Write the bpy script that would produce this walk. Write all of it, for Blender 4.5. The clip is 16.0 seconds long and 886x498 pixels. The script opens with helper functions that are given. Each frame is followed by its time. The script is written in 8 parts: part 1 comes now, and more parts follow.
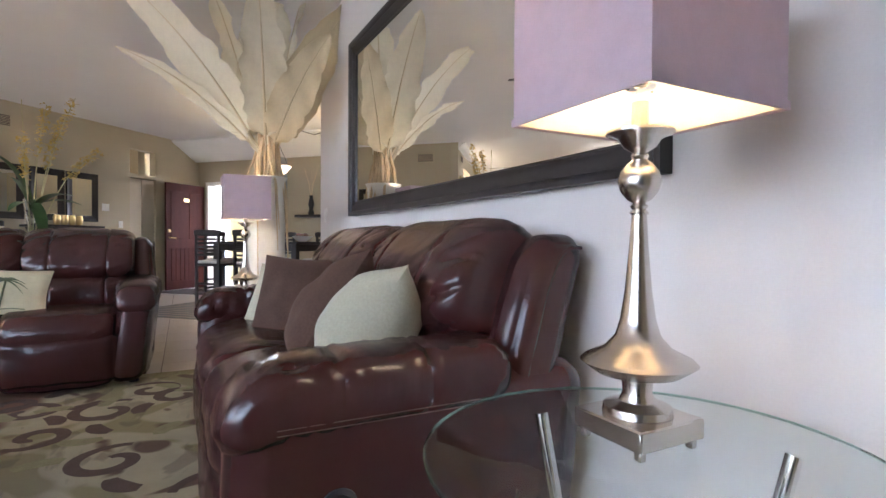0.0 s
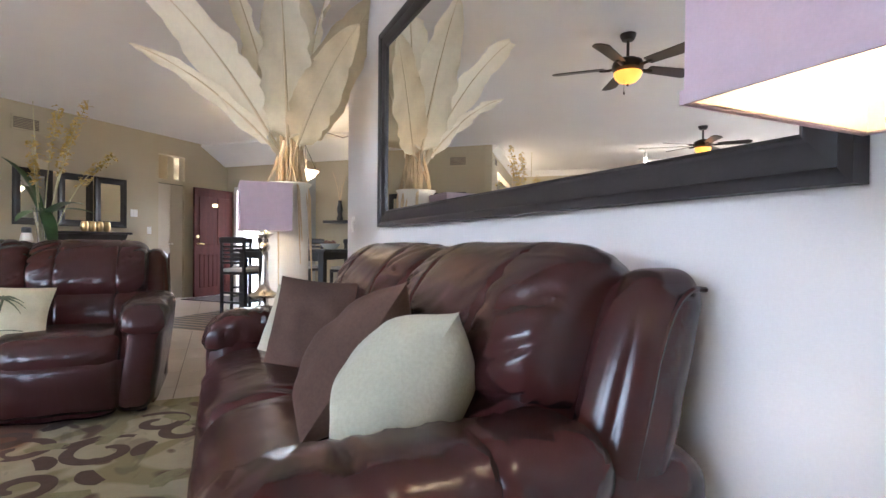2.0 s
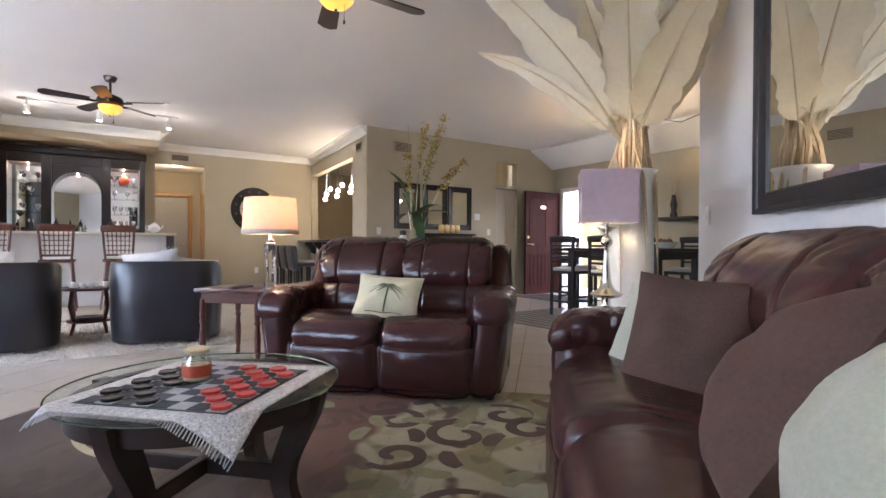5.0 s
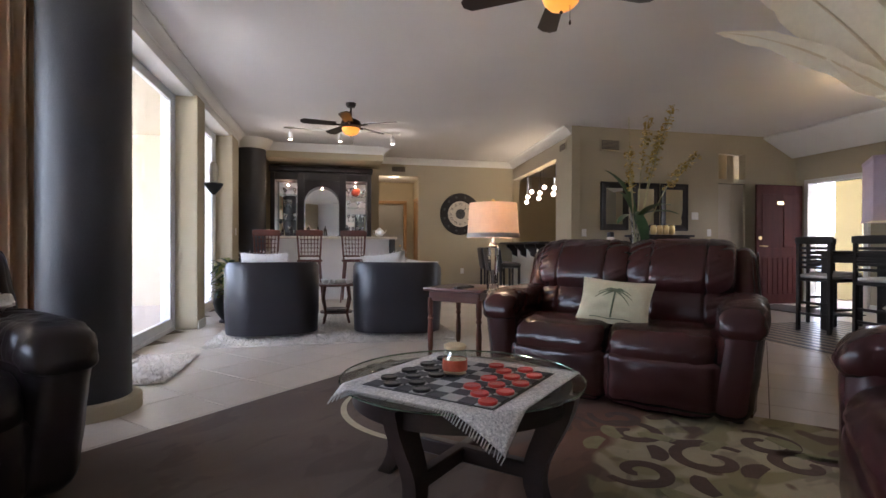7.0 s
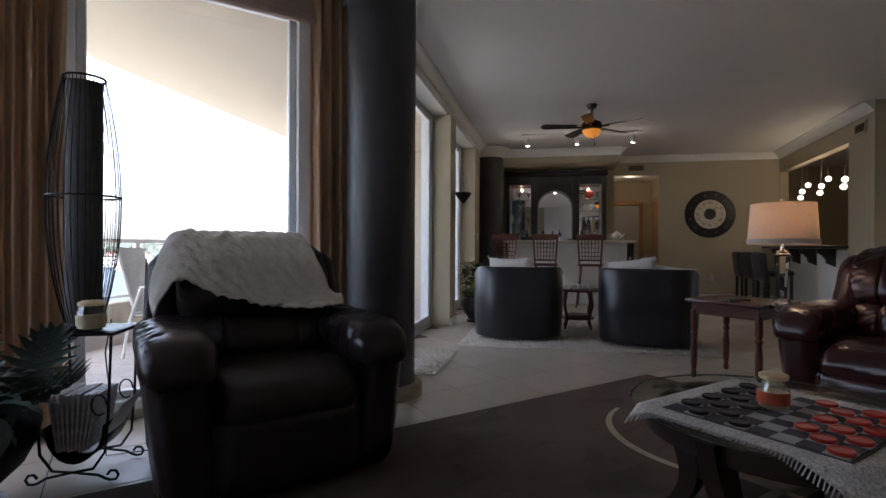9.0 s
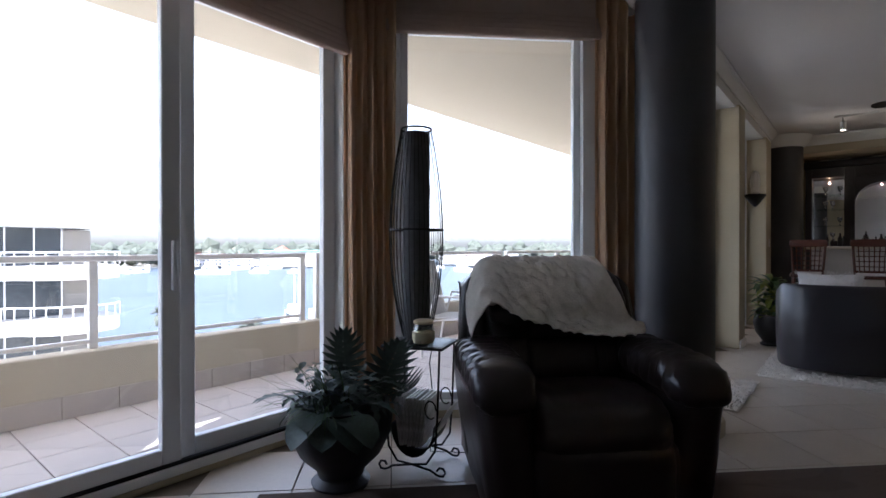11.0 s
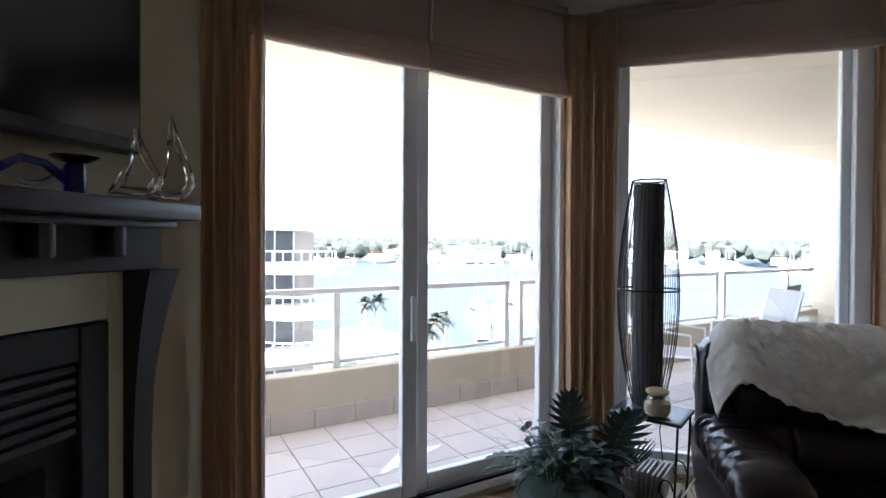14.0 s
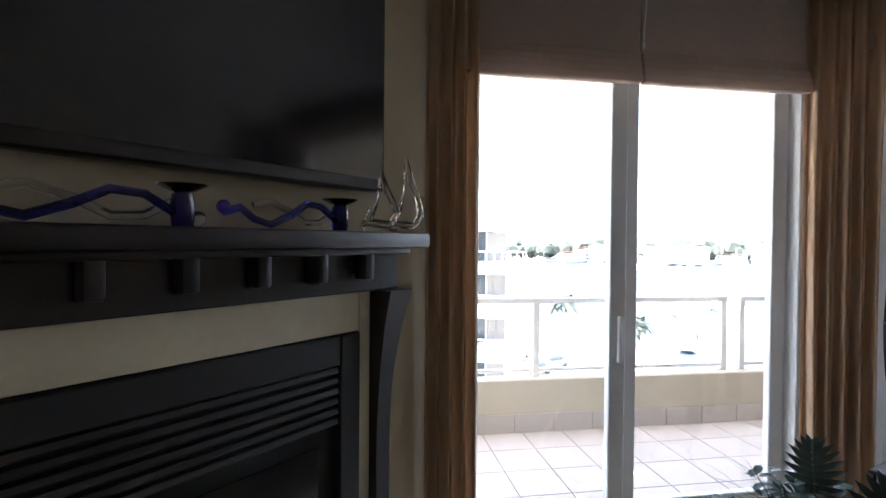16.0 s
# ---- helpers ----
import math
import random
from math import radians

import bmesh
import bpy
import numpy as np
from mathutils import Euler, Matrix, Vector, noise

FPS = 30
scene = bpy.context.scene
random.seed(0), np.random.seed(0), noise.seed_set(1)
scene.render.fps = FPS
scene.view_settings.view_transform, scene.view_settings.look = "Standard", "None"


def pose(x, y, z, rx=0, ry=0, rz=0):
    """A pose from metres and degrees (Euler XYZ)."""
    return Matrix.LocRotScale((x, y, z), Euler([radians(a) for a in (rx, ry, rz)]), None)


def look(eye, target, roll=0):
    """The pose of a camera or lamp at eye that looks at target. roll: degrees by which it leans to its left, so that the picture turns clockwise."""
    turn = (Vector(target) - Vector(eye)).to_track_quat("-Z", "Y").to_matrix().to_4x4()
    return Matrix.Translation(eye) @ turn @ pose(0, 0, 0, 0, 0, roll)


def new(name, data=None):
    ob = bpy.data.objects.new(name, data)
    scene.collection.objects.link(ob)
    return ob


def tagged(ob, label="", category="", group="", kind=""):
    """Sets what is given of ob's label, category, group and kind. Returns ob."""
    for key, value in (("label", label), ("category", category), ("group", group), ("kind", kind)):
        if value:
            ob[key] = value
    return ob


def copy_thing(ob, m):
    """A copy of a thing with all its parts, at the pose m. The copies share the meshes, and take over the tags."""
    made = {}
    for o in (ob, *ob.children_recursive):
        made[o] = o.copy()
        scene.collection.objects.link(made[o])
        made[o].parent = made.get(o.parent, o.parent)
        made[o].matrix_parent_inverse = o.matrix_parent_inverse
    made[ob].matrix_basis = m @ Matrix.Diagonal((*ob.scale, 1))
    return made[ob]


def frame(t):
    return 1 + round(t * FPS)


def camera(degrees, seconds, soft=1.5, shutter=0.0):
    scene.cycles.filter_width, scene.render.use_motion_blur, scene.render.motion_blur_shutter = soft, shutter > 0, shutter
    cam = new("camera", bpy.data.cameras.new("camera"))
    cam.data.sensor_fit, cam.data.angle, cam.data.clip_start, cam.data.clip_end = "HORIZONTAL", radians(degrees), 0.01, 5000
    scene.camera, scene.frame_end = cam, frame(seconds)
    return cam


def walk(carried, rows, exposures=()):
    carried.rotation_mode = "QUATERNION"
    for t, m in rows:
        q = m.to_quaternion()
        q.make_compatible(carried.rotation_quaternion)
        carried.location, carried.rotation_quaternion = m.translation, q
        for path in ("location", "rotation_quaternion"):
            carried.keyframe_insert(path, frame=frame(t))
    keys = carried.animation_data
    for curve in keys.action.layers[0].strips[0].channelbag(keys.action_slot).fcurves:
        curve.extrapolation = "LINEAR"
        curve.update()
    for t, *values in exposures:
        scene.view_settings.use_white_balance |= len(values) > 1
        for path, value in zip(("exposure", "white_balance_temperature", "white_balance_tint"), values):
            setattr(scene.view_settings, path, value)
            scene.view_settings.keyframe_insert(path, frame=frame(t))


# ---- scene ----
cam = camera(82.6, 16.0)
PATH = [
    (0, (0.249, 0.274, 0.947), (-0.359, 2.18, 0.919), 0.3),
    (0.5, (0.234, 0.371, 1.003), (-0.366, 2.279, 0.979), 0.3),
    (1, (0.177, 0.466, 1.027), (-0.423, 2.374, 1.009), 0.3),
    (1.5, (0.104, 0.579, 1.026), (-0.512, 2.482, 1.008), 0.4),
    (2, (0.047, 0.656, 1.02), (-0.669, 2.524, 1.003), 0.5),
    (2.5, (-0.008, 0.748, 1.017), (-0.85, 2.562, 1.001), 0.5),
    (3, (-0.049, 0.825, 1.002), (-1.044, 2.559, 0.987), 0.5),
    (3.5, (-0.103, 0.873, 0.981), (-1.304, 2.472, 0.966), 0.4),
    (4, (-0.171, 0.889, 0.972), (-1.574, 2.315, 0.957), 0.5),
    (6.3, (-0.347, 0.708, 0.968), (-2.208, 1.441, 0.956), 0.1),
    (6.5, (-0.35, 0.694, 0.975), (-2.239, 1.35, 0.963), 0.2),
    (7, (-0.372, 0.644, 0.976), (-2.324, 1.08, 0.965), 0.2),
    (7.5, (-0.389, 0.585, 0.982), (-2.378, 0.794, 0.971), 0.2),
    (8, (-0.398, 0.525, 0.99), (-2.398, 0.537, 0.981), 0.2),
    (8.5, (-0.397, 0.455, 1.001), (-2.387, 0.257, 0.992), 0.3),
    (9, (-0.393, 0.391, 1.011), (-2.349, -0.027, 1.004), 0.3),
    (9.5, (-0.381, 0.324, 1.029), (-2.275, -0.318, 1.021), 0.3),
    (10, (-0.362, 0.255, 1.056), (-2.155, -0.631, 1.048), 0.3),
    (10.2, (-0.35, 0.231, 1.066), (-2.097, -0.743, 1.061), 0.2),
    (12.5, (-0.217, 0.014, 1.317), (-1.437, -1.570, 1.286), 0.0),
    (13, (-0.199, -0.011, 1.361), (-1.354, -1.643, 1.332), 0.1),
    (13.5, (-0.176, -0.028, 1.407), (-1.265, -1.706, 1.380), 0.2),
    (14, (-0.152, -0.034, 1.450), (-1.163, -1.760, 1.426), 0.3),
    (14.5, (-0.141, -0.036, 1.481), (-1.033, -1.826, 1.457), 0.4),
    (15, (-0.116, -0.037, 1.504), (-0.853, -1.897, 1.480), 0.5),
    (15.5, (-0.099, -0.028, 1.527), (-0.653, -1.950, 1.501), 0.5),
    (16, (-0.052, -0.002, 1.548), (-0.367, -1.977, 1.516), 0.5),
]
EXPOSURES = [(0, 5.5, 5850, 18), (2.5, 5.72, 5750, 17), (4, 5.65, 5650, 17), (6.5, 4.92, 5950, 20), (7, 4.6, 6000, 20), (8, 3.82, 6100, 18), (9, 3.25, 6000, 18), (10, 2.95, 5900, 18), (12.5, 3.1, 5850, 17), (14, 3.4, 5900, 15), (16, 3.9, 6000, 14)]
walk(cam, [(t, look(eye, target, roll)) for t, eye, target, roll in PATH], EXPOSURES)

# ---- world and sun ----
SUN_UP, SUN_TURN = 58.0, 70.0
world = bpy.data.worlds.new("world")
scene.world = world
world.use_nodes = True
wn = world.node_tree.nodes
sky = wn.new("ShaderNodeTexSky")
sky.sky_type, sky.sun_disc = "NISHITA", False
sky.sun_elevation, sky.sun_rotation = radians(SUN_UP), radians(SUN_TURN)
sky.air_density, sky.dust_density = 1.0, 3.0
haze = wn.new("ShaderNodeHueSaturation")
haze.inputs["Saturation"].default_value = 0.5
world.node_tree.links.new(sky.outputs[0], haze.inputs["Color"])
world.node_tree.links.new(haze.outputs[0], wn["Background"].inputs[0])
wn["Background"].inputs[1].default_value = 0.12
sun = new("sun", bpy.data.lights.new("sun", "SUN"))
sun.data.energy, sun.data.angle, sun.data.color = 3.0, radians(0.6), (1.0, 0.96, 0.9)
sun_way = Vector((math.sin(radians(SUN_TURN)) * math.cos(radians(SUN_UP)), math.cos(radians(SUN_TURN)) * math.cos(radians(SUN_UP)), math.sin(radians(SUN_UP))))
sun.rotation_mode = "QUATERNION"
sun.rotation_quaternion = sun_way.to_track_quat("Z", "Y")
sun.location = (0, 0, 40)


def lamp_point(name, at, watts, colour, radius=0.04):
    ob = new(name, bpy.data.lights.new(name, "POINT"))
    ob.data.energy, ob.data.color, ob.data.shadow_soft_size = watts * 0.06, colour, radius
    ob.location = at
    return ob


# ---- materials ----
def mat(name, colour, rough=0.5, metal=0.0, vary=0.12, scale=6.0, fine=60.0, bump=0.1, coat=0.0, sheen=0.0, stretch=(1, 1, 1), random=0.0, dark=None, spec=0.5):
    """A surface with its colour varied at two scales and a fine relief."""
    m = bpy.data.materials.new(name)
    m.use_nodes = True
    nt = m.node_tree
    b = nt.nodes["Principled BSDF"]
    b.inputs["Roughness"].default_value, b.inputs["Metallic"].default_value = rough, metal
    b.inputs["Coat Weight"].default_value, b.inputs["Sheen Weight"].default_value = coat, sheen
    b.inputs["Specular IOR Level"].default_value, b.inputs["Coat Roughness"].default_value = spec, 0.2
    tc = nt.nodes.new("ShaderNodeTexCoord")
    mp = nt.nodes.new("ShaderNodeMapping")
    mp.inputs["Scale"].default_value = stretch
    nt.links.new(tc.outputs["Object"], mp.inputs[0])
    n1, n2 = nt.nodes.new("ShaderNodeTexNoise"), nt.nodes.new("ShaderNodeTexNoise")
    n1.inputs["Scale"].default_value, n2.inputs["Scale"].default_value = scale, fine
    n1.inputs["Detail"].default_value, n2.inputs["Detail"].default_value = 4, 3
    for n in (n1, n2):
        nt.links.new(mp.outputs[0], n.inputs["Vector"])
    ramp = nt.nodes.new("ShaderNodeMix")
    ramp.data_type = "RGBA"
    lo = dark or tuple(c * (1 - vary) for c in colour)
    hi = tuple(min(1, c * (1 + vary)) for c in colour) if dark is None else colour
    ramp.inputs[6].default_value, ramp.inputs[7].default_value = (*lo, 1), (*hi, 1)
    add = nt.nodes.new("ShaderNodeMath")
    add.operation = "MULTIPLY_ADD"
    add.inputs[1].default_value, add.inputs[2].default_value = 0.45, 0.0
    nt.links.new(n2.outputs[0], add.inputs[0])
    add2 = nt.nodes.new("ShaderNodeMath")
    add2.operation = "MULTIPLY_ADD"
    add2.inputs[1].default_value = 0.55
    nt.links.new(n1.outputs[0], add2.inputs[0])
    nt.links.new(add.outputs[0], add2.inputs[2])
    last = add2
    if random:
        oi = nt.nodes.new("ShaderNodeObjectInfo")
        add3 = nt.nodes.new("ShaderNodeMath")
        add3.operation = "MULTIPLY_ADD"
        add3.inputs[1].default_value = random
        nt.links.new(oi.outputs["Random"], add3.inputs[0])
        nt.links.new(last.outputs[0], add3.inputs[2])
        last = add3
    sharp = nt.nodes.new("ShaderNodeMapRange")
    sharp.inputs[1].default_value, sharp.inputs[2].default_value = 0.3, 0.7 + random
    nt.links.new(last.outputs[0], sharp.inputs[0])
    nt.links.new(sharp.outputs[0], ramp.inputs[0])
    nt.links.new(ramp.outputs[2], b.inputs["Base Color"])
    if bump:
        bp = nt.nodes.new("ShaderNodeBump")
        bp.inputs["Strength"].default_value, bp.inputs["Distance"].default_value = bump, 0.01
        nt.links.new(last.outputs[0], bp.inputs["Height"])
        nt.links.new(bp.outputs[0], b.inputs["Normal"])
    return m


def glow(name, colour, strength):
    m = bpy.data.materials.new(name)
    m.use_nodes = True
    b = m.node_tree.nodes["Principled BSDF"]
    b.inputs["Base Color"].default_value = (*colour, 1)
    b.inputs["Emission Color"].default_value, b.inputs["Emission Strength"].default_value = (*colour, 1), strength
    b.inputs["Roughness"].default_value = 0.3
    return m


def clear(name, colour=(1, 1, 1), rough=0.0, ior=1.45):
    m = bpy.data.materials.new(name)
    m.use_nodes = True
    b = m.node_tree.nodes["Principled BSDF"]
    b.inputs["Base Color"].default_value = (*colour, 1)
    b.inputs["Transmission Weight"].default_value, b.inputs["Roughness"].default_value, b.inputs["IOR"].default_value = 1.0, rough, ior
    return m


def pane_glass(name, tint=(0.97, 0.99, 0.99), gloss=0.06):
    """A thin pane: mostly clear, with a faint mirror on it."""
    m = bpy.data.materials.new(name)
    m.use_nodes = True
    nt = m.node_tree
    nt.nodes.remove(nt.nodes["Principled BSDF"])
    tr, gl, mx = nt.nodes.new("ShaderNodeBsdfTransparent"), nt.nodes.new("ShaderNodeBsdfGlossy"), nt.nodes.new("ShaderNodeMixShader")
    tr.inputs[0].default_value = (*tint, 1)
    gl.inputs["Roughness"].default_value = 0.01
    mx.inputs[0].default_value = gloss
    nt.links.new(tr.outputs[0], mx.inputs[1])
    nt.links.new(gl.outputs[0], mx.inputs[2])
    nt.links.new(mx.outputs[0], nt.nodes["Material Output"].inputs[0])
    return m


def thin_cloth(name, colour, through_light=0.35):
    m = mat(name, colour, 0.9, vary=0.08, scale=30, fine=300, bump=0.08)
    nt = m.node_tree
    b = nt.nodes["Principled BSDF"]
    tl, mx = nt.nodes.new("ShaderNodeBsdfTranslucent"), nt.nodes.new("ShaderNodeMixShader")
    tl.inputs[0].default_value = (*colour, 1)
    mx.inputs[0].default_value = through_light
    nt.links.new(b.outputs[0], mx.inputs[1])
    nt.links.new(tl.outputs[0], mx.inputs[2])
    nt.links.new(mx.outputs[0], nt.nodes["Material Output"].inputs[0])
    return m


def hide(name, colour, dark, rough, crease=1.0):
    """Leather: mottled colour, pebbled grain, pull creases and an uneven sheen."""
    m = mat(name, colour, rough, vary=0.3, scale=3.5, fine=30, bump=0, dark=dark)
    nt = m.node_tree
    b = nt.nodes["Principled BSDF"]
    tc = nt.nodes.new("ShaderNodeTexCoord")
    grain = nt.nodes.new("ShaderNodeTexVoronoi")
    grain.feature = "DISTANCE_TO_EDGE"
    grain.inputs["Scale"].default_value = 240
    pull, patch = nt.nodes.new("ShaderNodeTexNoise"), nt.nodes.new("ShaderNodeTexNoise")
    mp = nt.nodes.new("ShaderNodeMapping")
    mp.inputs["Scale"].default_value = (1.0, 0.8, 0.55)
    nt.links.new(tc.outputs["Object"], mp.inputs[0])
    nt.links.new(mp.outputs[0], pull.inputs["Vector"])
    pull.inputs["Scale"].default_value, pull.inputs["Detail"].default_value, pull.inputs["Distortion"].default_value = 16, 2, 0.6
    patch.inputs["Scale"].default_value, patch.inputs["Detail"].default_value = 5, 2
    for n in (grain, patch):
        nt.links.new(tc.outputs["Object"], n.inputs["Vector"])

    def math_node(kind, a, c, clamp=False):
        q = nt.nodes.new("ShaderNodeMath")
        q.operation, q.use_clamp = kind, clamp
        for k, v in enumerate((a, c)):
            if isinstance(v, float):
                q.inputs[k].default_value = v
            else:
                nt.links.new(v, q.inputs[k])
        return q.outputs[0]

    bump1, bump2 = nt.nodes.new("ShaderNodeBump"), nt.nodes.new("ShaderNodeBump")
    bump1.inputs["Strength"].default_value, bump1.inputs["Distance"].default_value = 0.22 * crease, 0.006
    bump2.inputs["Strength"].default_value, bump2.inputs["Distance"].default_value = 0.06, 0.0008
    nt.links.new(pull.outputs[0], bump1.inputs["Height"])
    nt.links.new(math_node("MULTIPLY", grain.outputs[0], 4.0, True), bump2.inputs["Height"])
    nt.links.new(bump1.outputs[0], bump2.inputs["Normal"])
    nt.links.new(bump2.outputs[0], b.inputs["Normal"])
    sheen = nt.nodes.new("ShaderNodeMapRange")
    sheen.inputs[1].default_value, sheen.inputs[2].default_value = 0.3, 0.7
    sheen.inputs[3].default_value, sheen.inputs[4].default_value = rough - 0.02, rough + 0.03
    nt.links.new(patch.outputs[0], sheen.inputs[0])
    nt.links.new(sheen.outputs[0], b.inputs["Roughness"])
    return m


WALL_TAN = mat("tan_wall_paint", (0.46, 0.40, 0.28), 0.75, vary=0.05, scale=1.2, fine=140, bump=0.12)
WALL_PALE = mat("pale_wall_paint", (0.71, 0.675, 0.655), 0.7, vary=0.04, scale=1.2, fine=140, bump=0.12)
CEIL = mat("ceiling_paint", (0.74, 0.72, 0.70), 0.85, vary=0.03, scale=1.5, fine=180, bump=0.25)
WHITE = mat("white_trim_paint", (0.8, 0.79, 0.75), 0.45, vary=0.04, scale=3, fine=80, bump=0.04)
VINYL = mat("white_window_frame", (0.74, 0.76, 0.78), 0.35, vary=0.03, scale=4, fine=90, bump=0.03)
DARKCOL = mat("slate_column_paint", (0.045, 0.045, 0.05), 0.45, vary=0.2, scale=2, fine=120, bump=0.15)
TILE = mat("beige_floor_tile", (0.50, 0.44, 0.37), 0.32, vary=0.12, scale=3.5, fine=40, bump=0.04, random=0.25)
GROUT = mat("grey_grout", (0.16, 0.13, 0.10), 0.9, vary=0.2, scale=20, fine=200, bump=0.2)
BTILE = mat("balcony_tile", (0.46, 0.41, 0.375), 0.55, vary=0.1, scale=4, fine=60, bump=0.06, random=0.2)
STUCCO = mat("cream_stucco", (0.50, 0.445, 0.35), 0.9, vary=0.06, scale=3, fine=120, bump=0.4)
LEATHER = hide("brown_leather", (0.043, 0.0130, 0.0122), (0.040, 0.0121, 0.0115), 0.235)
LEATHER_WORN = hide("worn_brown_leather", (0.047, 0.0146, 0.0135), (0.043, 0.0132, 0.0124), 0.24)
BLACKHIDE = hide("black_leather", (0.024, 0.022, 0.027), (0.021, 0.0195, 0.024), 0.34, 0.5)
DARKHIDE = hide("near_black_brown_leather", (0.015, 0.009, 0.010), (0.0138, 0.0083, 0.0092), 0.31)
WOOD_DARK = mat("espresso_wood", (0.028, 0.016, 0.013), 0.35, vary=0.4, scale=3, fine=40, bump=0.06, stretch=(1, 1, 8), coat=0.2)
WOOD_RED = mat("cherry_wood", (0.10, 0.03, 0.018), 0.35, vary=0.4, scale=4, fine=50, bump=0.05, stretch=(1, 1, 8), coat=0.25)
WOOD_BLACK = mat("black_stained_wood", (0.016, 0.014, 0.016), 0.42, vary=0.3, scale=4, fine=60, bump=0.08, stretch=(1, 6, 1))
DOOR_RED = mat("mahogany_door", (0.060, 0.016, 0.012), 0.62, vary=0.35, scale=2, fine=30, bump=0.05, stretch=(6, 6, 0.6), coat=0.0, spec=0.06)
WOOD_HONEY = mat("honey_door_wood", (0.42, 0.24, 0.10), 0.5, vary=0.25, scale=3, fine=30, bump=0.05, stretch=(5, 5, 0.7))
STITCH = mat("leather_thread", (0.10, 0.045, 0.032), 0.7, vary=0.2, scale=40, bump=0)
NICKEL = mat("brushed_nickel", (0.62, 0.57, 0.52), 0.24, 1.0, vary=0.1, scale=3, fine=200, bump=0.04, stretch=(1, 1, 14))
CHROME = mat("chrome", (0.8, 0.8, 0.8), 0.08, 1.0, vary=0.03, bump=0)
BRASS = mat("brass", (0.7, 0.5, 0.22), 0.3, 1.0, vary=0.1, bump=0.02)
IRON = mat("black_iron", (0.018, 0.018, 0.02), 0.5, 0.6, vary=0.3, scale=20, fine=150, bump=0.2)
BRONZE = mat("dark_bronze", (0.06, 0.05, 0.045), 0.4, 0.7, vary=0.25, scale=10, fine=120, bump=0.06)
LILAC = thin_cloth("lilac_shade_cloth", (0.66, 0.52, 0.57), 0.3)
SHADE_IN = thin_cloth("cream_shade_lining", (0.85, 0.78, 0.62), 0.3)
LINEN = thin_cloth("ivory_linen_shade", (0.72, 0.60, 0.50), 0.4)
CURTAIN = thin_cloth("bronze_satin_curtain", (0.60, 0.43, 0.29), 0.50)
BLIND = thin_cloth("taupe_woven_blind", (0.50, 0.40, 0.34), 0.40)
MIRROR = mat("mirror_silver", (0.9, 0.91, 0.9), 0.0, 1.0, vary=0.0, bump=0)
PANE = pane_glass("window_pane")
TABLEGLASS = pane_glass("table_glass", (0.95, 0.98, 0.97), 0.10)
GLASSEDGE = clear("green_glass_edge", (0.55, 0.8, 0.72), 0.05)
CRYSTAL = clear("crystal", (0.97, 0.98, 1.0), 0.0, 1.5)
BLUEGLASS = clear("cobalt_glass", (0.05, 0.06, 0.55), 0.02, 1.5)
BLUEDARK = clear("dark_blue_glass", (0.03, 0.03, 0.3), 0.02, 1.5)
SUEDE_BROWN = mat("brown_suede", (0.088, 0.050, 0.036), 0.9, vary=0.22, scale=5, fine=120, bump=0.2, spec=0.2)
SUEDE_SAGE = mat("sage_suede", (0.41, 0.39, 0.29), 0.85, vary=0.13, scale=5, fine=120, bump=0.2, sheen=0.15, spec=0.2)
PILLOW_CREAM = mat("cream_tapestry", (0.55, 0.49, 0.32), 0.9, vary=0.15, scale=12, fine=220, bump=0.3)
PALM_INK = mat("palm_tapestry_thread", (0.10, 0.11, 0.06), 0.95, vary=0.25, scale=20, fine=220, bump=0.3)
FUR = mat("white_fur", (0.82, 0.80, 0.78), 0.95, vary=0.08, scale=30, fine=150, bump=0.6, sheen=0.5)
THROW = mat("ivory_knit", (0.80, 0.77, 0.71), 0.95, vary=0.1, scale=25, fine=130, bump=0.8, sheen=0.3)
SHAG = mat("ivory_shag", (0.68, 0.64, 0.58), 0.98, vary=0.18, scale=18, fine=90, bump=1.0)
LEAF_DRY = thin_cloth("dry_banana_leaf", (0.82, 0.77, 0.62), 0.36)
LEAF_OCHRE = thin_cloth("ochre_dry_leaf", (0.70, 0.61, 0.42), 0.34)
STALK = mat("dry_stalk", (0.62, 0.47, 0.29), 0.85, vary=0.25, scale=12, fine=80, bump=0.4, stretch=(3, 3, 0.5))
POTWHITE = mat("cream_column_pot", (0.74, 0.69, 0.60), 0.6, vary=0.08, scale=4, fine=60, bump=0.1, stretch=(3, 3, 0.4))
LEAF_GREEN = mat("green_leaf", (0.045, 0.10, 0.03), 0.45, vary=0.35, scale=9, fine=60, bump=0.1)
LEAF_BLUE = mat("grey_green_leaf", (0.07, 0.11, 0.10), 0.5, vary=0.3, scale=9, fine=60, bump=0.1)
LEAF_YELLOW = mat("yellow_green_leaf", (0.22, 0.26, 0.05), 0.5, vary=0.4, scale=14, fine=60, bump=0.1)
BLOOM = mat("yellow_bloom", (0.55, 0.40, 0.12), 0.8, vary=0.3, scale=20, fine=60, bump=0.2)
STEM = mat("pale_stem", (0.45, 0.42, 0.24), 0.7, vary=0.2, scale=20, fine=60, bump=0.2)
POT_BLACK = mat("charcoal_ceramic", (0.02, 0.02, 0.023), 0.4, vary=0.3, scale=12, fine=60, bump=0.15)
RED = mat("red_checker", (0.55, 0.04, 0.03), 0.35, vary=0.1, scale=10, bump=0.03)
BLACK = mat("black_checker", (0.015, 0.015, 0.017), 0.4, vary=0.2, scale=10, bump=0.05)
WAX = mat("candle_wax", (0.72, 0.58, 0.36), 0.5, vary=0.08, bump=0.03)
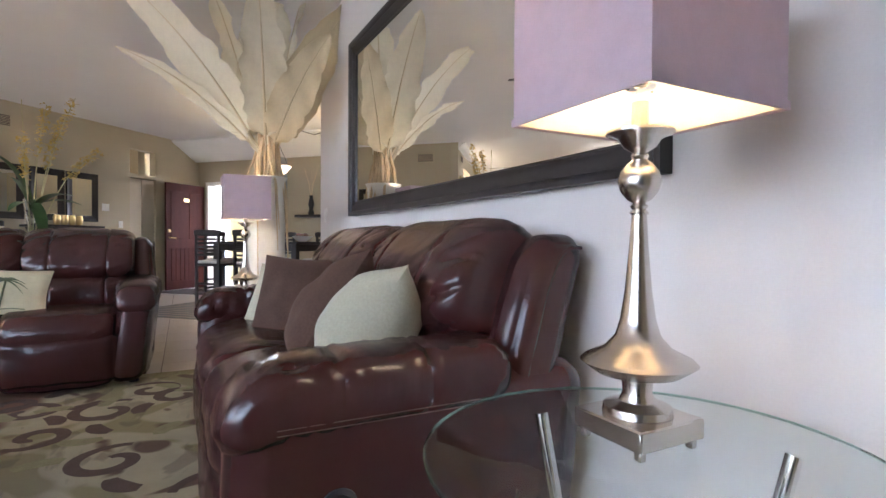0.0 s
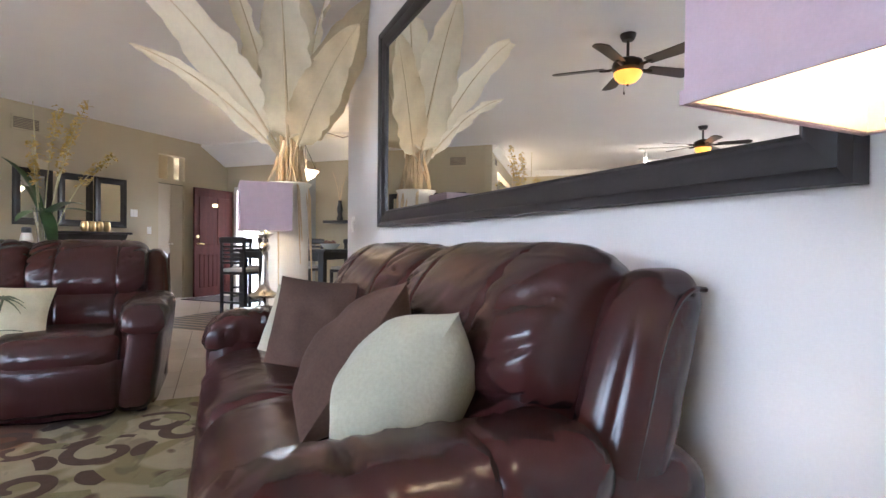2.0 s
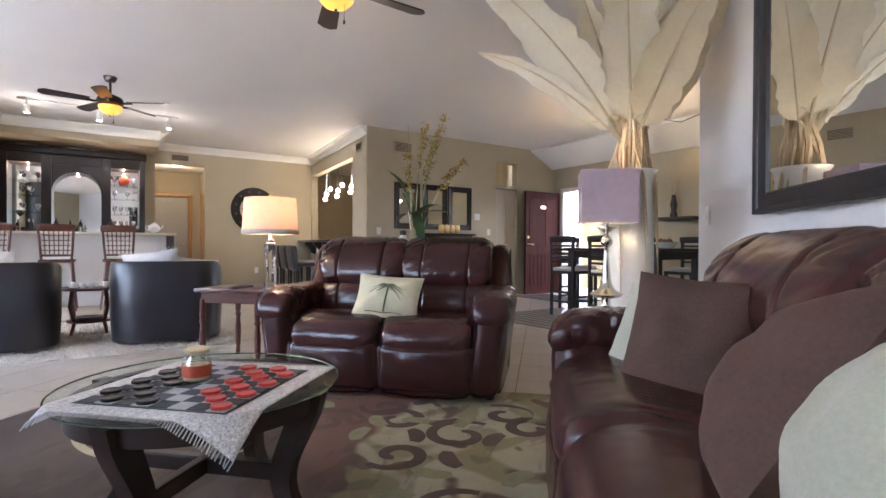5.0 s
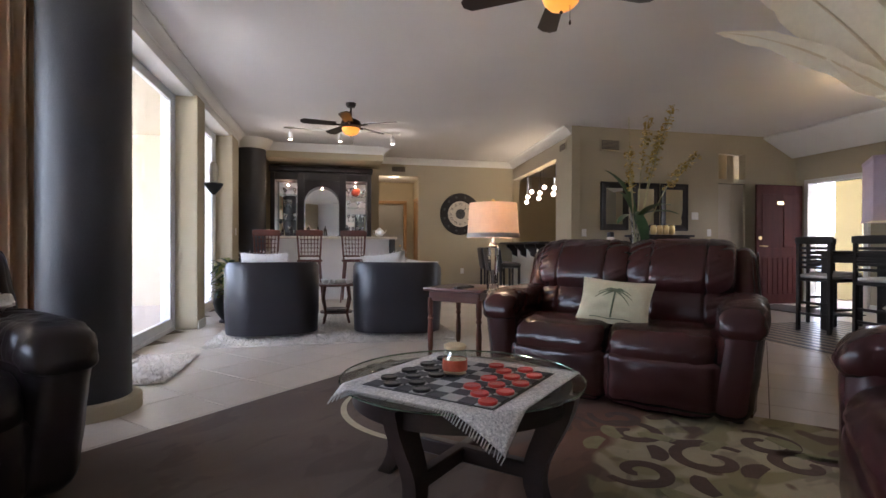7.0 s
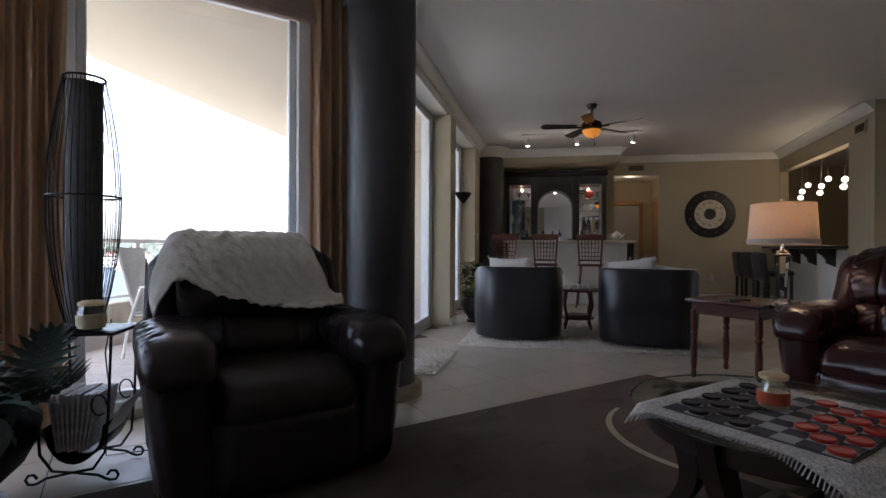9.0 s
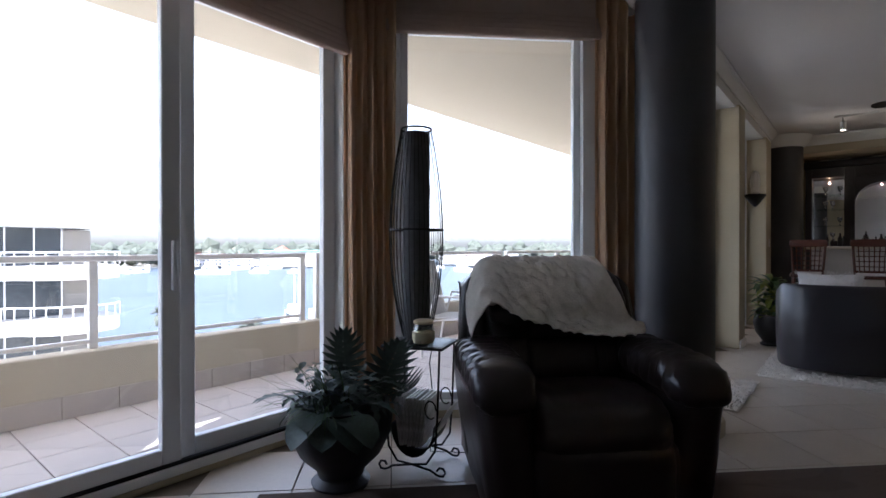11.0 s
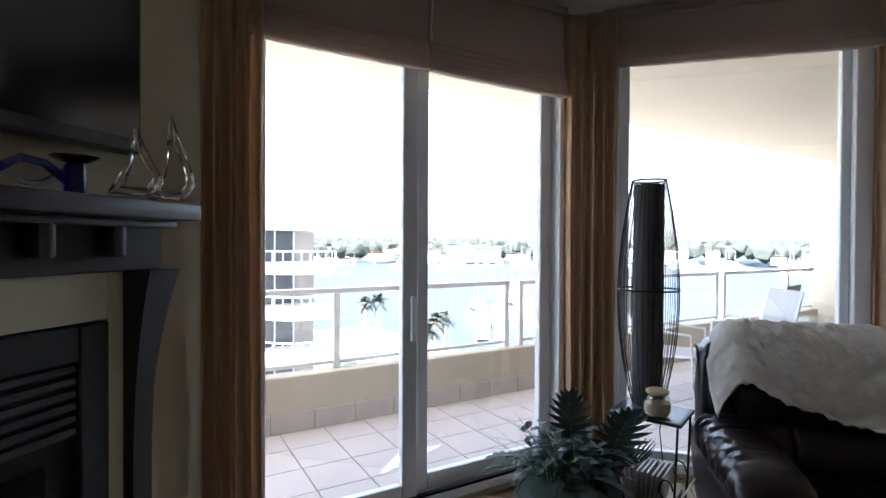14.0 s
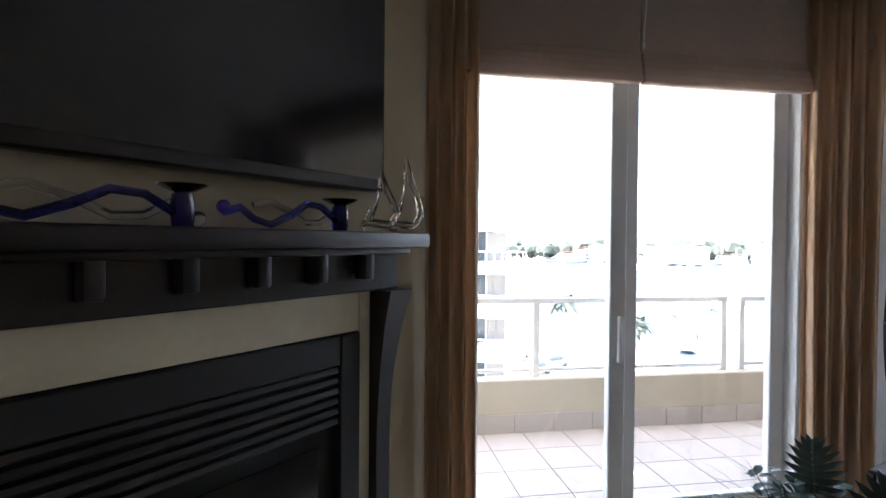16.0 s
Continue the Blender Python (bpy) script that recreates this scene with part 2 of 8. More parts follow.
CLOTH_GREY = mat("grey_woven_square", (0.085, 0.085, 0.09), 0.95, vary=0.2, scale=30, fine=260, bump=0.3)
CLOTH_PALE = mat("pale_woven_square", (0.48, 0.47, 0.46), 0.95, vary=0.15, scale=30, fine=260, bump=0.3)
CLOTH_EDGE = mat("checked_cloth_edge", (0.62, 0.60, 0.57), 0.95, vary=0.6, scale=110, fine=260, bump=0.3)
STEEL = mat("appliance_steel", (0.45, 0.44, 0.42), 0.3, 0.9, vary=0.1, bump=0.02)
SCREEN = mat("screen_black", (0.006, 0.006, 0.008), 0.12, vary=0.05, bump=0, coat=0.3)
PLASTIC = mat("white_plastic", (0.78, 0.77, 0.74), 0.4, vary=0.02, bump=0)
GREYWALL = mat("grey_dining_wall", (0.42, 0.42, 0.40), 0.75, vary=0.05, scale=1.5, fine=140, bump=0.1)
FIREBLACK = mat("firebox_black", (0.012, 0.012, 0.012), 0.6, vary=0.3, scale=8, bump=0.1)
MARBLE = mat("cream_surround", (0.60, 0.56, 0.42), 0.3, vary=0.08, scale=3, fine=30, bump=0.02)
STONE_TOP = mat("pale_counter_top", (0.66, 0.60, 0.50), 0.25, vary=0.15, scale=12, fine=80, bump=0.02)
MAT_BROWN = mat("brown_door_mat", (0.05, 0.035, 0.03), 0.95, vary=0.25, scale=20, fine=200, bump=0.5)
RUST = mat("rust_red_glaze", (0.5, 0.09, 0.04), 0.4, vary=0.3, bump=0.05)
AMBER = glow("amber_lamp_glass", (1.0, 0.36, 0.05), 0.042)
GLOBE = glow("lit_globe", (1.0, 0.86, 0.62), 0.45)
ALAB = glow("lit_alabaster", (1.0, 0.74, 0.38), 0.13)
SPOT = glow("lit_spot", (1.0, 0.9, 0.72), 0.7)


# ---- mesh helpers ----
def part(name, bm, material, parent=None, label="", smooth=True, angle=40):
    me = bpy.data.meshes.new(name)
    bm.normal_update()
    bm.to_mesh(me)
    bm.free()
    for p in me.polygons:
        p.use_smooth = smooth
    if smooth:
        me.set_sharp_from_angle(angle=radians(angle))
    me.materials.append(material)
    ob = new(name, me)
    if parent is not None:
        ob.parent = parent
    if label:
        tagged(ob, label)
    return ob


def thing(name, label, category, m=None, group="", kind=""):
    ob = new(name)
    ob.empty_display_size = 0.1
    if m is not None:
        ob.matrix_basis = m
    return tagged(ob, label, category, group, kind)


def box(size, at=(0, 0, 0), bev=0.004, bm=None, turn=None, seg=1):
    bm = bm or bmesh.new()
    g = bmesh.ops.create_cube(bm, size=1.0)["verts"]
    m = Matrix.Translation(at) @ (turn or Matrix()) @ Matrix.Diagonal((*size, 1))
    bmesh.ops.transform(bm, matrix=m, verts=g)
    if bev:
        es = list({e for v in g for e in v.link_edges})
        bmesh.ops.bevel(bm, geom=es, offset=min(bev, 0.4 * min(size)), segments=seg, affect="EDGES", profile=0.5)
    return bm


def cyl(r, h, at=(0, 0, 0), bm=None, r2=None, seg=24, turn=None):
    """A cylinder that stands on at."""
    bm = bm or bmesh.new()
    m = Matrix.Translation(at) @ (turn or Matrix()) @ Matrix.Translation((0, 0, h / 2))
    bmesh.ops.create_cone(bm, cap_ends=True, segments=seg, radius1=r, radius2=r if r2 is None else r2, depth=h, matrix=m)
    return bm


def ball(r, at=(0, 0, 0), bm=None, seg=16, squash=(1, 1, 1)):
    bm = bm or bmesh.new()
    bmesh.ops.create_uvsphere(bm, u_segments=seg, v_segments=max(6, seg // 2), radius=r, matrix=Matrix.Translation(at) @ Matrix.Diagonal((*squash, 1)))
    return bm


def lathe(profile, at=(0, 0, 0), seg=28, bm=None, turn=None, ring=False):
    bm = bm or bmesh.new()
    m = Matrix.Translation(at) @ (turn or Matrix())
    rings = []
    for r, z in profile:
        rings.append([bm.verts.new(m @ Vector((r * math.cos(2 * math.pi * i / seg), r * math.sin(2 * math.pi * i / seg), z))) for i in range(seg)])
    for a, b in zip(rings, rings[1:]):
        for i in range(seg):
            j = (i + 1) % seg
            bm.faces.new((a[i], a[j], b[j], b[i]))
    if ring:
        for i in range(seg):
            j = (i + 1) % seg
            bm.faces.new((rings[-1][i], rings[-1][j], rings[0][j], rings[0][i]))
        return bm
    bm.faces.new(rings[0][::-1])
    bm.faces.new(rings[-1])
    return bm


def tube(points, r, seg=8, bm=None, r2=None):
    bm = bm or bmesh.new()
    pts = [Vector(p) for p in points]
    rings = []
    n = len(pts)
    side = None
    for i, p in enumerate(pts):
        d = (pts[min(i + 1, n - 1)] - pts[max(i - 1, 0)]).normalized()
        if side is None:
            side = d.orthogonal().normalized()
        else:
            side = (side - d * side.dot(d))
            side = side.normalized() if side.length > 1e-5 else d.orthogonal().normalized()
        up = d.cross(side)
        rr = r if r2 is None else r + (r2 - r) * i / (n - 1)
        rings.append([bm.verts.new(p + rr * (math.cos(2 * math.pi * k / seg) * side + math.sin(2 * math.pi * k / seg) * up)) for k in range(seg)])
    for a, b in zip(rings, rings[1:]):
        for i in range(seg):
            j = (i + 1) % seg
            bm.faces.new((a[i], a[j], b[j], b[i]))
    bm.faces.new(rings[0][::-1])
    bm.faces.new(rings[-1])
    return bm


def puff(size, at=(0, 0, 0), r=0.06, swell=0.02, wrinkle=0.006, cuts=9, turn=None, bm=None, seed=0, grain=9.0):
    """A stuffed, rounded block with creases."""
    own = bmesh.new()
    bmesh.ops.create_cube(own, size=2.0)
    bmesh.ops.subdivide_edges(own, edges=own.edges[:], cuts=cuts, use_grid_fill=True)
    h = Vector(size) / 2
    r = min(r, *h)
    m = Matrix.Translation(at) @ (turn or Matrix())
    for v in own.verts:
        c = Vector(v.co)
        s = Vector((math.copysign(abs(k) ** 0.72, k) for k in c))
        p = Vector((s[i] * h[i] for i in range(3)))
        q = Vector((max(-(h[i] - r), min(h[i] - r, p[i])) for i in range(3)))
        d = p - q
        if d.length > 1e-6:
            d.normalize()
        g = Vector((c.x * (1 - c.y ** 2) * (1 - c.z ** 2), c.y * (1 - c.x ** 2) * (1 - c.z ** 2), c.z * (1 - c.x ** 2) * (1 - c.y ** 2)))
        w = noise.noise(Vector((q.x * grain + seed, q.y * grain, q.z * grain * 1.4))) * wrinkle
        if wrinkle > 0.01:
            fold = noise.noise(Vector((q.x * 13 + seed * 1.7, q.y * 5 + q.z * 4, q.z * 6 - seed)))
            w -= (1 - min(1.0, abs(fold) * 3.2)) ** 3 * wrinkle * 0.75 * (0.35 + 0.65 * max(abs(c.x), abs(c.z)))
        v.co = m @ (q + d * (r + w) + g * swell)
    if bm is None:
        return own
    tmp = bpy.data.meshes.new("tmp")
    own.to_mesh(tmp)
    own.free()
    bm.from_mesh(tmp)
    bpy.data.meshes.remove(tmp)
    return bm


def pillow(w, h, t, n=22, seed=0):
    """A plump scatter cushion in the local x-z plane, with drawn-in sides and pointed corners."""
    bm = bmesh.new()
    for side in (-1, 1):
        grid = []
        for i in range(n + 1):
            row = []
            for j in range(n + 1):
                a, b = 2 * i / n - 1, 2 * j / n - 1
                full = max(0.0, (1 - abs(a) ** 2.2) * (1 - abs(b) ** 2.2)) ** 0.62
                pinch = 1 - 0.10 * (1 - b * b) * abs(a) ** 2 - 0.03 * (a * b) ** 4
                pinch2 = 1 - 0.10 * (1 - a * a) * abs(b) ** 2 - 0.03 * (a * b) ** 4
                edge = max(abs(a), abs(b)) ** 3 * (1 - max(abs(a), abs(b)) ** 8)
                k = noise.noise(Vector((a * 2.2 + seed, b * 2.2, side))) * 0.022 * full
                k -= 0.010 * edge * max(0.0, noise.noise(Vector((a * 7 + seed, b * 7, side * 3))))
                row.append(bm.verts.new((a * w / 2 * pinch, side * (t / 2 * full + k), b * h / 2 * pinch2)))
            grid.append(row)
        for i in range(n):
            for j in range(n):
                f = (grid[i][j], grid[i + 1][j], grid[i + 1][j + 1], grid[i][j + 1])
                bm.faces.new(f if side < 0 else f[::-1])
    bmesh.ops.remove_doubles(bm, verts=bm.verts[:], dist=0.0008)
    return bm


def slab(points, z0, z1, bm=None):
    """A flat prism over a plan outline."""
    bm = bm or bmesh.new()
    lo = [bm.verts.new((x, y, z0)) for x, y in points]
    hi = [bm.verts.new((x, y, z1)) for x, y in points]
    n = len(points)
    bm.faces.new(lo[::-1])
    bm.faces.new(hi)
    for i in range(n):
        j = (i + 1) % n
        bm.faces.new((lo[i], lo[j], hi[j], hi[i]))
    bmesh.ops.recalc_face_normals(bm, faces=bm.faces[:])
    return bm


R2 = math.sqrt(0.5)


def dg(s, n, z=0.0):
    """A place by its distances along and across the slanted part of the room."""
    return ((n - s) * R2, (n + s) * R2, z)


def dgp(s, n, z=0.0, rz=0.0):
    return pose(*dg(s, n, z), 0, 0, rz)


def wall_run(name, a, b, t, z0, z1, material, label, holes=()):
    """A wall from a to b, t thick to its left, with holes (from, to, bottom, top) along it."""
    a, b = Vector(a), Vector(b)
    d = b - a
    length = d.length
    m = pose(a.x, a.y, 0, 0, 0, math.degrees(math.atan2(d.y, d.x)))
    bm = bmesh.new()
    cuts = sorted({0.0, length, *[h[0] for h in holes], *[h[1] for h in holes]})
    for u0, u1 in zip(cuts, cuts[1:]):
        mid = (u0 + u1) / 2
        spans = [(z0, z1)]
        for h in holes:
            if h[0] < mid < h[1]:
                spans = [(lo, hi) for p, q in spans for lo, hi in ((p, min(q, h[2])), (max(p, h[3]), q)) if hi - lo > 0.001]
        for lo, hi in spans:
            box((u1 - u0, t, hi - lo), ((u0 + u1) / 2, t / 2, (lo + hi) / 2), 0, bm)
    bmesh.ops.remove_doubles(bm, verts=bm.verts[:], dist=0.0005)
    ob = part(name, bm, material, smooth=False)
    ob.matrix_basis = m
    return tagged(ob, label, "wall", kind="structure")


def crown(name, a, b, label="white crown moulding below the ceiling", top=2.9, depth=0.12, parent=None):
    """A stepped moulding that runs from a to b, on the right-hand side of the line."""
    a, b = Vector(a), Vector(b)
    d = (b - a).normalized()
    right = Vector((d.y, -d.x))
    prof = [(0, -depth), (0.015, -depth), (0.02, -depth * 0.8), (depth * 0.45, -depth * 0.45), (depth * 0.75, -depth * 0.22), (depth * 0.8, -0.02), (depth, -0.02), (depth, -0.003), (0, -0.003)]
    bm = bmesh.new()
    ends = []
    for p in (a, b):
        ends.append([bm.verts.new((p.x + right.x * o, p.y + right.y * o, top + z)) for o, z in prof])
    k = len(prof)
    for i in range(k):
        j = (i + 1) % k
        bm.faces.new((ends[0][i], ends[0][j], ends[1][j], ends[1][i]))
    bm.faces.new(ends[0][::-1])
    bm.faces.new(ends[1])
    bmesh.ops.recalc_face_normals(bm, faces=bm.faces[:])
    return tagged(part(name, bm, WHITE), label, "moulding", kind="structure")


# ---- the setting ----
CEIL_Z = 2.9
ROOM = [(-13.6, -1.15), (-3.9, -1.15), (-2.54, -2.45), (-0.34, -2.45), dg(-1.45, 1.56)[:2], dg(4.74, 1.56)[:2], (-1.95, 4.75), (-1.95, 8.75), (-13.6, 8.75)]
tagged(part("floor", slab(ROOM, -0.25, -0.008), GROUT, smooth=False), "grey grout bed under the beige floor tiles", "floor", kind="structure")
tagged(part("ceiling", slab(ROOM, CEIL_Z, 3.1), CEIL, smooth=False), "flat off-white painted ceiling", "ceiling", kind="structure")
wall_run("wall_mirror", dg(4.74, 1.52)[:2], dg(-1.43, 1.52)[:2], 0.14, 0, CEIL_Z, WALL_PALE, "pale warm-white painted wall behind the sofa")
tagged(part("wall_end", cyl(0.07, CEIL_Z, dg(4.74, 1.59), seg=24), WALL_PALE), "rounded plaster end of the pale wall", "wall", kind="structure")
wall_run("wall_fireplace", dg(-1.412, 1.52)[:2], dg(-1.412, -1.98)[:2], 0.14, 0, CEIL_Z, WALL_TAN, "tan painted wall with the fireplace")
wall_run("wall_bay", (-0.30, -2.4), (-2.48, -2.4), 0.14, 0, CEIL_Z, WALL_TAN, "tan wall round the sliding window", [(0.19, 2.14, 0.03, 2.56)])
wall_run("wall_bay_slant", dg(0.06, -3.45)[:2], dg(2.0, -3.45)[:2], 0.14, 0, CEIL_Z, WALL_TAN, "tan wall round the slanted window", [(0.21, 1.63, 0.05, 2.68)])
wall_run("wall_sliders", (-3.7, -1.1), (-9.7, -1.1), 0.14, 0, CEIL_Z, WALL_TAN, "tan wall with sliding balcony doors", [(0.4, 3.02, 0.0, 2.76), (3.4, 5.1, 0.0, 2.76)])
wall_run("wall_bar_side", (-9.7, -0.95), (-11.4, -0.95), 0.14, 0, CEIL_Z, WALL_TAN, "tan wall beside the home bar")
wall_run("wall_clock", (-11.4, -1.0), (-11.4, 4.75), 0.14, 0, CEIL_Z, WALL_TAN, "tan wall with the hall opening and the clock", [(2.67, 3.55, 0.0, 2.52)])
wall_run("wall_kitchen", (-11.4, 4.75), (-7.75, 4.38), 0.14, 0, CEIL_Z, WALL_TAN, "tan wall with the kitchen pass-through", [(0.06, 2.95, 1.02, 2.5)])
wall_run("wall_frames", (-7.75, 4.38), (-7.75, 8.7), 0.14, 0, CEIL_Z, WALL_TAN, "tan wall with framed mirrors and a closet", [(2.72, 3.26, 0.0, 2.07), (2.72, 3.26, 2.14, 2.58)])
wall_run("wall_entry", (-7.75, 8.7), (-1.95, 8.7), 0.14, 0, CEIL_Z, WALL_TAN, "tan wall with the entrance doorway", [(0.27, 1.22, 0.0, 2.07)])
wall_run("wall_dining", (-1.95, 8.7), (-1.95, 4.6), 0.14, 0, CEIL_Z, GREYWALL, "grey wall beside the dining table")
wall_run("wall_kitchen_back", (-13.4, 7.4), (-7.9, 7.4), 0.14, 0, CEIL_Z, WALL_TAN, "tan back wall of the kitchen")
wall_run("wall_hall_end", (-13.4, 1.2), (-13.4, 7.4), 0.14, 0, CEIL_Z, WALL_TAN, "tan wall at the end of the hall")
wall_run("wall_hall_side", (-11.54, 1.55), (-13.4, 1.55), 0.1, 0, CEIL_Z, WALL_TAN, "tan side wall of the hall")
wall_run("wall_hall_far_side", (-13.4, 2.75), (-11.54, 2.75), 0.1, 0, CEIL_Z, WALL_TAN, "tan side wall of the hall with a door")
wall_run("wall_closet_back", (-8.5, 6.9), (-8.5, 8.7), 0.1, 0, CEIL_Z, WALL_TAN, "tan back of the closet niche")
tagged(part("ledge_closet", box((0.6, 0.56, 0.05), (-8.19, 7.37, 2.105), 0), WALL_TAN, smooth=False), "tan ledge of the niche above the closet", "wall", kind="structure")
# Added filler, hidden by the pale wall: stops sun leaking through the gap.
tagged(part("wall_return", slab([(-2.26, 4.50), (-1.80, 4.50), (-1.80, 4.64), (-2.20, 4.64)], 0, CEIL_Z), WALL_PALE, smooth=False), "unseen pale slab added to stop sun at the wall end", "wall", kind="structure")
# sloping white panel over the dining side
tagged(part("ceiling_slope", slab([(-7.74, 8.0), (-1.96, 8.0), (-1.96, 8.69), (-7.74, 8.69)], 0, 0.05), WHITE, smooth=False), "sloping white ceiling panel over the dining side", "ceiling", kind="structure").matrix_basis = Matrix.Translation((0, 8.0, 2.86)) @ Matrix.Rotation(radians(-27), 4, "X") @ Matrix.Translation((0, -8.0, 0))
# boxed beam above the balcony doors and the dropped ceiling over the bar
tagged(part("pelmet", box((6.0, 0.2, 0.195), (-6.72, -1.0, 2.797), 0.004), WHITE), "white boxed beam above the balcony doors", "beam", kind="structure")
tagged(part("ceiling_bar", box((1.1, 2.2, 0.26), (-10.85, 0.55, 2.77), 0.003), WALL_TAN), "tan dropped ceiling over the home bar", "ceiling", kind="structure")
crown("crown_moulding_1", (-3.72, -0.897), (-9.7, -0.897), depth=0.1)
crown("crown_moulding_2", (-10.3, -0.55), (-10.3, 1.66), depth=0.14)
crown("crown_moulding_3", (-11.4, 1.66), (-11.4, 4.75), depth=0.13)
crown("crown_moulding_4", (-11.4, 4.75), (-7.75, 4.38), depth=0.14)
crown("crown_moulding_5", (-10.3, 1.65), (-11.4, 1.65), depth=0.14)
# pilaster between the doors
tagged(part("pilaster", box((0.34, 0.26, 2.72), (-6.88, -0.99, 1.36), 0.01), WALL_TAN), "tan pilaster between the balcony doors", "wall", kind="structure")
tagged(part("pilaster_end", box((0.5, 0.26, 2.72), (-9.1, -0.99, 1.36), 0.01), WALL_TAN), "tan pilaster beside the far column", "wall", kind="structure")


def baseboard(a, b, h=0.1):
    a, b = Vector(a), Vector(b)
    d = b - a
    bm = box((d.length, 0.016, h), (d.length / 2, -0.008, h / 2), 0.004)
    ob = part("baseboard", bm, WHITE)
    ob.matrix_basis = pose(a.x, a.y, 0, 0, 0, math.degrees(math.atan2(d.y, d.x)))
    return tagged(ob, "white painted baseboard along the wall", "baseboard", kind="structure")


baseboard(dg(4.74, 1.52)[:2], dg(-1.41, 1.52)[:2])
baseboard((-11.4, 2.55), (-11.4, 4.75))
baseboard((-7.75, 4.38), (-7.75, 7.08))
baseboard((-6.5, 8.7), (-1.95, 8.7))
baseboard((-11.4, 4.75), (-7.75, 4.38))
baseboard((-6.71, -0.86), (-7.05, -0.86))


def column(at, r, label):
    ob = thing("column", label, "column", pose(*at, 0), kind="structure")
    part("shaft", cyl(r, 2.75, (0, 0, 0.0), seg=48), DARKCOL, ob)
    part("base_ring", lathe([(r + 0.055, 0), (r + 0.055, 0.07), (r + 0.045, 0.085), (r + 0.004, 0.09), (r + 0.004, 0)], seg=48), WALL_TAN, ob, "beige plinth ring")
    part("capital", lathe([(r + 0.01, 2.72), (r + 0.05, 2.76), (r + 0.12, 2.88), (r + 0.12, 2.898), (0.01, 2.898)], seg=48), WHITE, ob, "white flared capital")
    return ob


column((-3.72, -0.76), 0.235, "slate-grey round column on a beige plinth ring")
column((-10.1, -0.76), 0.25, "slate-grey round column beside the home bar")


# windows
def window_panel(name, w, h, parent, at, sash=0.07, deep=0.05):
    """A glazed sash that stands on at, in the local x-z plane."""
    x, y, z = at
    bm = bmesh.new()
    for sx in (-1, 1):
        box((sash, deep, h), (x + sx * (w / 2 - sash / 2), y, z + h / 2), 0.006, bm)
    for zz in (z + sash / 2, z + h - sash / 2):
        box((w - 2 * sash, deep * 0.98, sash), (x, y, zz), 0.006, bm)
    ob = part("sash", bm, VINYL, parent)
    g = part("pane", box((w - 2 * sash + 0.01, 0.006, h - 2 * sash + 0.01), (x, y, z + h / 2), 0), PANE, ob, smooth=False)
    g.visible_shadow = False
    return ob


w1 = thing("window_1", "white-framed sliding glass window in the bay", "window", pose(-1.43, -2.47, 0.0), kind="structure")
bm = bmesh.new()
box((1.95, 0.14, 0.05), (-0.035, 0, 0.055), 0.006, bm)
box((1.95, 0.14, 0.06), (-0.035, 0, 2.53), 0.006, bm)
box((0.05, 0.14, 2.42), (0.915, 0, 1.29), 0.006, bm)
box((0.05, 0.14, 2.42), (-0.985, 0, 1.29), 0.006, bm)
part("window_frame", bm, VINYL, w1)
window_panel("sash", 0.87, 2.42, w1, (0.47, 0.03, 0.08), 0.09)
window_panel("sash", 0.985, 2.42, w1, (-0.4625, -0.03, 0.08), 0.09)
part("track", box((1.9, 0.03, 0.02), (-0.035, 0.05, 0.088), 0.003), IRON, w1, "black sliding track")
part("pull_handle", box((0.022, 0.03, 0.24), (0.075, 0.07, 1.05), 0.006), VINYL, w1)

w2 = thing("window_2", "white-framed fixed window in the slanted bay wall", "window", dgp(0.98, -3.52, 0, -45), kind="structure")
bm = bmesh.new()
box((1.42, 0.14, 0.06), (0, 0, 0.08), 0.006, bm)
box((1.42, 0.14, 0.06), (0, 0, 2.65), 0.006, bm)
for sx in (-1, 1):
    box((0.09, 0.14, 2.52), (sx * 0.665, 0, 1.365), 0.006, bm)
part("window_frame", bm, VINYL, w2)
window_panel("sash", 1.24, 2.51, w2, (0, 0, 0.11), 0.05)

for x0, x1, k in ((-6.72, -4.1, 3), (-8.8, -7.1, 4)):
    w = x1 - x0
    ob = thing("window_%d" % k, "white-framed sliding balcony door with clear glass", "door", pose((x0 + x1) / 2, -1.17, 0), kind="structure")
    bm = bmesh.new()
    box((w, 0.14, 0.04), (0, 0, 0.02), 0.004, bm)
    box((w, 0.14, 0.05), (0, 0, 2.735), 0.004, bm)
    for sx in (-1, 1):
        box((0.06, 0.14, 2.67), (sx * (w / 2 - 0.03), 0, 1.375), 0.004, bm)
    part("door_frame", bm, VINYL, ob)
    window_panel("sash", w / 2 + 0.02, 2.67, ob, (-w / 4 + 0.03, 0.03, 0.04), 0.1)
    window_panel("sash", w / 2 - 0.1, 2.67, ob, (w / 4 - 0.02, -0.03, 0.04), 0.1)


# ---- balcony ----
tagged(part("balcony_floor", slab([(6, -0.6), (6, -4.1), (-9.4, -4.1), (-9.4, -1.25), (-4.0, -1.25), (-2.58, -2.56), (0.1, -2.56), (1.6, -1.2)], -0.25, -0.012), GROUT, smooth=False), "grout bed of the balcony floor", "floor", kind="structure")
tagged(part("balcony_ceiling", slab([(6, -0.6), (6, -3.77), (-9.4, -3.77), (-9.4, -1.25), (-4.0, -1.25), (-2.58, -2.56), (0.1, -2.56), (1.6, -1.2)], 2.75, 3.1), STUCCO, smooth=False), "cream stucco underside of the balcony above", "ceiling", kind="structure")
tagged(part("parapet", box((15.4, 0.14, 0.44), (-1.7, -3.99, 0.21), 0.012), STUCCO), "low cream stucco parapet of the balcony", "parapet", kind="structure")
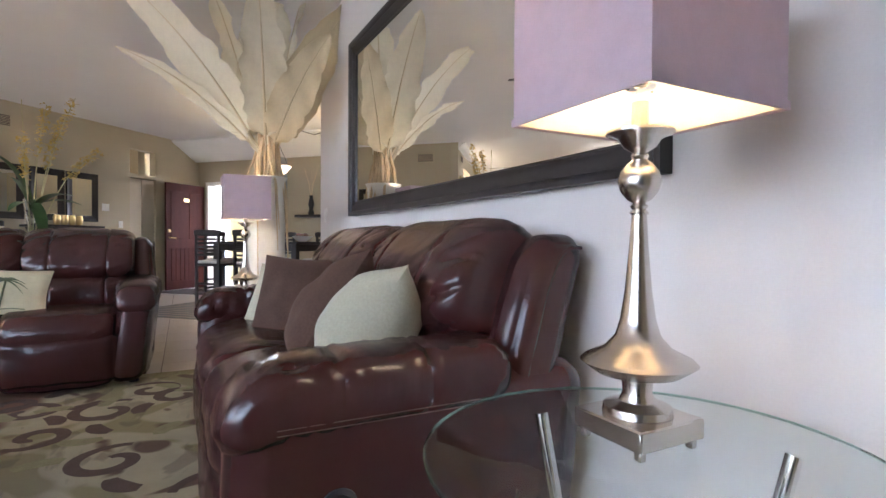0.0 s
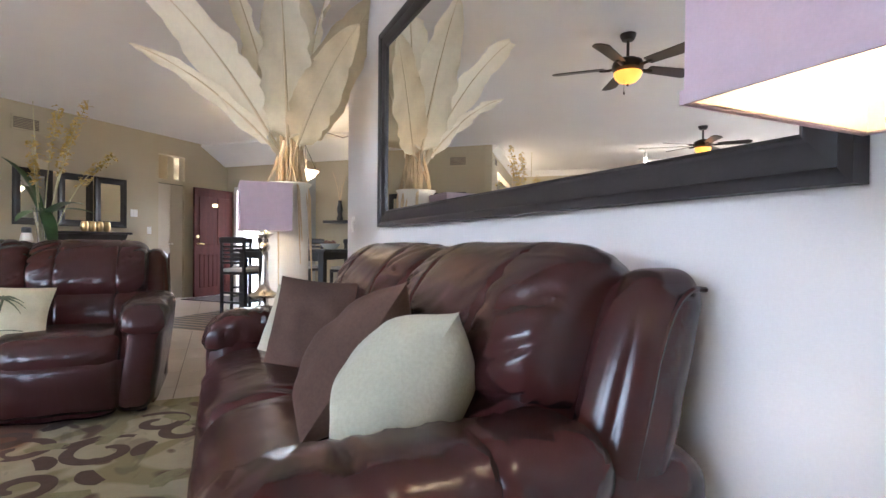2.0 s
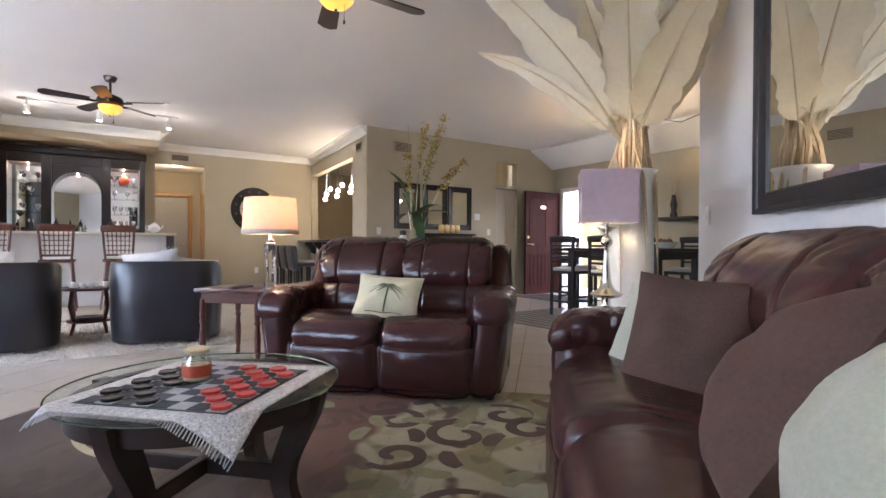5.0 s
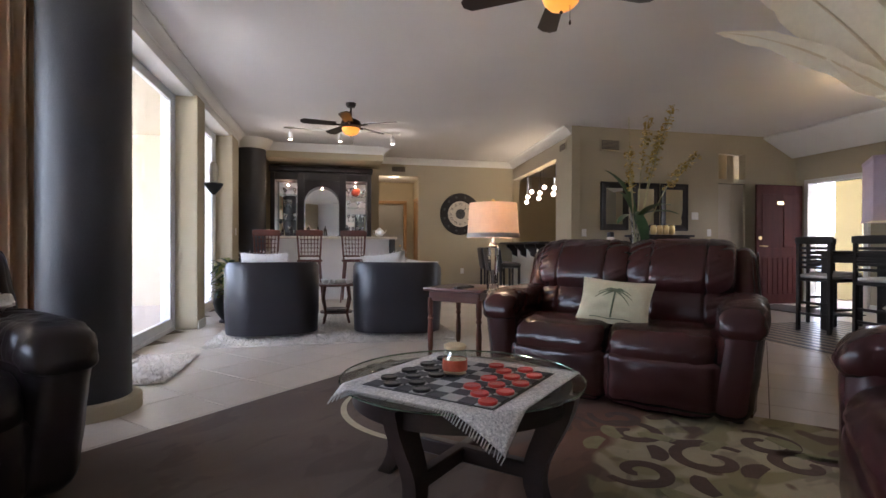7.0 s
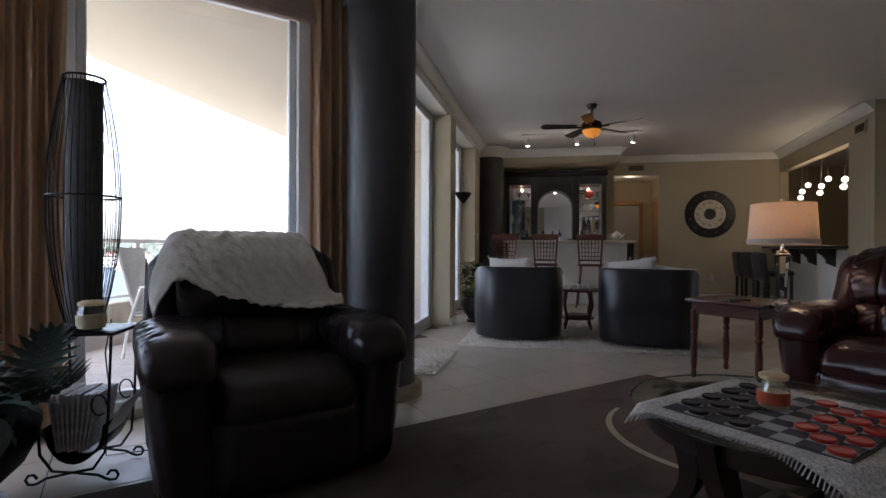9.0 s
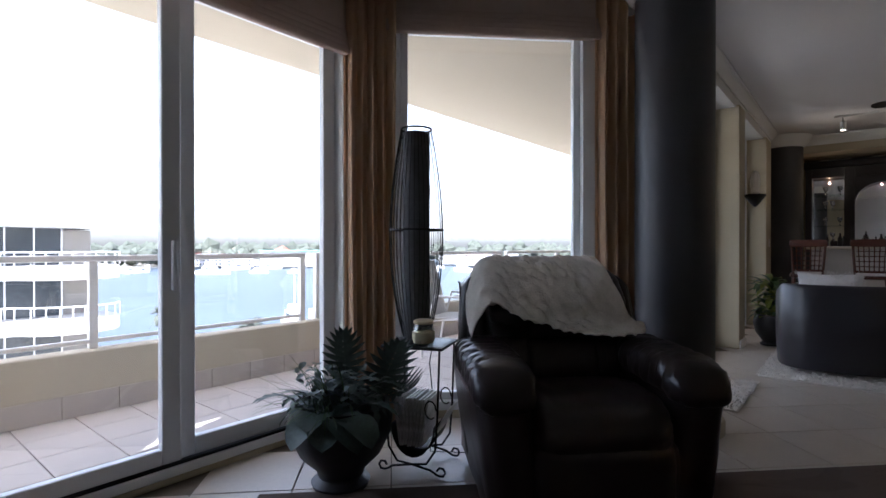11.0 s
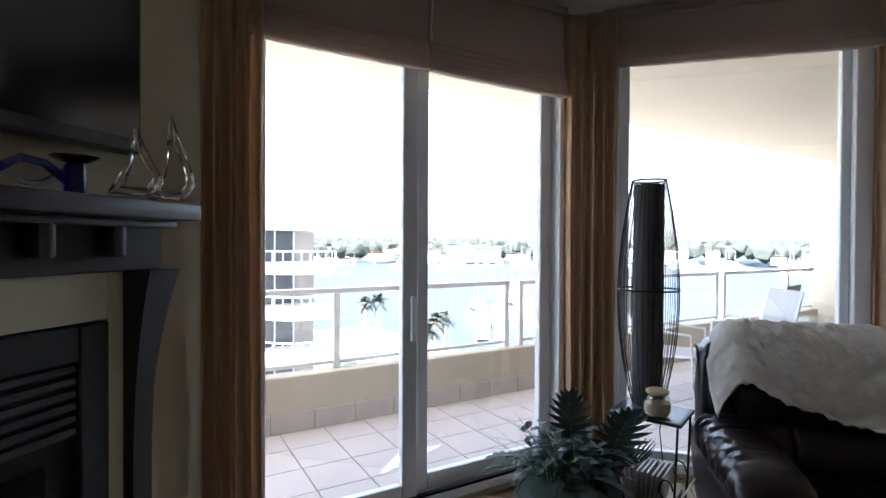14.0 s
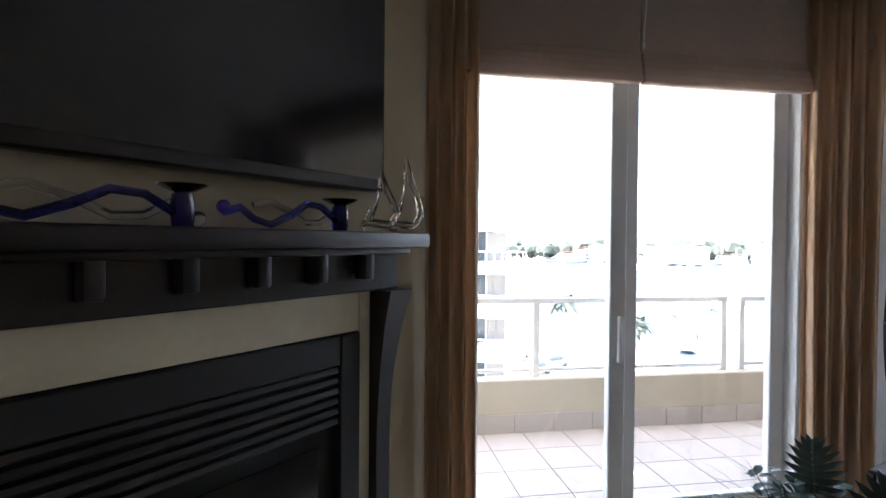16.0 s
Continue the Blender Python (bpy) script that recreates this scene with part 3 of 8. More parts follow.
tagged(part("wall_balcony_end", box((0.14, 2.9, 2.9), (-9.4, -2.6, 1.4), 0), STUCCO, smooth=False), "cream stucco wall at the end of the balcony", "wall", kind="structure")
tagged(part("wall_balcony_near", box((0.14, 3.6, 2.9), (6.0, -2.3, 1.4), 0), STUCCO, smooth=False), "cream stucco wall at the near end of the balcony", "wall", kind="structure")
tagged(part("wall_outer", wall_bm := slab([(0.14, -2.5), (6, -2.5), (6, -2.6), (0.05, -2.6)], -0.2, 3.0), STUCCO, smooth=False), "cream stucco outer wall", "wall", kind="structure")
RAIL = mat("white_aluminium_rail", (0.70, 0.68, 0.66), 0.45, vary=0.05, scale=5, bump=0.03)
for x0 in (0.28, -3.36, -6.88):
    ob = thing("balcony_railing", "white aluminium balcony railing on the parapet", "railing", pose(x0, -4.02, 0.43), "balcony rail sections")
    w = 3.52 if x0 > 0 else 3.4
    part("top_rail", box((w, 0.06, 0.045), (-w / 2, 0, 0.63), 0.006), RAIL, ob)
    for k in range(3):
        part("post", box((0.055, 0.05, 0.61), (-0.03 - k * (w - 0.06) / 2, 0, 0.305), 0.004), RAIL, ob)
    part("bottom_rail", box((w, 0.03, 0.03), (-w / 2, 0, 0.05), 0.004), RAIL, ob)


# ---- outside ----
WATER = mat("harbour_water", (0.045, 0.062, 0.082), 0.45, vary=0.25, scale=0.02, fine=0.4, bump=0.35, spec=0.15)
GROUND = mat("pale_shell_ground", (0.42, 0.40, 0.36), 0.95, vary=0.2, scale=0.05, fine=1.2, bump=0.2)
FACADE = mat("white_facade", (0.5, 0.49, 0.48), 0.85, vary=0.05, scale=0.4, fine=8, bump=0.1)
# Darker copy of the facade: shade behind the balconies put into the colour.
FACADE_SHADE = mat("shaded_facade", (0.26, 0.24, 0.22), 0.9, vary=0.05, scale=0.4, fine=8, bump=0.1)
DARKGLASS = mat("dark_window_glass", (0.05, 0.06, 0.07), 0.12, vary=0.3, scale=0.6, fine=4, bump=0)
WOODS = mat("far_trees", (0.055, 0.065, 0.052), 0.9, vary=0.5, scale=0.05, fine=0.5, bump=0.6)
ROOFRED = mat("red_roof", (0.35, 0.10, 0.07), 0.8, vary=0.2, scale=0.3, bump=0.1)
CANVAS = mat("white_boat_paint", (0.78, 0.78, 0.78), 0.4, vary=0.06, scale=0.5, bump=0)
tagged(part("water", slab([(-2500, -3500), (2500, -3500), (2500, 900), (-2500, 900)], -17.2, -16.0), WATER, smooth=False), "pale blue harbour water", "water", kind="structure")
tagged(part("ground", slab([(-38, -92), (-6, -96), (200, -130), (200, 120), (-60, 120), (-60, -40), (-42, -60)], -16.5, -15.0), GROUND, smooth=False), "pale shell ground with a car park by the harbour", "ground", kind="structure")
tagged(part("far_ground", slab([(-2400, -3000), (2400, -3000), (2400, -520), (300, -470), (-300, -440), (-900, -480), (-2400, -300)], -16.4, -14.5), GROUND, smooth=False), "far harbour shore", "ground", kind="structure")


def tower():
    ob = thing("apartment_building", "white apartment building with curved balconies and dark glass", "building", pose(-9.0, -31.0, -0.3))
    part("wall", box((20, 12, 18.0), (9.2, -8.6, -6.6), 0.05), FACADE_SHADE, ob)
    part("roof", box((21, 13.4, 0.25), (9.6, -7.2, 2.6), 0.04), FACADE, ob)
    part("parapet_block", box((16, 8, 1.4), (12.9, -8, 3.4), 0.05), FACADE, ob)
    for k in range(6):
        z = 0.15 - 2.75 * k
        bm = bmesh.new()
        pts = []
        for i in range(13):
            a = i / 12
            pts.append((-1.6 + 6.0 * a, -0.6 + 1.5 * math.sin(math.pi * min(1, a * 1.4)) ** 0.5 - 0.4 * a))
        pts += [(12, 0.1), (20, 0.3), (20, -3), (-1.6, -3)]
        slab(pts, z - 0.35, z + 0.35, bm)
        b = part("balcony", bm, FACADE, ob)
        rail = bmesh.new()
        for i in range(0, len(pts) - 3):
            tube([(pts[i][0], pts[i][1], z + 1.05), (pts[i + 1][0], pts[i + 1][1], z + 1.05)], 0.04, 5, rail)
            tube([(pts[i][0], pts[i][1], z + 0.4), (pts[i][0], pts[i][1], z + 1.05)], 0.03, 5, rail)
        part("balcony_rail", rail, CANVAS, b)
        for x0, w in ((1.2, 3.6), (6.4, 2.6), (10.2, 3.6), (15.5, 3.2)):
            win = part("window", box((w, 0.12, 2.1), (x0 + w / 2 - 0.6, -2.56, z + 1.35), 0.01), DARKGLASS, ob)
            for i in range(4):
                part("mullion", box((0.07, 0.16, 2.1), (x0 - 0.6 + w * i / 3, -2.55, z + 1.35), 0), VINYL, win)
    return ob


tower()


def palm(x, y, h, seed):
    rnd = random.Random(seed)
    ob = thing("palm_tree", "tall green cabbage palm beside the car park", "tree", pose(x, y, -15.0), "palms by the harbour")
    part("trunk", tube([(0, 0, 0), (0.1, 0, h * 0.5), (0.05, 0.1, h)], 0.22, 8, r2=0.16), STALK, ob)
    bm = bmesh.new()
    for i in range(46):
        a, e = rnd.uniform(0, 6.28), rnd.uniform(-0.7, 1.3)
        d = Vector((math.cos(a) * math.cos(e), math.sin(a) * math.cos(e), math.sin(e)))
        side = d.cross(Vector((0, 0, 1))).normalized()
        n = 6
        L = rnd.uniform(1.5, 2.3)
        base = Vector((0.05, 0.1, h))
        rows = []
        for j in range(n + 1):
            f = j / n
            p = base + d * L * f + Vector((0, 0, -0.9 * f * f * L * 0.5))
            w = 0.42 * math.sin(math.pi * min(1, 0.12 + f * 0.88)) + 0.02
            rows.append((bm.verts.new(p - side * w + Vector((0, 0, -0.1 * w))), bm.verts.new(p + Vector((0, 0, 0.06))), bm.verts.new(p + side * w + Vector((0, 0, -0.1 * w)))))
        for p, q in zip(rows, rows[1:]):
            bm.faces.new((p[0], p[1], q[1], q[0]))
            bm.faces.new((p[1], p[2], q[2], q[1]))
    part("crown", bm, WOODS, ob)


def bearing(px_yaw, dist, z=0):
    return (-math.sin(radians(px_yaw - 2)) * dist, math.cos(radians(px_yaw - 2)) * dist)


for yaw, dist, h, k in ((160.3, 80, 7.0, 1), (158.9, 82, 7.3, 2), (152.4, 74, 5.4, 3), (151.4, 78, 5.0, 4), (153.2, 70, 4.4, 5)):
    palm(*bearing(yaw, dist), h, k)


def car(x, y, rz, colour, label):
    paint = mat("car_paint", colour, 0.25, 0.3, vary=0.05, bump=0, coat=0.6)
    ob = thing("car", label, "car", pose(x, y, -15.0, 0, 0, rz), "cars in the car park")
    part("body", puff((4.5, 1.8, 0.8), (0, 0, 0.65), 0.25, 0.03, 0, 6), paint, ob)
    part("cabin", puff((2.5, 1.6, 0.7), (-0.1, 0, 1.2), 0.3, 0.03, 0, 6), DARKGLASS, ob)
    for sx in (-1.4, 1.4):
        for sy in (-0.85, 0.85):
            part("wheel", cyl(0.33, 0.2, (sx, sy + 0.1, 0.33), turn=Matrix.Rotation(radians(90), 4, "X")), BLACK, ob)


car(*bearing(160.5, 68), 20, (0.25, 0.27, 0.28), "grey parked car in the shell car park")
car(*bearing(164.2, 72), 60, (0.5, 0.5, 0.5), "silver parked car in the shell car park")
car(*bearing(162.4, 64), 20, (0.35, 0.42, 0.40), "pale green parked car in the shell car park")


def boat(x, y, rz, s, label="white motor yacht moored in the harbour"):
    ob = thing("boat", label, "boat", pose(x, y, -16.0, 0, 0, rz), "boats in the harbour")
    bm = bmesh.new()
    prof = [(-5, 1.3), (0, 1.6), (3, 1.3), (5, 0.7), (6.5, 0.05)]
    lo = [(px * s, w * s * 0.8) for px, w in prof]
    pts = lo + [(px, -w) for px, w in lo[::-1]]
    slab(pts, -0.3, 1.3 * s, bm)
    part("hull", bm, CANVAS, ob)
    part("cabin", puff((5 * s, 2.0 * s, 1.4 * s), (-0.5 * s, 0, 1.9 * s), 0.3 * s, 0, 0, 4), CANVAS, ob)
    part("bridge", puff((2.6 * s, 1.6 * s, 1.0 * s), (-0.8 * s, 0, 3.0 * s), 0.25 * s, 0, 0, 4), CANVAS, ob)
    part("cabin_glass", box((3.6 * s, 2.06 * s, 0.5 * s), (-0.1 * s, 0, 2.0 * s), 0.02), DARKGLASS, ob)
    part("mast", tube([(-0.5 * s, 0, 3 * s), (-0.6 * s, 0, 8 * s)], 0.06 * s, 6), CANVAS, ob)


rnd = random.Random(5)
for i in range(46):
    yaw = rnd.uniform(104, 166)
    boat(*bearing(yaw, rnd.uniform(345, 425)), rnd.uniform(0, 180), rnd.uniform(0.9, 1.9))
for yaw, dist, rz, s in ((147.5, 112, 70, 1.4), (143.6, 120, 80, 1.7), (145.2, 104, 60, 1.0), (142.4, 128, 85, 1.5)):
    boat(*bearing(yaw, dist), rz, s)
# jetty with piles
jet = thing("jetty", "weathered timber jetty with tall mooring piles", "jetty", pose(*bearing(147.0, 96), -15.6, 0, 0, 55))
part("deck", box((16, 2.0, 0.3), (0, 0, 0.4), 0.03), POTWHITE, jet)
for i in range(9):
    part("pile", cyl(0.16, 3.2, (-8 + 2 * i, 1.2 if i % 2 else -1.2, -1.0), seg=10), STALK, jet)


# far shore: woods and houses
def woods():
    rnd = random.Random(11)
    bm = bmesh.new()
    for i in range(900):
        yaw, dist = rnd.uniform(86, 190), rnd.uniform(470, 640)
        x, y = bearing(yaw, dist)
        r = rnd.uniform(4, 9)
        g = bmesh.ops.create_icosphere(bm, subdivisions=1, radius=r, matrix=Matrix.Translation((x, y, -14.5 + r * 0.8 + rnd.uniform(0, 5) + (dist - 470) * 0.03)) @ Matrix.Diagonal((1, 1, rnd.uniform(0.7, 1.1), 1)))
        for v in g["verts"]:
            v.co += Vector((rnd.uniform(-1, 1), rnd.uniform(-1, 1), rnd.uniform(-1, 1))) * r * 0.22
    return bm


tagged(part("far_woods", woods(), WOODS, smooth=False), "dark green woods along the far shore", "trees", kind="stuff")
for i in range(34):
    yaw, dist = rnd.uniform(92, 166), rnd.uniform(436, 480)
    x, y = bearing(yaw, dist)
    w, h = rnd.uniform(9, 26), rnd.uniform(5, 11)
    ob = thing("waterfront_house", "pale waterfront house on the far shore", "house", pose(x, y, -14.5, 0, 0, yaw), "houses on the far shore")
    part("wall", box((w, 9, h), (0, 0, h / 2), 0.05), FACADE, ob)
    bm = bmesh.new()
    for sx in (-1, 1):
        slab([(-w / 2 - 0.6, 0), (w / 2 + 0.6, 0), (w / 2 + 0.6, sx * 5.2), (-w / 2 - 0.6, sx * 5.2)], h + 1.2, h + 1.4, bm)
    part("roof", bm, rnd.choice((FACADE, ROOFRED, GROUT)), ob)
    bm = bmesh.new()
    for k in range(int(w / 3)):
        for f in range(max(1, int(h / 3))):
            box((1.6, 0.2, 1.5), (-w / 2 + 1.7 + 3 * k, -4.55, 1.8 + 3 * f), 0, bm)
            box((1.6, 0.2, 1.5), (-w / 2 + 1.7 + 3 * k, 4.55, 1.8 + 3 * f), 0, bm)
    part("window", bm, DARKGLASS, ob)
hotel = thing("hotel", "long four-storey hotel with green roof over the water", "building", pose(*bearing(148.2, 432), -14.5, 0, 0, 148))
part("wall", box((46, 14, 12), (0, 0, 6), 0.05), FACADE, hotel)
GREENROOF = mat("green_roof", (0.16, 0.30, 0.25), 0.7, vary=0.15, scale=0.3, bump=0.05)
part("roof", box((48, 16, 1.4), (0, 0, 12.7), 0.3), GREENROOF, hotel)
part("tower_roof", cyl(6, 3, (-6, 0, 13.4), r2=1.0, seg=4), ROOFRED, hotel)
for f in range(4):
    bm = bmesh.new()
    for k in range(14):
        box((1.9, 0.3, 1.9), (-21 + 3.2 * k, 7.1, 1.6 + 3 * f), 0, bm)
    part("window", bm, DARKGLASS, hotel)


# ---- seating ----
def curve(points, n):
    """Points along a smooth line through those given."""
    out = []
    m = len(points) - 1
    for i in range(n + 1):
        f = i / n * m
        k = min(int(f), m - 1)
        f -= k
        p = [Vector(points[max(0, min(m, k + d))]) for d in (-1, 0, 1, 2)]
        out.append(0.5 * (2 * p[1] + (p[2] - p[0]) * f + (2 * p[0] - 5 * p[1] + 4 * p[2] - p[3]) * f * f + (3 * p[1] - p[0] - 3 * p[2] + p[3]) * f ** 3))
    return out


def pull(x, y, z, seed):
    """Sharp gathered creases, zero to one."""
    a = noise.noise(Vector((x * 4.2 + seed, y * 8, z * 19 - x * 8)))
    return math.exp(-(a * 5.0) ** 2) * (0.25 + 0.75 * min(1.0, max(0.0, 0.5 + noise.noise(Vector((x * 4, y * 4, z * 4 + seed))) * 1.2)))


def roll(profile, x, w, seam=0.5, seed=0, creases=0.010, round_by=5.0, nu=64, nv=52):
    """A stuffed cushion: a side profile carried across its width, pulled in at both ends, with two sewn grooves."""
    ring = curve([(0, *p) for p in profile], nv)
    mid = sum(ring, Vector()) / len(ring)
    bm = bmesh.new()
    rows = []
    for i in range(nu + 1):
        u = 2 * i / nu - 1
        u = math.copysign(1 - (1 - abs(u)) ** 1.35, u)
        k = 0.5 + 0.5 * max(0.0, 1 - abs(u) ** round_by) ** 0.42
        groove = 0.011 * math.exp(-((abs(u) - seam) / 0.022) ** 2) if seam else 0.0
        row = []
        for q in ring:
            d = q - mid
            out = d.normalized()
            side = max(0.0, (abs(u) - 0.35) / 0.65)
            c = creases * pull(x + u * w / 2, q.y, q.z, seed) * (0.25 + side)
            c += 0.004 * noise.noise(Vector((u * 2 + seed, q.y * 5, q.z * 5)))
            p = mid + d * k - out * (groove + c)
            row.append(bm.verts.new((x + u * w / 2, p.y, p.z)))
        rows.append(row)
    for a, b in zip(rows, rows[1:]):
        for q in range(nv):
            bm.faces.new((a[q], b[q], b[q + 1], a[q + 1]))
    for row, flip in ((rows[0], False), (rows[-1], True)):
        bm.faces.new(row[::-1] if flip else row)
    bmesh.ops.recalc_face_normals(bm, faces=bm.faces[:])
    return bm


def recliner(name, label, m, seats, width, hide_a, worn, group="", handle=False, deep=1.0, high=0.98, aw=0.24, split=0.0):
    ob = thing(name, label, "sofa" if seats > 1 else "armchair", m, group)
    W, D = width, deep
    sw = (W - 2 * aw + 0.04) / seats
    edges = [(W - 0.37) * (i / seats - 0.5) for i in range(seats + 1)]
    if seats == 2:
        edges[1] = split
    up = high - 0.98
    part("base", puff((W - 0.1, D - 0.22, 0.34), (0, 0.0, 0.21), 0.05, 0.0, 0.004, 5), hide_a, ob)
    shell = puff((W - 0.34, 0.14, high - 0.10), (0, 0.33, 0.06 + (high - 0.10) / 2), 0.06, 0.01, 0.003, 6)
    for v in shell.verts:
        v.co.y += 0.22 * (v.co.z - 0.5)
    part("back_shell", shell, hide_a, ob)
    for k in range(seats):
        x = (k - (seats - 1) / 2) * sw
        bx, span = (edges[k] + edges[k + 1]) / 2, edges[k + 1] - edges[k]
        part("footrest", puff((sw - 0.008, 0.13, 0.32), (x, -D / 2 + 0.075, 0.21), 0.06, 0.025, 0.007, 24, seed=k * 3), hide_a, ob)
        seat = roll([(-D / 2 + 0.10, 0.26), (-D / 2 + 0.02, 0.31), (-D / 2 + 0.0, 0.40), (-D / 2 + 0.07, 0.49), (-D / 2 + 0.24, 0.525), (-D / 2 + 0.45, 0.51), (0.12, 0.48), (0.20, 0.44), (0.18, 0.34), (-0.1, 0.28)], x, sw - 0.002, 0, k * 5 + 1 + W, 0.014, 9.0)
        part("seat", seat, worn, ob)
        lumbar = roll([(0.30, 0.40), (0.12, 0.42), (0.035, 0.50), (0.04, 0.60), (0.085, 0.68), (0.16, 0.72), (0.32, 0.70)], bx, span - 0.006, 0.5, k * 7 + 2 + W, 0.012, 8.0)
        part("lumbar_cushion", lumbar, hide_a, ob)
        head = [(0.22, 0.62), (0.115, 0.655), (0.055, 0.73), (0.065, 0.82), (0.115, 0.92), (0.20, 1.0), (0.30, 1.035), (0.40, 1.015), (0.46, 0.94), (0.455, 0.80), (0.40, 0.66)]
        part("head_cushion", roll([(y, z + up) for y, z in head], bx, span + 0.03, 0.5, k * 11 + 3 + W, 0.017, 6.0, 84, 72), worn, ob)
    for sx in (-1, 1):
        x = sx * (W / 2 - aw / 2)
        panel = puff((aw - 0.035, D - 0.09, 0.56), (x, -0.02, 0.32), 0.075, 0.012, 0.004, 16, seed=sx * 3 + W)
        for v in panel.verts:
            v.co.x -= sx * 0.06 * max(0.0, 1 - v.co.z / 0.5)
        part("arm_panel", panel, hide_a, ob)
        # padded top of the arm, rolled over its front end
        y0, y1 = -D / 2 - 0.005, 0.20
        n, seg = 44, 36
        bm = bmesh.new()
        rows = []
        for i in range(n + 1):
            f = i / n
            y = y0 + (y1 - y0) * f
            e0 = max(0.0, 1 - f / 0.16)
            e1 = max(0.0, (f - 0.88) / 0.12)
            k = math.sqrt(max(0.0, 1 - e0 ** 2.4)) * math.sqrt(max(0.0, 1 - 0.8 * e1 ** 2.5))
            k = max(k, 0.10)
            zc = 0.588 - 0.05 * max(0.0, 1 - f / 0.3) ** 2 + 0.012 * f
            row = []
            for j in range(seg):
                a = 2 * math.pi * j / seg
                c, q = math.cos(a), math.sin(a)
                px = math.copysign(abs(c) ** 0.7, c) * (aw / 2 + 0.012) * (0.45 + 0.55 * k)
                pz = math.copysign(abs(q) ** 0.75, q) * 0.098 * k
                lump = 0.012 * pull(px * 2, y * 2.2, pz * 0.6 + y, sx * 9 + W) + 0.010 * pull(px * 3 + 4, pz, y * 0.9, sx + W) * (1 if f < 0.3 else 0.3)
                sew = 0.007 * (math.exp(-((f - 0.36) / 0.012) ** 2) + math.exp(-((f - 0.66) / 0.012) ** 2)) * (q > -0.5)
                r = 1 - (lump + sew) / 0.1
                row.append(bm.verts.new((x + px * r, y, zc + pz * r)))
            rows.append(row)
        for p, q in zip(rows, rows[1:]):
            for j in range(seg):
                jj = (j + 1) % seg
                bm.faces.new((p[j], q[j], q[jj], p[jj]))
        bm.faces.new(rows[0])
        bm.faces.new(rows[-1])
        bmesh.ops.recalc_face_normals(bm, faces=bm.faces[:])
        part("arm_pad", bm, worn, ob)
        ox = W / 2 - 0.045
        stitch = bmesh.new()
        for dz in (0.0, 0.012):
            tube([(sx * (x * sx + aw / 2 + 0.004), y0 + 0.12 + 0.05 * q, 0.535 + dz) for q in range(11)], 0.0012, 4, stitch)
        part("stitching", stitch, STITCH, ob, "paler double stitching")
        wing = puff((0.15, 0.215, 0.90), (sx * (ox - 0.075), 0.0, 0.515 + up), 0.07, 0.012, 0.005, 20, seed=sx * 4 + W)
        for v in wing.verts:
            z = v.co.z - up
            v.co.y += 0.275 + 0.34 * (z - 0.55)
            v.co.x -= sx * 0.02 * max(0.0, z - 0.6) / 0.4
        part("wing", wing, hide_a, ob)
        pts = [(sx * (ox + 0.006 - 0.02 * max(0.0, z - 0.6) / 0.4), 0.275 + 0.34 * (z - 0.55) + dy, z + up) for z, dy in ((0.40, -0.02), (0.55, -0.025), (0.7, -0.03), (0.82, -0.03), (0.90, -0.015), (0.935, 0.02), (0.935, 0.06))]
        part("piping", tube(curve(pts, 24), 0.006, 6), hide_a, ob)
    for sx in (-1, 1):
        for sy in (-1, 1):
            part("foot", cyl(0.03, 0.06, (sx * (W / 2 - 0.14), sy * (D / 2 - 0.18), 0)), BLACK, ob)
    if handle:
        part("recline_handle", lathe([(0.045, 0), (0.045, 0.012), (0.034, 0.016), (0.03, 0.008), (0.005, 0.008)], (W / 2 - 0.03, -0.28, 0.34), 24, turn=Matrix.Rotation(radians(90), 4, "Y")), BLACK, ob, "black round recline handle")
    return ob


recliner("sofa", "reddish-brown leather reclining sofa against the pale wall", dgp(2.215, 0.965, 0, -45), 2, 2.20, LEATHER, LEATHER_WORN, "brown leather recliners", True, 1.07, 0.975, 0.24, 0.11)
recliner("loveseat", "reddish-brown leather reclining loveseat with one cushion", dgp(4.26, -0.61, 0, 45), 2, 1.66, LEATHER, LEATHER_WORN, "brown leather recliners", False, 1.02)
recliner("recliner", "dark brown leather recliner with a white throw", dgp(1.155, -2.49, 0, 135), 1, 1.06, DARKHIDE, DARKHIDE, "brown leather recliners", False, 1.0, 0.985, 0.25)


def cushion(label, material, m, w=0.46, h=0.46, t=0.17, seed=0, welt=True, group="scatter cushions"):
    ob = thing("cushion", label, "cushion", m, group)
    part("cover", pillow(w, h, t, 24, seed), material, ob)
    if welt:
        pts = []
        for k in range(33):
            a = k / 32 * 4
            e, f = int(a) % 4, a - int(a)
            q = [(-1 + 2 * f, -1), (1, -1 + 2 * f), (1 - 2 * f, 1), (-1, 1 - 2 * f)][e]
            px = 1 - 0.10 * (1 - q[1] ** 2) * abs(q[0]) ** 2 - 0.03 * (q[0] * q[1]) ** 4
            pz = 1 - 0.10 * (1 - q[0] ** 2) * abs(q[1]) ** 2 - 0.03 * (q[0] * q[1]) ** 4
            pts.append((q[0] * w / 2 * px, 0, q[1] * h / 2 * pz))
        part("welt", tube(pts, 0.0028, 6), material, ob)
    return ob


def lean(s, n, z, rz, tilt, roll=0):
    return dgp(s, n, z, rz) @ Matrix.Rotation(radians(tilt), 4, "X") @ Matrix.Rotation(radians(roll), 4, "Y")


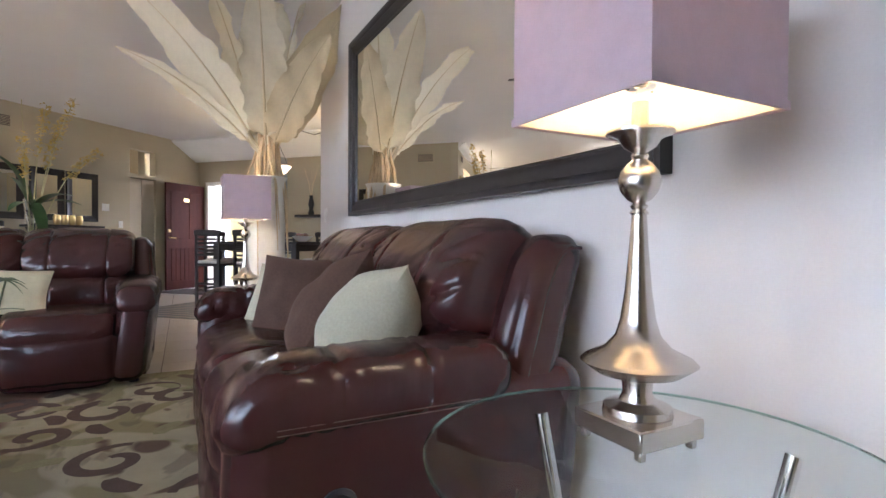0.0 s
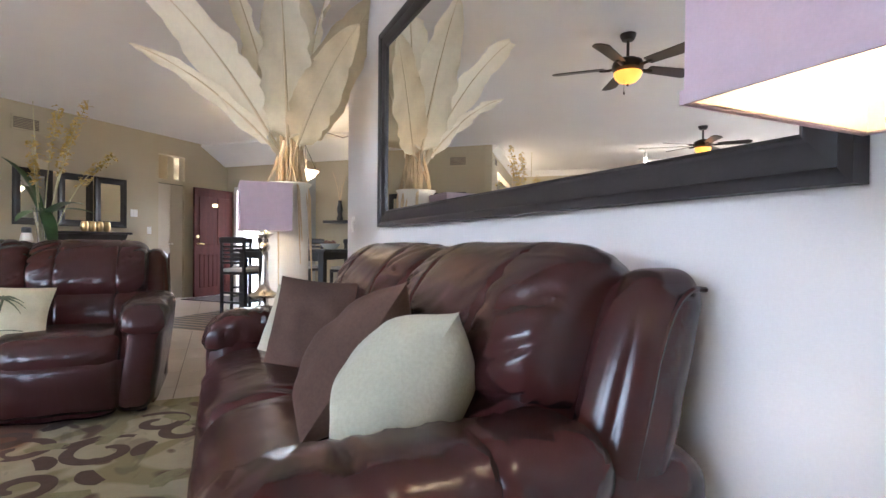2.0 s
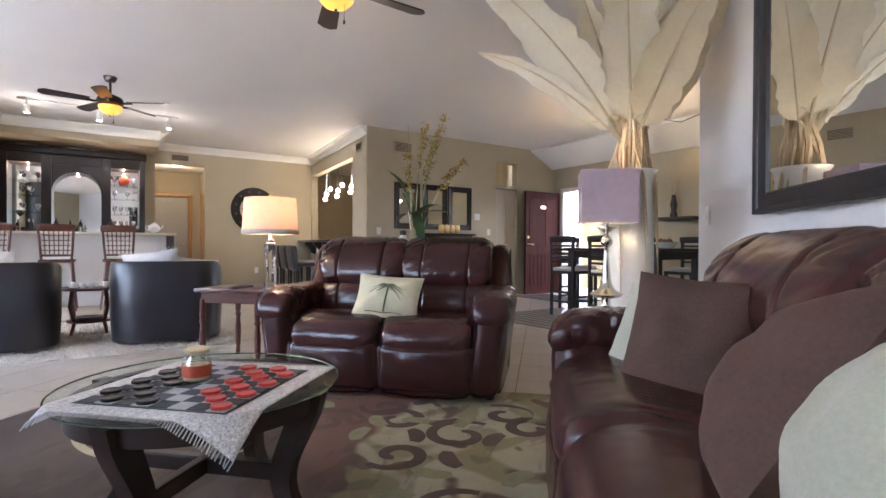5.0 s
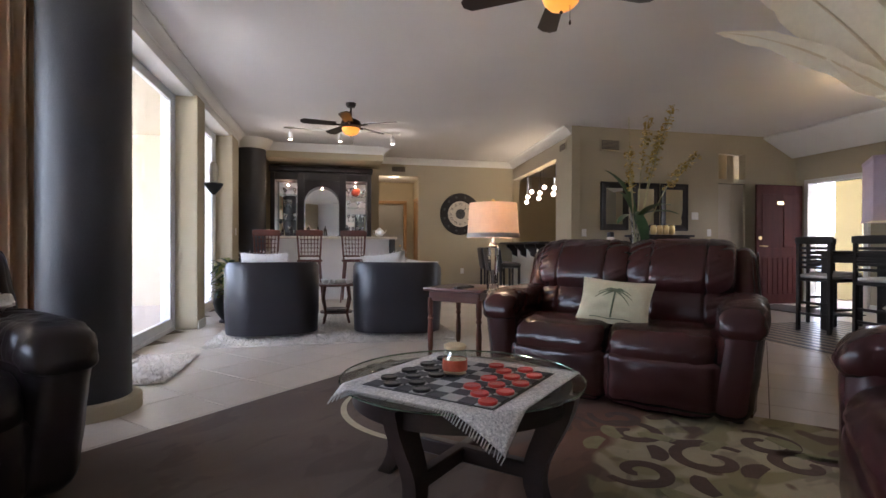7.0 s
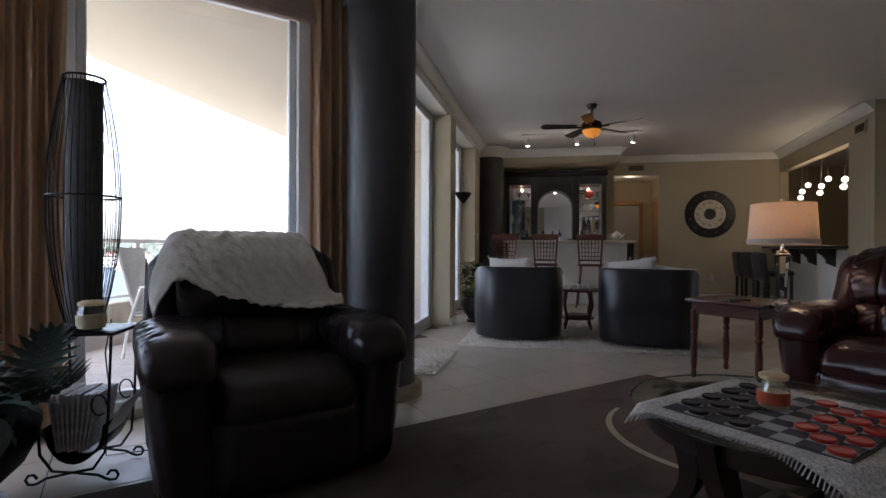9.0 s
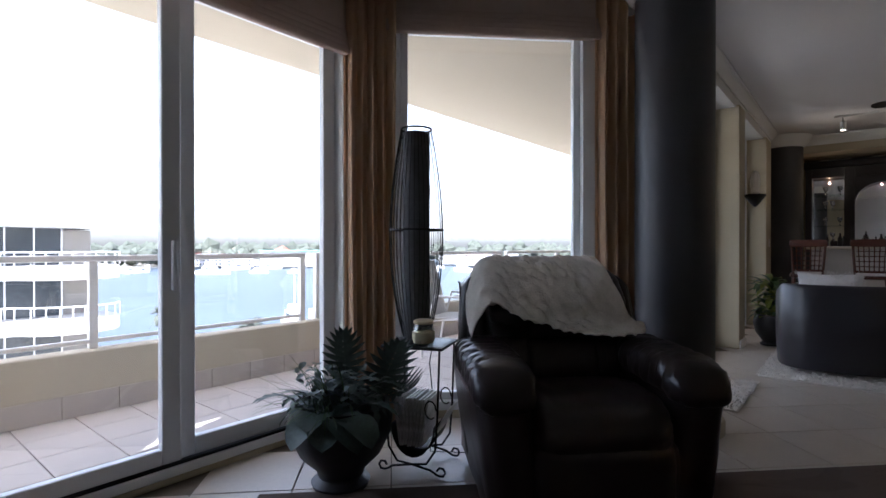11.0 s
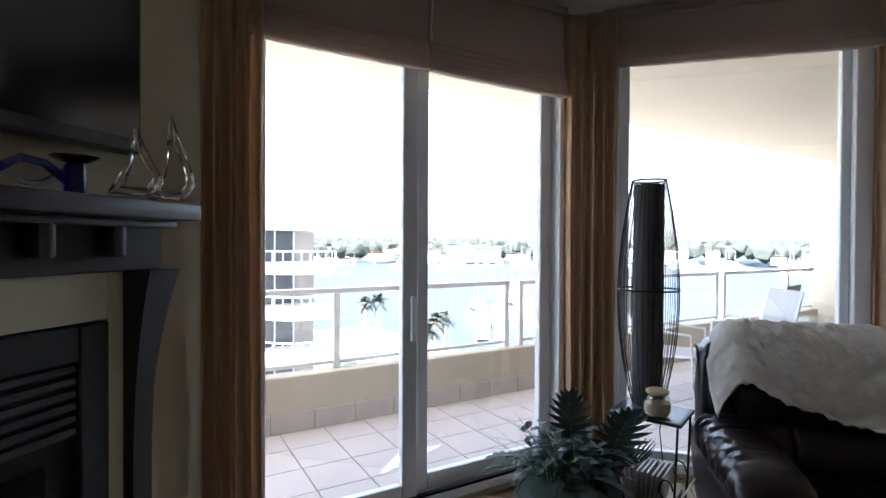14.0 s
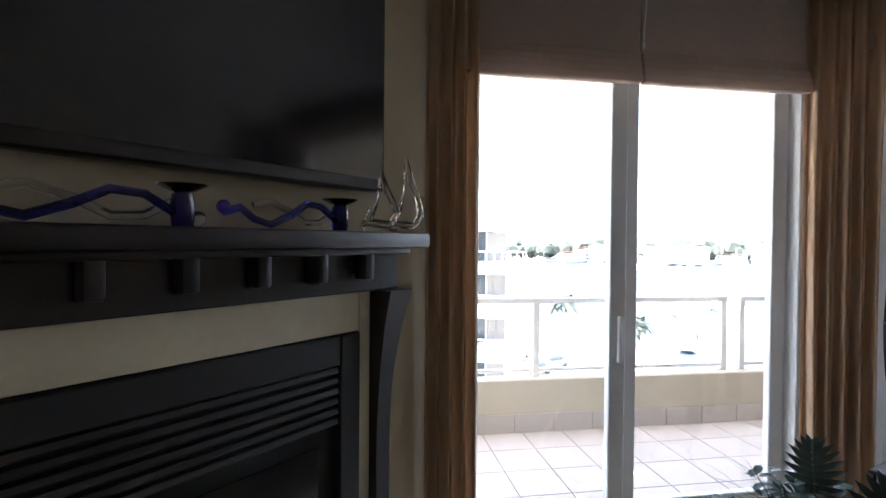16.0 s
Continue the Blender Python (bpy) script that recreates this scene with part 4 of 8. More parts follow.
cushion("plump sage-green suede cushion leaning on the sofa", SUEDE_SAGE, lean(1.57, 0.90, 0.66, -73, -33, -16), 0.43, 0.44, 0.31, 1, False)
cushion("dark brown suede cushion leaning on the sofa", SUEDE_BROWN, lean(1.83, 0.85, 0.69, -67, -33, -16), 0.48, 0.47, 0.24, 2, False)
cushion("dark brown suede cushion upright on the sofa", SUEDE_BROWN, lean(2.60, 0.88, 0.665, 10, -20, 3), 0.44, 0.44, 0.2, 3, False)
cushion("sage-green suede cushion behind a brown one", SUEDE_SAGE, lean(2.84, 0.84, 0.62, 6, -18, 10), 0.38, 0.38, 0.14, 4, False)
palmc = cushion("cream tapestry cushion with a palm tree", PILLOW_CREAM, dgp(3.99, -0.60, 0.625, 45) @ Matrix.Rotation(radians(-26), 4, "X") @ Matrix.Rotation(radians(4), 4, "Y"), 0.46, 0.31, 0.13, 5)


def thick(a, b):
    """How far the cushion's face stands out there."""
    return -(0.13 / 2 * max(0.0, (1 - abs(a) ** 2.2) * (1 - abs(b) ** 2.2)) ** 0.62 + 0.0045)


bm = bmesh.new()
trunk = [(0.02 * math.sin(k * 0.5), k) for k in range(8)]
tube([(0.23 * (0.02 + 0.03 * math.sin(k / 7 * 2)), thick(0.05, -0.75 + k * 0.16), 0.155 * (-0.75 + k * 0.16)) for k in range(8)], 0.006, 5, bm)
for i in range(9):
    a = radians(-30 + i * 30)
    pts = []
    for k in range(6):
        f = k / 5
        px, pz = 0.03 + 0.5 * f * math.cos(a), 0.36 + 0.42 * f * math.sin(a) - 0.35 * f * f
        pts.append((0.23 * px, thick(px, pz), 0.155 * pz))
    tube(pts, 0.006, 5, bm, 0.0015)
part("palm_motif", bm, PALM_INK, palmc, "dark green woven palm tree")
bm = bmesh.new()
tube([(0.23 * (-0.55 + k * 0.11), thick(-0.55 + k * 0.11, -0.78), 0.155 * (-0.78 + 0.02 * math.sin(k))) for k in range(11)], 0.003, 5, bm)
part("ground_motif", bm, PALM_INK, palmc)


def throw():
    """A knitted throw that hangs over the recliner's back."""
    bm = bmesh.new()
    prof = [(0.48, 0.62), (0.50, 0.80), (0.505, 0.95), (0.44, 1.04), (0.31, 1.06), (0.19, 1.025), (0.09, 0.94), (0.045, 0.84), (0.03, 0.75), (0.0, 0.70), (-0.06, 0.69)]
    nu, nv = 64, 54
    grid = []
    for i in range(nu + 1):
        a = i / nu
        row = []
        for j in range(nv + 1):
            f = j / nv
            reach = 0.66 + 0.34 * min(1.0, a / 0.82) ** 1.1 - 0.10 * max(0.0, (a - 0.86) / 0.14) + 0.010 * math.sin(a * 27)
            g = f * reach * (len(prof) - 1)
            k = min(int(g), len(prof) - 2)
            y = prof[k][0] + (prof[k + 1][0] - prof[k][0]) * (g - k)
            z = prof[k][1] + (prof[k + 1][1] - prof[k][1]) * (g - k)
            x = -0.455 + 0.80 * a + 0.05 * max(0.0, a - 0.7) / 0.3 * max(0.0, f - 0.6) / 0.4
            edge = max(0, abs(2 * a - 1) - 0.72) / 0.28
            z -= (0.20 if z > 0.86 else 0.20 * max(0.0, (z - 0.74) / 0.12)) * edge ** 2
            x *= 1 + 0.03 * math.sin(9 * f)
            b = 0.013 * math.sin(i * 0.8 + math.sin(j * 0.7)) * math.sin(j * 0.9) + 0.012 * noise.noise(Vector((a * 6, f * 6, 2)))
            row.append(bm.verts.new((x, y - b * 0.5, z + abs(b) + 0.012)))
        grid.append(row)
    for i in range(nu):
        for j in range(nv):
            bm.faces.new((grid[i][j], grid[i][j + 1], grid[i + 1][j + 1], grid[i + 1][j]))
    return bm


th = part("throw_blanket", throw(), THROW)
th.matrix_basis = dgp(1.155, -2.49, 0, 135)
tagged(th, "ivory knitted throw draped over the recliner's back", "blanket")
sol = th.modifiers.new("thick", "SOLIDIFY")
sol.thickness, sol.offset = 0.012, 1


def tub_chair(m, label):
    ob = thing("tub_chair", label, "armchair", m, "tub chairs on the shag rug")
    bm = bmesh.new()
    n, t, R = 30, 0.09, 0.49
    rings = []
    for i in range(n + 1):
        a = radians(-35 + 250 * i / n)
        f = abs(i / n - 0.5) * 2
        h = 0.78 - 0.16 * max(0, f - 0.45) / 0.55
        c, s = math.cos(a), math.sin(a)
        k = (abs(c) ** 3.2 + abs(s) ** 3.2) ** (-1 / 3.2)
        ro, ri = R * k, (R - t) * k
        rings.append([bm.verts.new((c * r, s * r * 0.95, z)) for r, z in ((ro * 0.97, 0.03), (ro, 0.3), (ro, h - 0.03), (ro - 0.02, h), (ri + 0.02, h), (ri, h - 0.03), (ri, 0.03))])
    for p, q in zip(rings, rings[1:]):
        for i in range(7):
            j = (i + 1) % 7
            bm.faces.new((p[i], q[i], q[j], p[j]))
    bm.faces.new(rings[0])
    bm.faces.new(rings[-1][::-1])
    bmesh.ops.recalc_face_normals(bm, faces=bm.faces[:])
    part("shell", bm, BLACKHIDE, ob)
    part("seat", puff((0.66, 0.66, 0.2), (0, -0.06, 0.36), 0.07, 0.02, 0.006, 8), BLACKHIDE, ob)
    part("base", puff((0.7, 0.66, 0.24), (0, -0.04, 0.14), 0.05, 0, 0, 5), BLACKHIDE, ob)
    return ob


def fur_cushion(m, label):
    ob = thing("fur_cushion", label, "cushion", m, "white fur cushions")
    part("cover", pillow(0.5, 0.42, 0.2, 12, 8), FUR, ob)
    rnd = random.Random(3)
    bm = bmesh.new()
    for i in range(900):
        a, b, side = rnd.uniform(-1, 1), rnd.uniform(-1, 1), rnd.choice((-1, 1))
        full = max(0.0, (1 - abs(a) ** 2.6) * (1 - abs(b) ** 2.6)) ** 0.5
        p = Vector((a * 0.25, side * 0.1 * full, b * 0.21))
        d = Vector((a * 0.6 + rnd.uniform(-0.5, 0.5), side * (0.4 + full), b * 0.6 + rnd.uniform(-0.6, 0.4))).normalized() * rnd.uniform(0.02, 0.045)
        s = d.orthogonal().normalized() * 0.004
        bm.faces.new([bm.verts.new(q) for q in (p - s, p + s, p + d)])
    part("fur", bm, FUR, ob, smooth=False)


tub_chair(pose(-6.22, 0.02, 0.025, 0, 0, -82), "black leather tub chair with a white fur cushion")
tub_chair(pose(-6.1, 1.40, 0.025, 0, 0, -102), "black leather tub chair with white cushions")
fur_cushion(pose(-6.12, -0.05, 0.70, -14, 0, -84), "fluffy white fur cushion on a tub chair")
fur_cushion(pose(-6.02, 1.25, 0.70, -14, 8, -100), "fluffy white fur cushion on a tub chair")
cushion("smooth white cushion on a black tub chair", FUR, pose(-6.0, 1.62, 0.66, -20, -6, -98), 0.42, 0.36, 0.16, 6, True, "white cushions")


# ---- coffee table with the checkers ----
def coffee_table():
    ob = thing("coffee_table", "round glass-topped coffee table with dark curved legs", "table", dgp(2.42, -0.80, 0.012, 20))
    R, H = 0.47, 0.465
    part("glass_top", lathe([(0.01, H - 0.012), (R - 0.012, H - 0.012), (R, H - 0.008), (R, H - 0.003), (R - 0.012, H), (0.01, H)], seg=72), TABLEGLASS, ob, "clear glass top with a bevelled edge")
    part("glass_rim", lathe([(R - 0.001, H - 0.009), (R + 0.0015, H - 0.008), (R + 0.0015, H - 0.003), (R - 0.001, H - 0.002), (R - 0.004, H - 0.005)], seg=72, ring=True), GLASSEDGE, ob, "green-tinted glass rim")
    bm = bmesh.new()
    prof = [(R - 0.09, H - 0.085), (R - 0.05, H - 0.085), (R - 0.05, H - 0.02), (R - 0.09, H - 0.02), (R - 0.09, H - 0.085)]
    lathe(prof[:4], seg=64, bm=bm, ring=True)
    part("apron_ring", bm, WOOD_DARK, ob)
    for k in range(4):
        rot = Matrix.Rotation(radians(90 * k + 25), 4, "Z")
        bm = bmesh.new()
        n = 12
        rows = []
        for i in range(n + 1):
            f = i / n
            z = f * (H - 0.02)
            out = R - 0.10 - 0.10 * math.sin(math.pi * min(1, f * 1.15)) * (1 - f) + 0.06 * f * f
            w = 0.035 + 0.055 * f ** 1.5
            rows.append([bm.verts.new(rot @ Vector(p)) for p in ((out - w, -0.028, z), (out + 0.03, -0.028, z), (out + 0.03, 0.028, z), (out - w, 0.028, z))])
        for p, q in zip(rows, rows[1:]):
            for i in range(4):
                j = (i + 1) % 4
                bm.faces.new((p[i], p[j], q[j], q[i]))
        bm.faces.new(rows[0][::-1])
        bm.faces.new(rows[-1])
        part("leg", bm, WOOD_DARK, ob)
    for k in range(2):
        part("stretcher", box((0.66, 0.045, 0.06), (0, 0, 0.16 + 0.0 * k), 0.006, turn=Matrix.Rotation(radians(25 + 90 * k), 4, "Z")) if k == 0 else box((0.045, 0.66, 0.058), (0, 0, 0.161), 0.006, turn=Matrix.Rotation(radians(25), 4, "Z")), WOOD_DARK, ob)
    return ob


coffee_table()
TOP = 0.012 + 0.465
BOARD = dgp(2.34, -0.75, TOP, 135)


def board():
    """The woven checkers cloth, with corners that hang over the rim."""
    ob = thing("checkers_cloth", "black and grey woven checkers cloth with fringe", "tablecloth", BOARD)
    L = 0.335
    ox, oy = (BOARD.inverted() @ Vector((*dg(2.42, -0.80), 1.0))).xy

    def drop(x, y):
        r = math.hypot(x - ox, y - oy)
        return -max(0.0, r - 0.465) * 0.95

    n = 48
    bm = bmesh.new()
    vs = [[bm.verts.new(((2 * i / n - 1) * L * (1 - 0.0), (2 * j / n - 1) * L, 0.004 + drop((2 * i / n - 1) * L, (2 * j / n - 1) * L))) for j in range(n + 1)] for i in range(n + 1)]
    for i in range(n):
        for j in range(n):
            bm.faces.new((vs[i][j], vs[i + 1][j], vs[i + 1][j + 1], vs[i][j + 1]))
    cl = part("cloth", bm, CLOTH_EDGE, ob, "black and white checked border")
    sol = cl.modifiers.new("thick", "SOLIDIFY")
    sol.thickness, sol.offset = 0.003, -1
    part("field", box((0.52, 0.52, 0.002), (0, 0, 0.006), 0), BLACK, ob, "black border line of the board")
    q = 0.063
    for i in range(8):
        for j in range(8):
            part("square", box((q - 0.001, q - 0.001, 0.0024), ((i - 3.5) * q, (j - 3.5) * q, 0.0082), 0), CLOTH_GREY if (i + j) % 2 else CLOTH_PALE, ob, smooth=False)
    bm = bmesh.new()
    rnd = random.Random(2)
    for side in (-1, 1):
        for k in range(70):
            y = -L + 2 * L * k / 69
            x = side * L
            x2 = x + side * 0.022
            tube([(x, y, 0.005 + drop(x, y)), (x2, y + rnd.uniform(-0.004, 0.004), 0.003 + drop(x2, y))], 0.0022, 4, bm)
    tagged(part("fringe", bm, CLOTH_PALE, ob, "pale thread fringe"), kind="stuff")
    return ob


board()


def checker(i, j, material, label, up=0):
    q = 0.063
    ob = thing("checker", label, "game piece", BOARD @ pose((i - 3.5) * q, (j - 3.5) * q, 0.0096 + 0.011 * up), "checkers on the board")
    part("disc", lathe([(0.001, 0), (0.029, 0), (0.031, 0.002), (0.031, 0.009), (0.029, 0.011), (0.024, 0.011), (0.023, 0.009), (0.001, 0.009)], seg=24), material, ob)


for i, j in ((7, 6), (7, 4), (6, 7), (6, 5), (5, 6), (5, 4), (7, 2), (6, 3), (7, 0), (6, 1), (5, 2), (4, 7)):
    checker(j, 7 - i, RED, "red plastic checker on the woven board")
for i, j in ((0, 1), (0, 3), (0, 5), (1, 0), (1, 2), (1, 4), (2, 1), (2, 3), (0, 7), (1, 6), (2, 5), (3, 0)):
    checker(j, 7 - i, BLACK, "black plastic checker on the woven board")


def jar(m, label, name="candle_jar", paper=RUST):
    ob = thing(name, label, "candle", m, "jar candles")
    g = part("jar", lathe([(0.001, 0), (0.043, 0), (0.047, 0.006), (0.047, 0.075), (0.04, 0.086), (0.04, 0.098), (0.037, 0.098), (0.037, 0.086), (0.044, 0.074), (0.044, 0.008), (0.001, 0.006)], seg=32), TABLEGLASS, ob, "clear glass jar")
    part("wax", lathe([(0.001, 0.007), (0.0435, 0.007), (0.0435, 0.058), (0.001, 0.056)], seg=32), WAX, ob, "cream candle wax")
    part("lid", lathe([(0.001, 0.099), (0.04, 0.099), (0.043, 0.104), (0.043, 0.112), (0.03, 0.119), (0.001, 0.12)], seg=28), WAX, ob)
    part("paper_label", lathe([(0.0473, 0.02), (0.0478, 0.02), (0.0478, 0.06), (0.0473, 0.06)], seg=32, ring=True), paper, ob, "paper label")
    return ob


jar(BOARD @ pose(0.03, 0.05, 0.0096), "glass jar candle with a red label on the board")


# ---- rugs ----
def rug_material():
    m = mat("patterned_rug_wool", (0.38, 0.33, 0.21), 0.97, vary=0.15, scale=8, fine=170, bump=0.5)
    nt = m.node_tree
    b = nt.nodes["Principled BSDF"]
    tc = nt.nodes.new("ShaderNodeTexCoord")
    base = [n for n in nt.nodes if n.bl_idname == "ShaderNodeMix"][0]

    def blot(scale, lo, hi, colour, under, detail=1.5, shift=0.0, squeeze=(1, 1, 1)):
        mp = nt.nodes.new("ShaderNodeMapping")
        mp.inputs["Location"].default_value = (shift, shift * 0.7, 0)
        mp.inputs["Scale"].default_value = squeeze
        nt.links.new(tc.outputs["Object"], mp.inputs[0])
        n = nt.nodes.new("ShaderNodeTexNoise")
        n.inputs["Scale"].default_value, n.inputs["Detail"].default_value, n.inputs["Distortion"].default_value = scale, detail, 0.6
        nt.links.new(mp.outputs[0], n.inputs["Vector"])
        r = nt.nodes.new("ShaderNodeMapRange")
        r.inputs[1].default_value, r.inputs[2].default_value = lo, hi
        nt.links.new(n.outputs[0], r.inputs[0])
        mx = nt.nodes.new("ShaderNodeMix")
        mx.data_type = "RGBA"
        nt.links.new(r.outputs[0], mx.inputs[0])
        nt.links.new(under, mx.inputs[6])
        mx.inputs[7].default_value = (*colour, 1)
        return mx.outputs[2]

    out = blot(2.6, 0.52, 0.56, (0.25, 0.22, 0.11), base.outputs[2], 1.0, 3.1)
    out = blot(3.4, 0.60, 0.63, (0.13, 0.08, 0.05), out, 1.0, 7.7)
    # broad brown field on the side of the balcony, with a terracotta sweep
    sp = nt.nodes.new("ShaderNodeSeparateXYZ")
    nt.links.new(tc.outputs["Object"], sp.inputs[0])
    wob = nt.nodes.new("ShaderNodeTexNoise")
    wob.inputs["Scale"].default_value = 0.9
    nt.links.new(tc.outputs["Object"], wob.inputs["Vector"])
    ad = nt.nodes.new("ShaderNodeMath")
    ad.operation = "MULTIPLY_ADD"
    ad.inputs[1].default_value = 1.1
    nt.links.new(wob.outputs[0], ad.inputs[0])
    nt.links.new(sp.outputs["X"], ad.inputs[2])
    for edge, colour in ((0.95, (0.16, 0.075, 0.045)), (0.55, (0.105, 0.074, 0.056))):
        r = nt.nodes.new("ShaderNodeMapRange")
        r.inputs[1].default_value, r.inputs[2].default_value, r.inputs[3].default_value, r.inputs[4].default_value = edge - 0.02, edge + 0.02, 1.0, 0.0
        nt.links.new(ad.outputs[0], r.inputs[0])
        mx = nt.nodes.new("ShaderNodeMix")
        mx.data_type = "RGBA"
        nt.links.new(r.outputs[0], mx.inputs[0])
        nt.links.new(out, mx.inputs[6])
        mx.inputs[7].default_value = (*colour, 1)
        out = mx.outputs[2]
    drift = blot(1.3, 0.42, 0.72, (0.185, 0.140, 0.105), out, 5.0, 2.2, (1, 0.45, 1))
    fade = nt.nodes.new("ShaderNodeMix")
    fade.data_type = "RGBA"
    fade.inputs[0].default_value = 0.6
    nt.links.new(out, fade.inputs[6])
    nt.links.new(drift, fade.inputs[7])
    out = blot(5.5, 0.56, 0.60, (0.055, 0.038, 0.030), fade.outputs[2], 3.0, 11.0, (1, 0.4, 1))
    half = nt.nodes.new("ShaderNodeMix")
    half.data_type = "RGBA"
    half.inputs[0].default_value = 0.35
    nt.links.new(fade.outputs[2], half.inputs[6])
    nt.links.new(out, half.inputs[7])
    nt.links.new(half.outputs[2], b.inputs["Base Color"])
    return m


def area_rug():
    # local x runs across the room to the sofa, local y along it
    ob = thing("area_rug", "large wool rug with brown field and sage leaf scrolls", "rug", dgp(1.9, -0.8, 0, 45))
    part("wool_face", box((3.36, 4.4, 0.012), (0, 0, 0.006), 0.004), rug_material(), ob)
    ink = mat("rug_brown_scroll", (0.10, 0.062, 0.045), 0.97, vary=0.2, scale=20, fine=170, bump=0.5)
    cream = mat("rug_cream_line", (0.50, 0.44, 0.31), 0.97, vary=0.12, scale=20, fine=170, bump=0.5)
    sage = mat("rug_sage_leaf", (0.25, 0.23, 0.12), 0.97, vary=0.2, scale=20, fine=170, bump=0.5)

    def strip(points, w, material, name, z=0.0135):
        bm = bmesh.new()
        pts = [Vector((*p, 0)) for p in points]
        rows = []
        for i, p in enumerate(pts):
            d = (pts[min(i + 1, len(pts) - 1)] - pts[max(i - 1, 0)]).normalized()
            s = Vector((-d.y, d.x, 0))
            f = i / (len(pts) - 1)
            ww = w * (0.25 + 0.75 * math.sin(math.pi * (0.08 + 0.84 * f)) ** 0.7)
            rows.append([bm.verts.new(p + s * o + Vector((0, 0, zz))) for o, zz in ((-ww / 2, 0.011), (-ww / 2, z), (ww / 2, z), (ww / 2, 0.011))])
        for p, q in zip(rows, rows[1:]):
            for i in range(3):
                bm.faces.new((p[i], p[i + 1], q[i + 1], q[i]))
        bmesh.ops.recalc_face_normals(bm, faces=bm.faces[:])
        part(name, bm, material, ob)

    def spiral(cx, cy, r0, a0, turns, hand=1):
        n = 36
        return [(cx + r0 * (1 - 0.78 * k / n) * math.cos(a0 + hand * turns * 6.283 * k / n), cy + r0 * (1 - 0.78 * k / n) * math.sin(a0 + hand * turns * 6.283 * k / n)) for k in range(n + 1)]

    rnd = random.Random(9)
    for cx, cy, r, a, h in ((-0.1, 1.7, 0.15, 0.9, 1), (1.0, 1.75, 0.17, 2.2, -1), (0.3, 1.75, 0.15, 3.2, 1), (1.45, 1.6, 0.15, 1.2, 1), (0.05, 1.45, 0.2, 0.4, 1), (0.42, 1.55, 0.17, 2.6, -1), (0.8, 1.4, 0.2, 1.0, 1), (-0.35, 1.6, 0.16, 3.4, -1), (1.15, 1.55, 0.16, 0.2, 1), (0.55, 1.1, 0.15, 4.0, 1), (1.35, 1.1, 0.18, 2.0, -1),
                            (0.9, 0.65, 0.18, 1.2, 1), (1.3, 0.2, 0.17, 3.0, -1), (-1.2, -1.6, 0.18, 0.6, 1), (-0.8, -1.65, 0.16, 2.6, -1), (-1.4, -1.25, 0.15, 4.4, 1)):
        strip(spiral(cx, cy, r, a, 1.1, h), 0.062, ink, "scroll")
        for k in range(2):
            b = a + 1.5 + k * 2.1
            px, py = cx + r * 1.1 * math.cos(b), cy + r * 1.1 * math.sin(b)
            strip([(px + 0.17 * f / 8 * math.cos(b + 0.6 * f / 8), py + 0.17 * f / 8 * math.sin(b + 0.6 * f / 8)) for f in range(9)], 0.085, ink if k else sage, "leaf", 0.0142)
    strip([(-0.62 + 0.65 * math.cos(radians(195 + 4 * k)), 1.46 + 0.65 * math.sin(radians(195 + 4 * k))) for k in range(32)], 0.04, cream, "cream_ring")
    strip([(-1.1 + 0.35 * k / 20, -1.85 + 1.4 * (k / 20) ** 1.3) for k in range(21)], 0.045, cream, "cream_line")
    strip([(-0.2 + 1.0 * k / 20, -0.5 - 0.25 * math.sin(k / 20 * 2.5)) for k in range(21)], 0.045, cream, "cream_line")


area_rug()


def shag(name, label, m, w, l):
    ob = thing(name, label, "rug", m)
    rnd = random.Random(len(label))
    part("backing", box((w, l, 0.016), (0, 0, 0.008), 0.004), SHAG, ob)
    bm = bmesh.new()
    for i in range(int(2600 * w * l)):
        x, y = rnd.uniform(-w / 2 - 0.01, w / 2 + 0.01), rnd.uniform(-l / 2 - 0.01, l / 2 + 0.01)
        d = Vector((rnd.uniform(-0.02, 0.02), rnd.uniform(-0.02, 0.02), rnd.uniform(0.012, 0.028)))
        s = Vector((rnd.uniform(-1, 1), rnd.uniform(-1, 1), 0)).normalized() * 0.009
        p = Vector((x, y, 0.012))
        bm.faces.new([bm.verts.new(q) for q in (p - s, p + s, p + d)])
    tagged(part("tuft", bm, SHAG, ob, smooth=False), kind="stuff")
    return ob


shag("shag_rug", "ivory shag rug under the tub chairs", pose(-6.75, 0.72, 0), 2.5, 2.5)
shag("door_mat_shag", "small ivory shag mat by the balcony door", pose(-4.72, -0.72, 0), 0.95, 0.46)


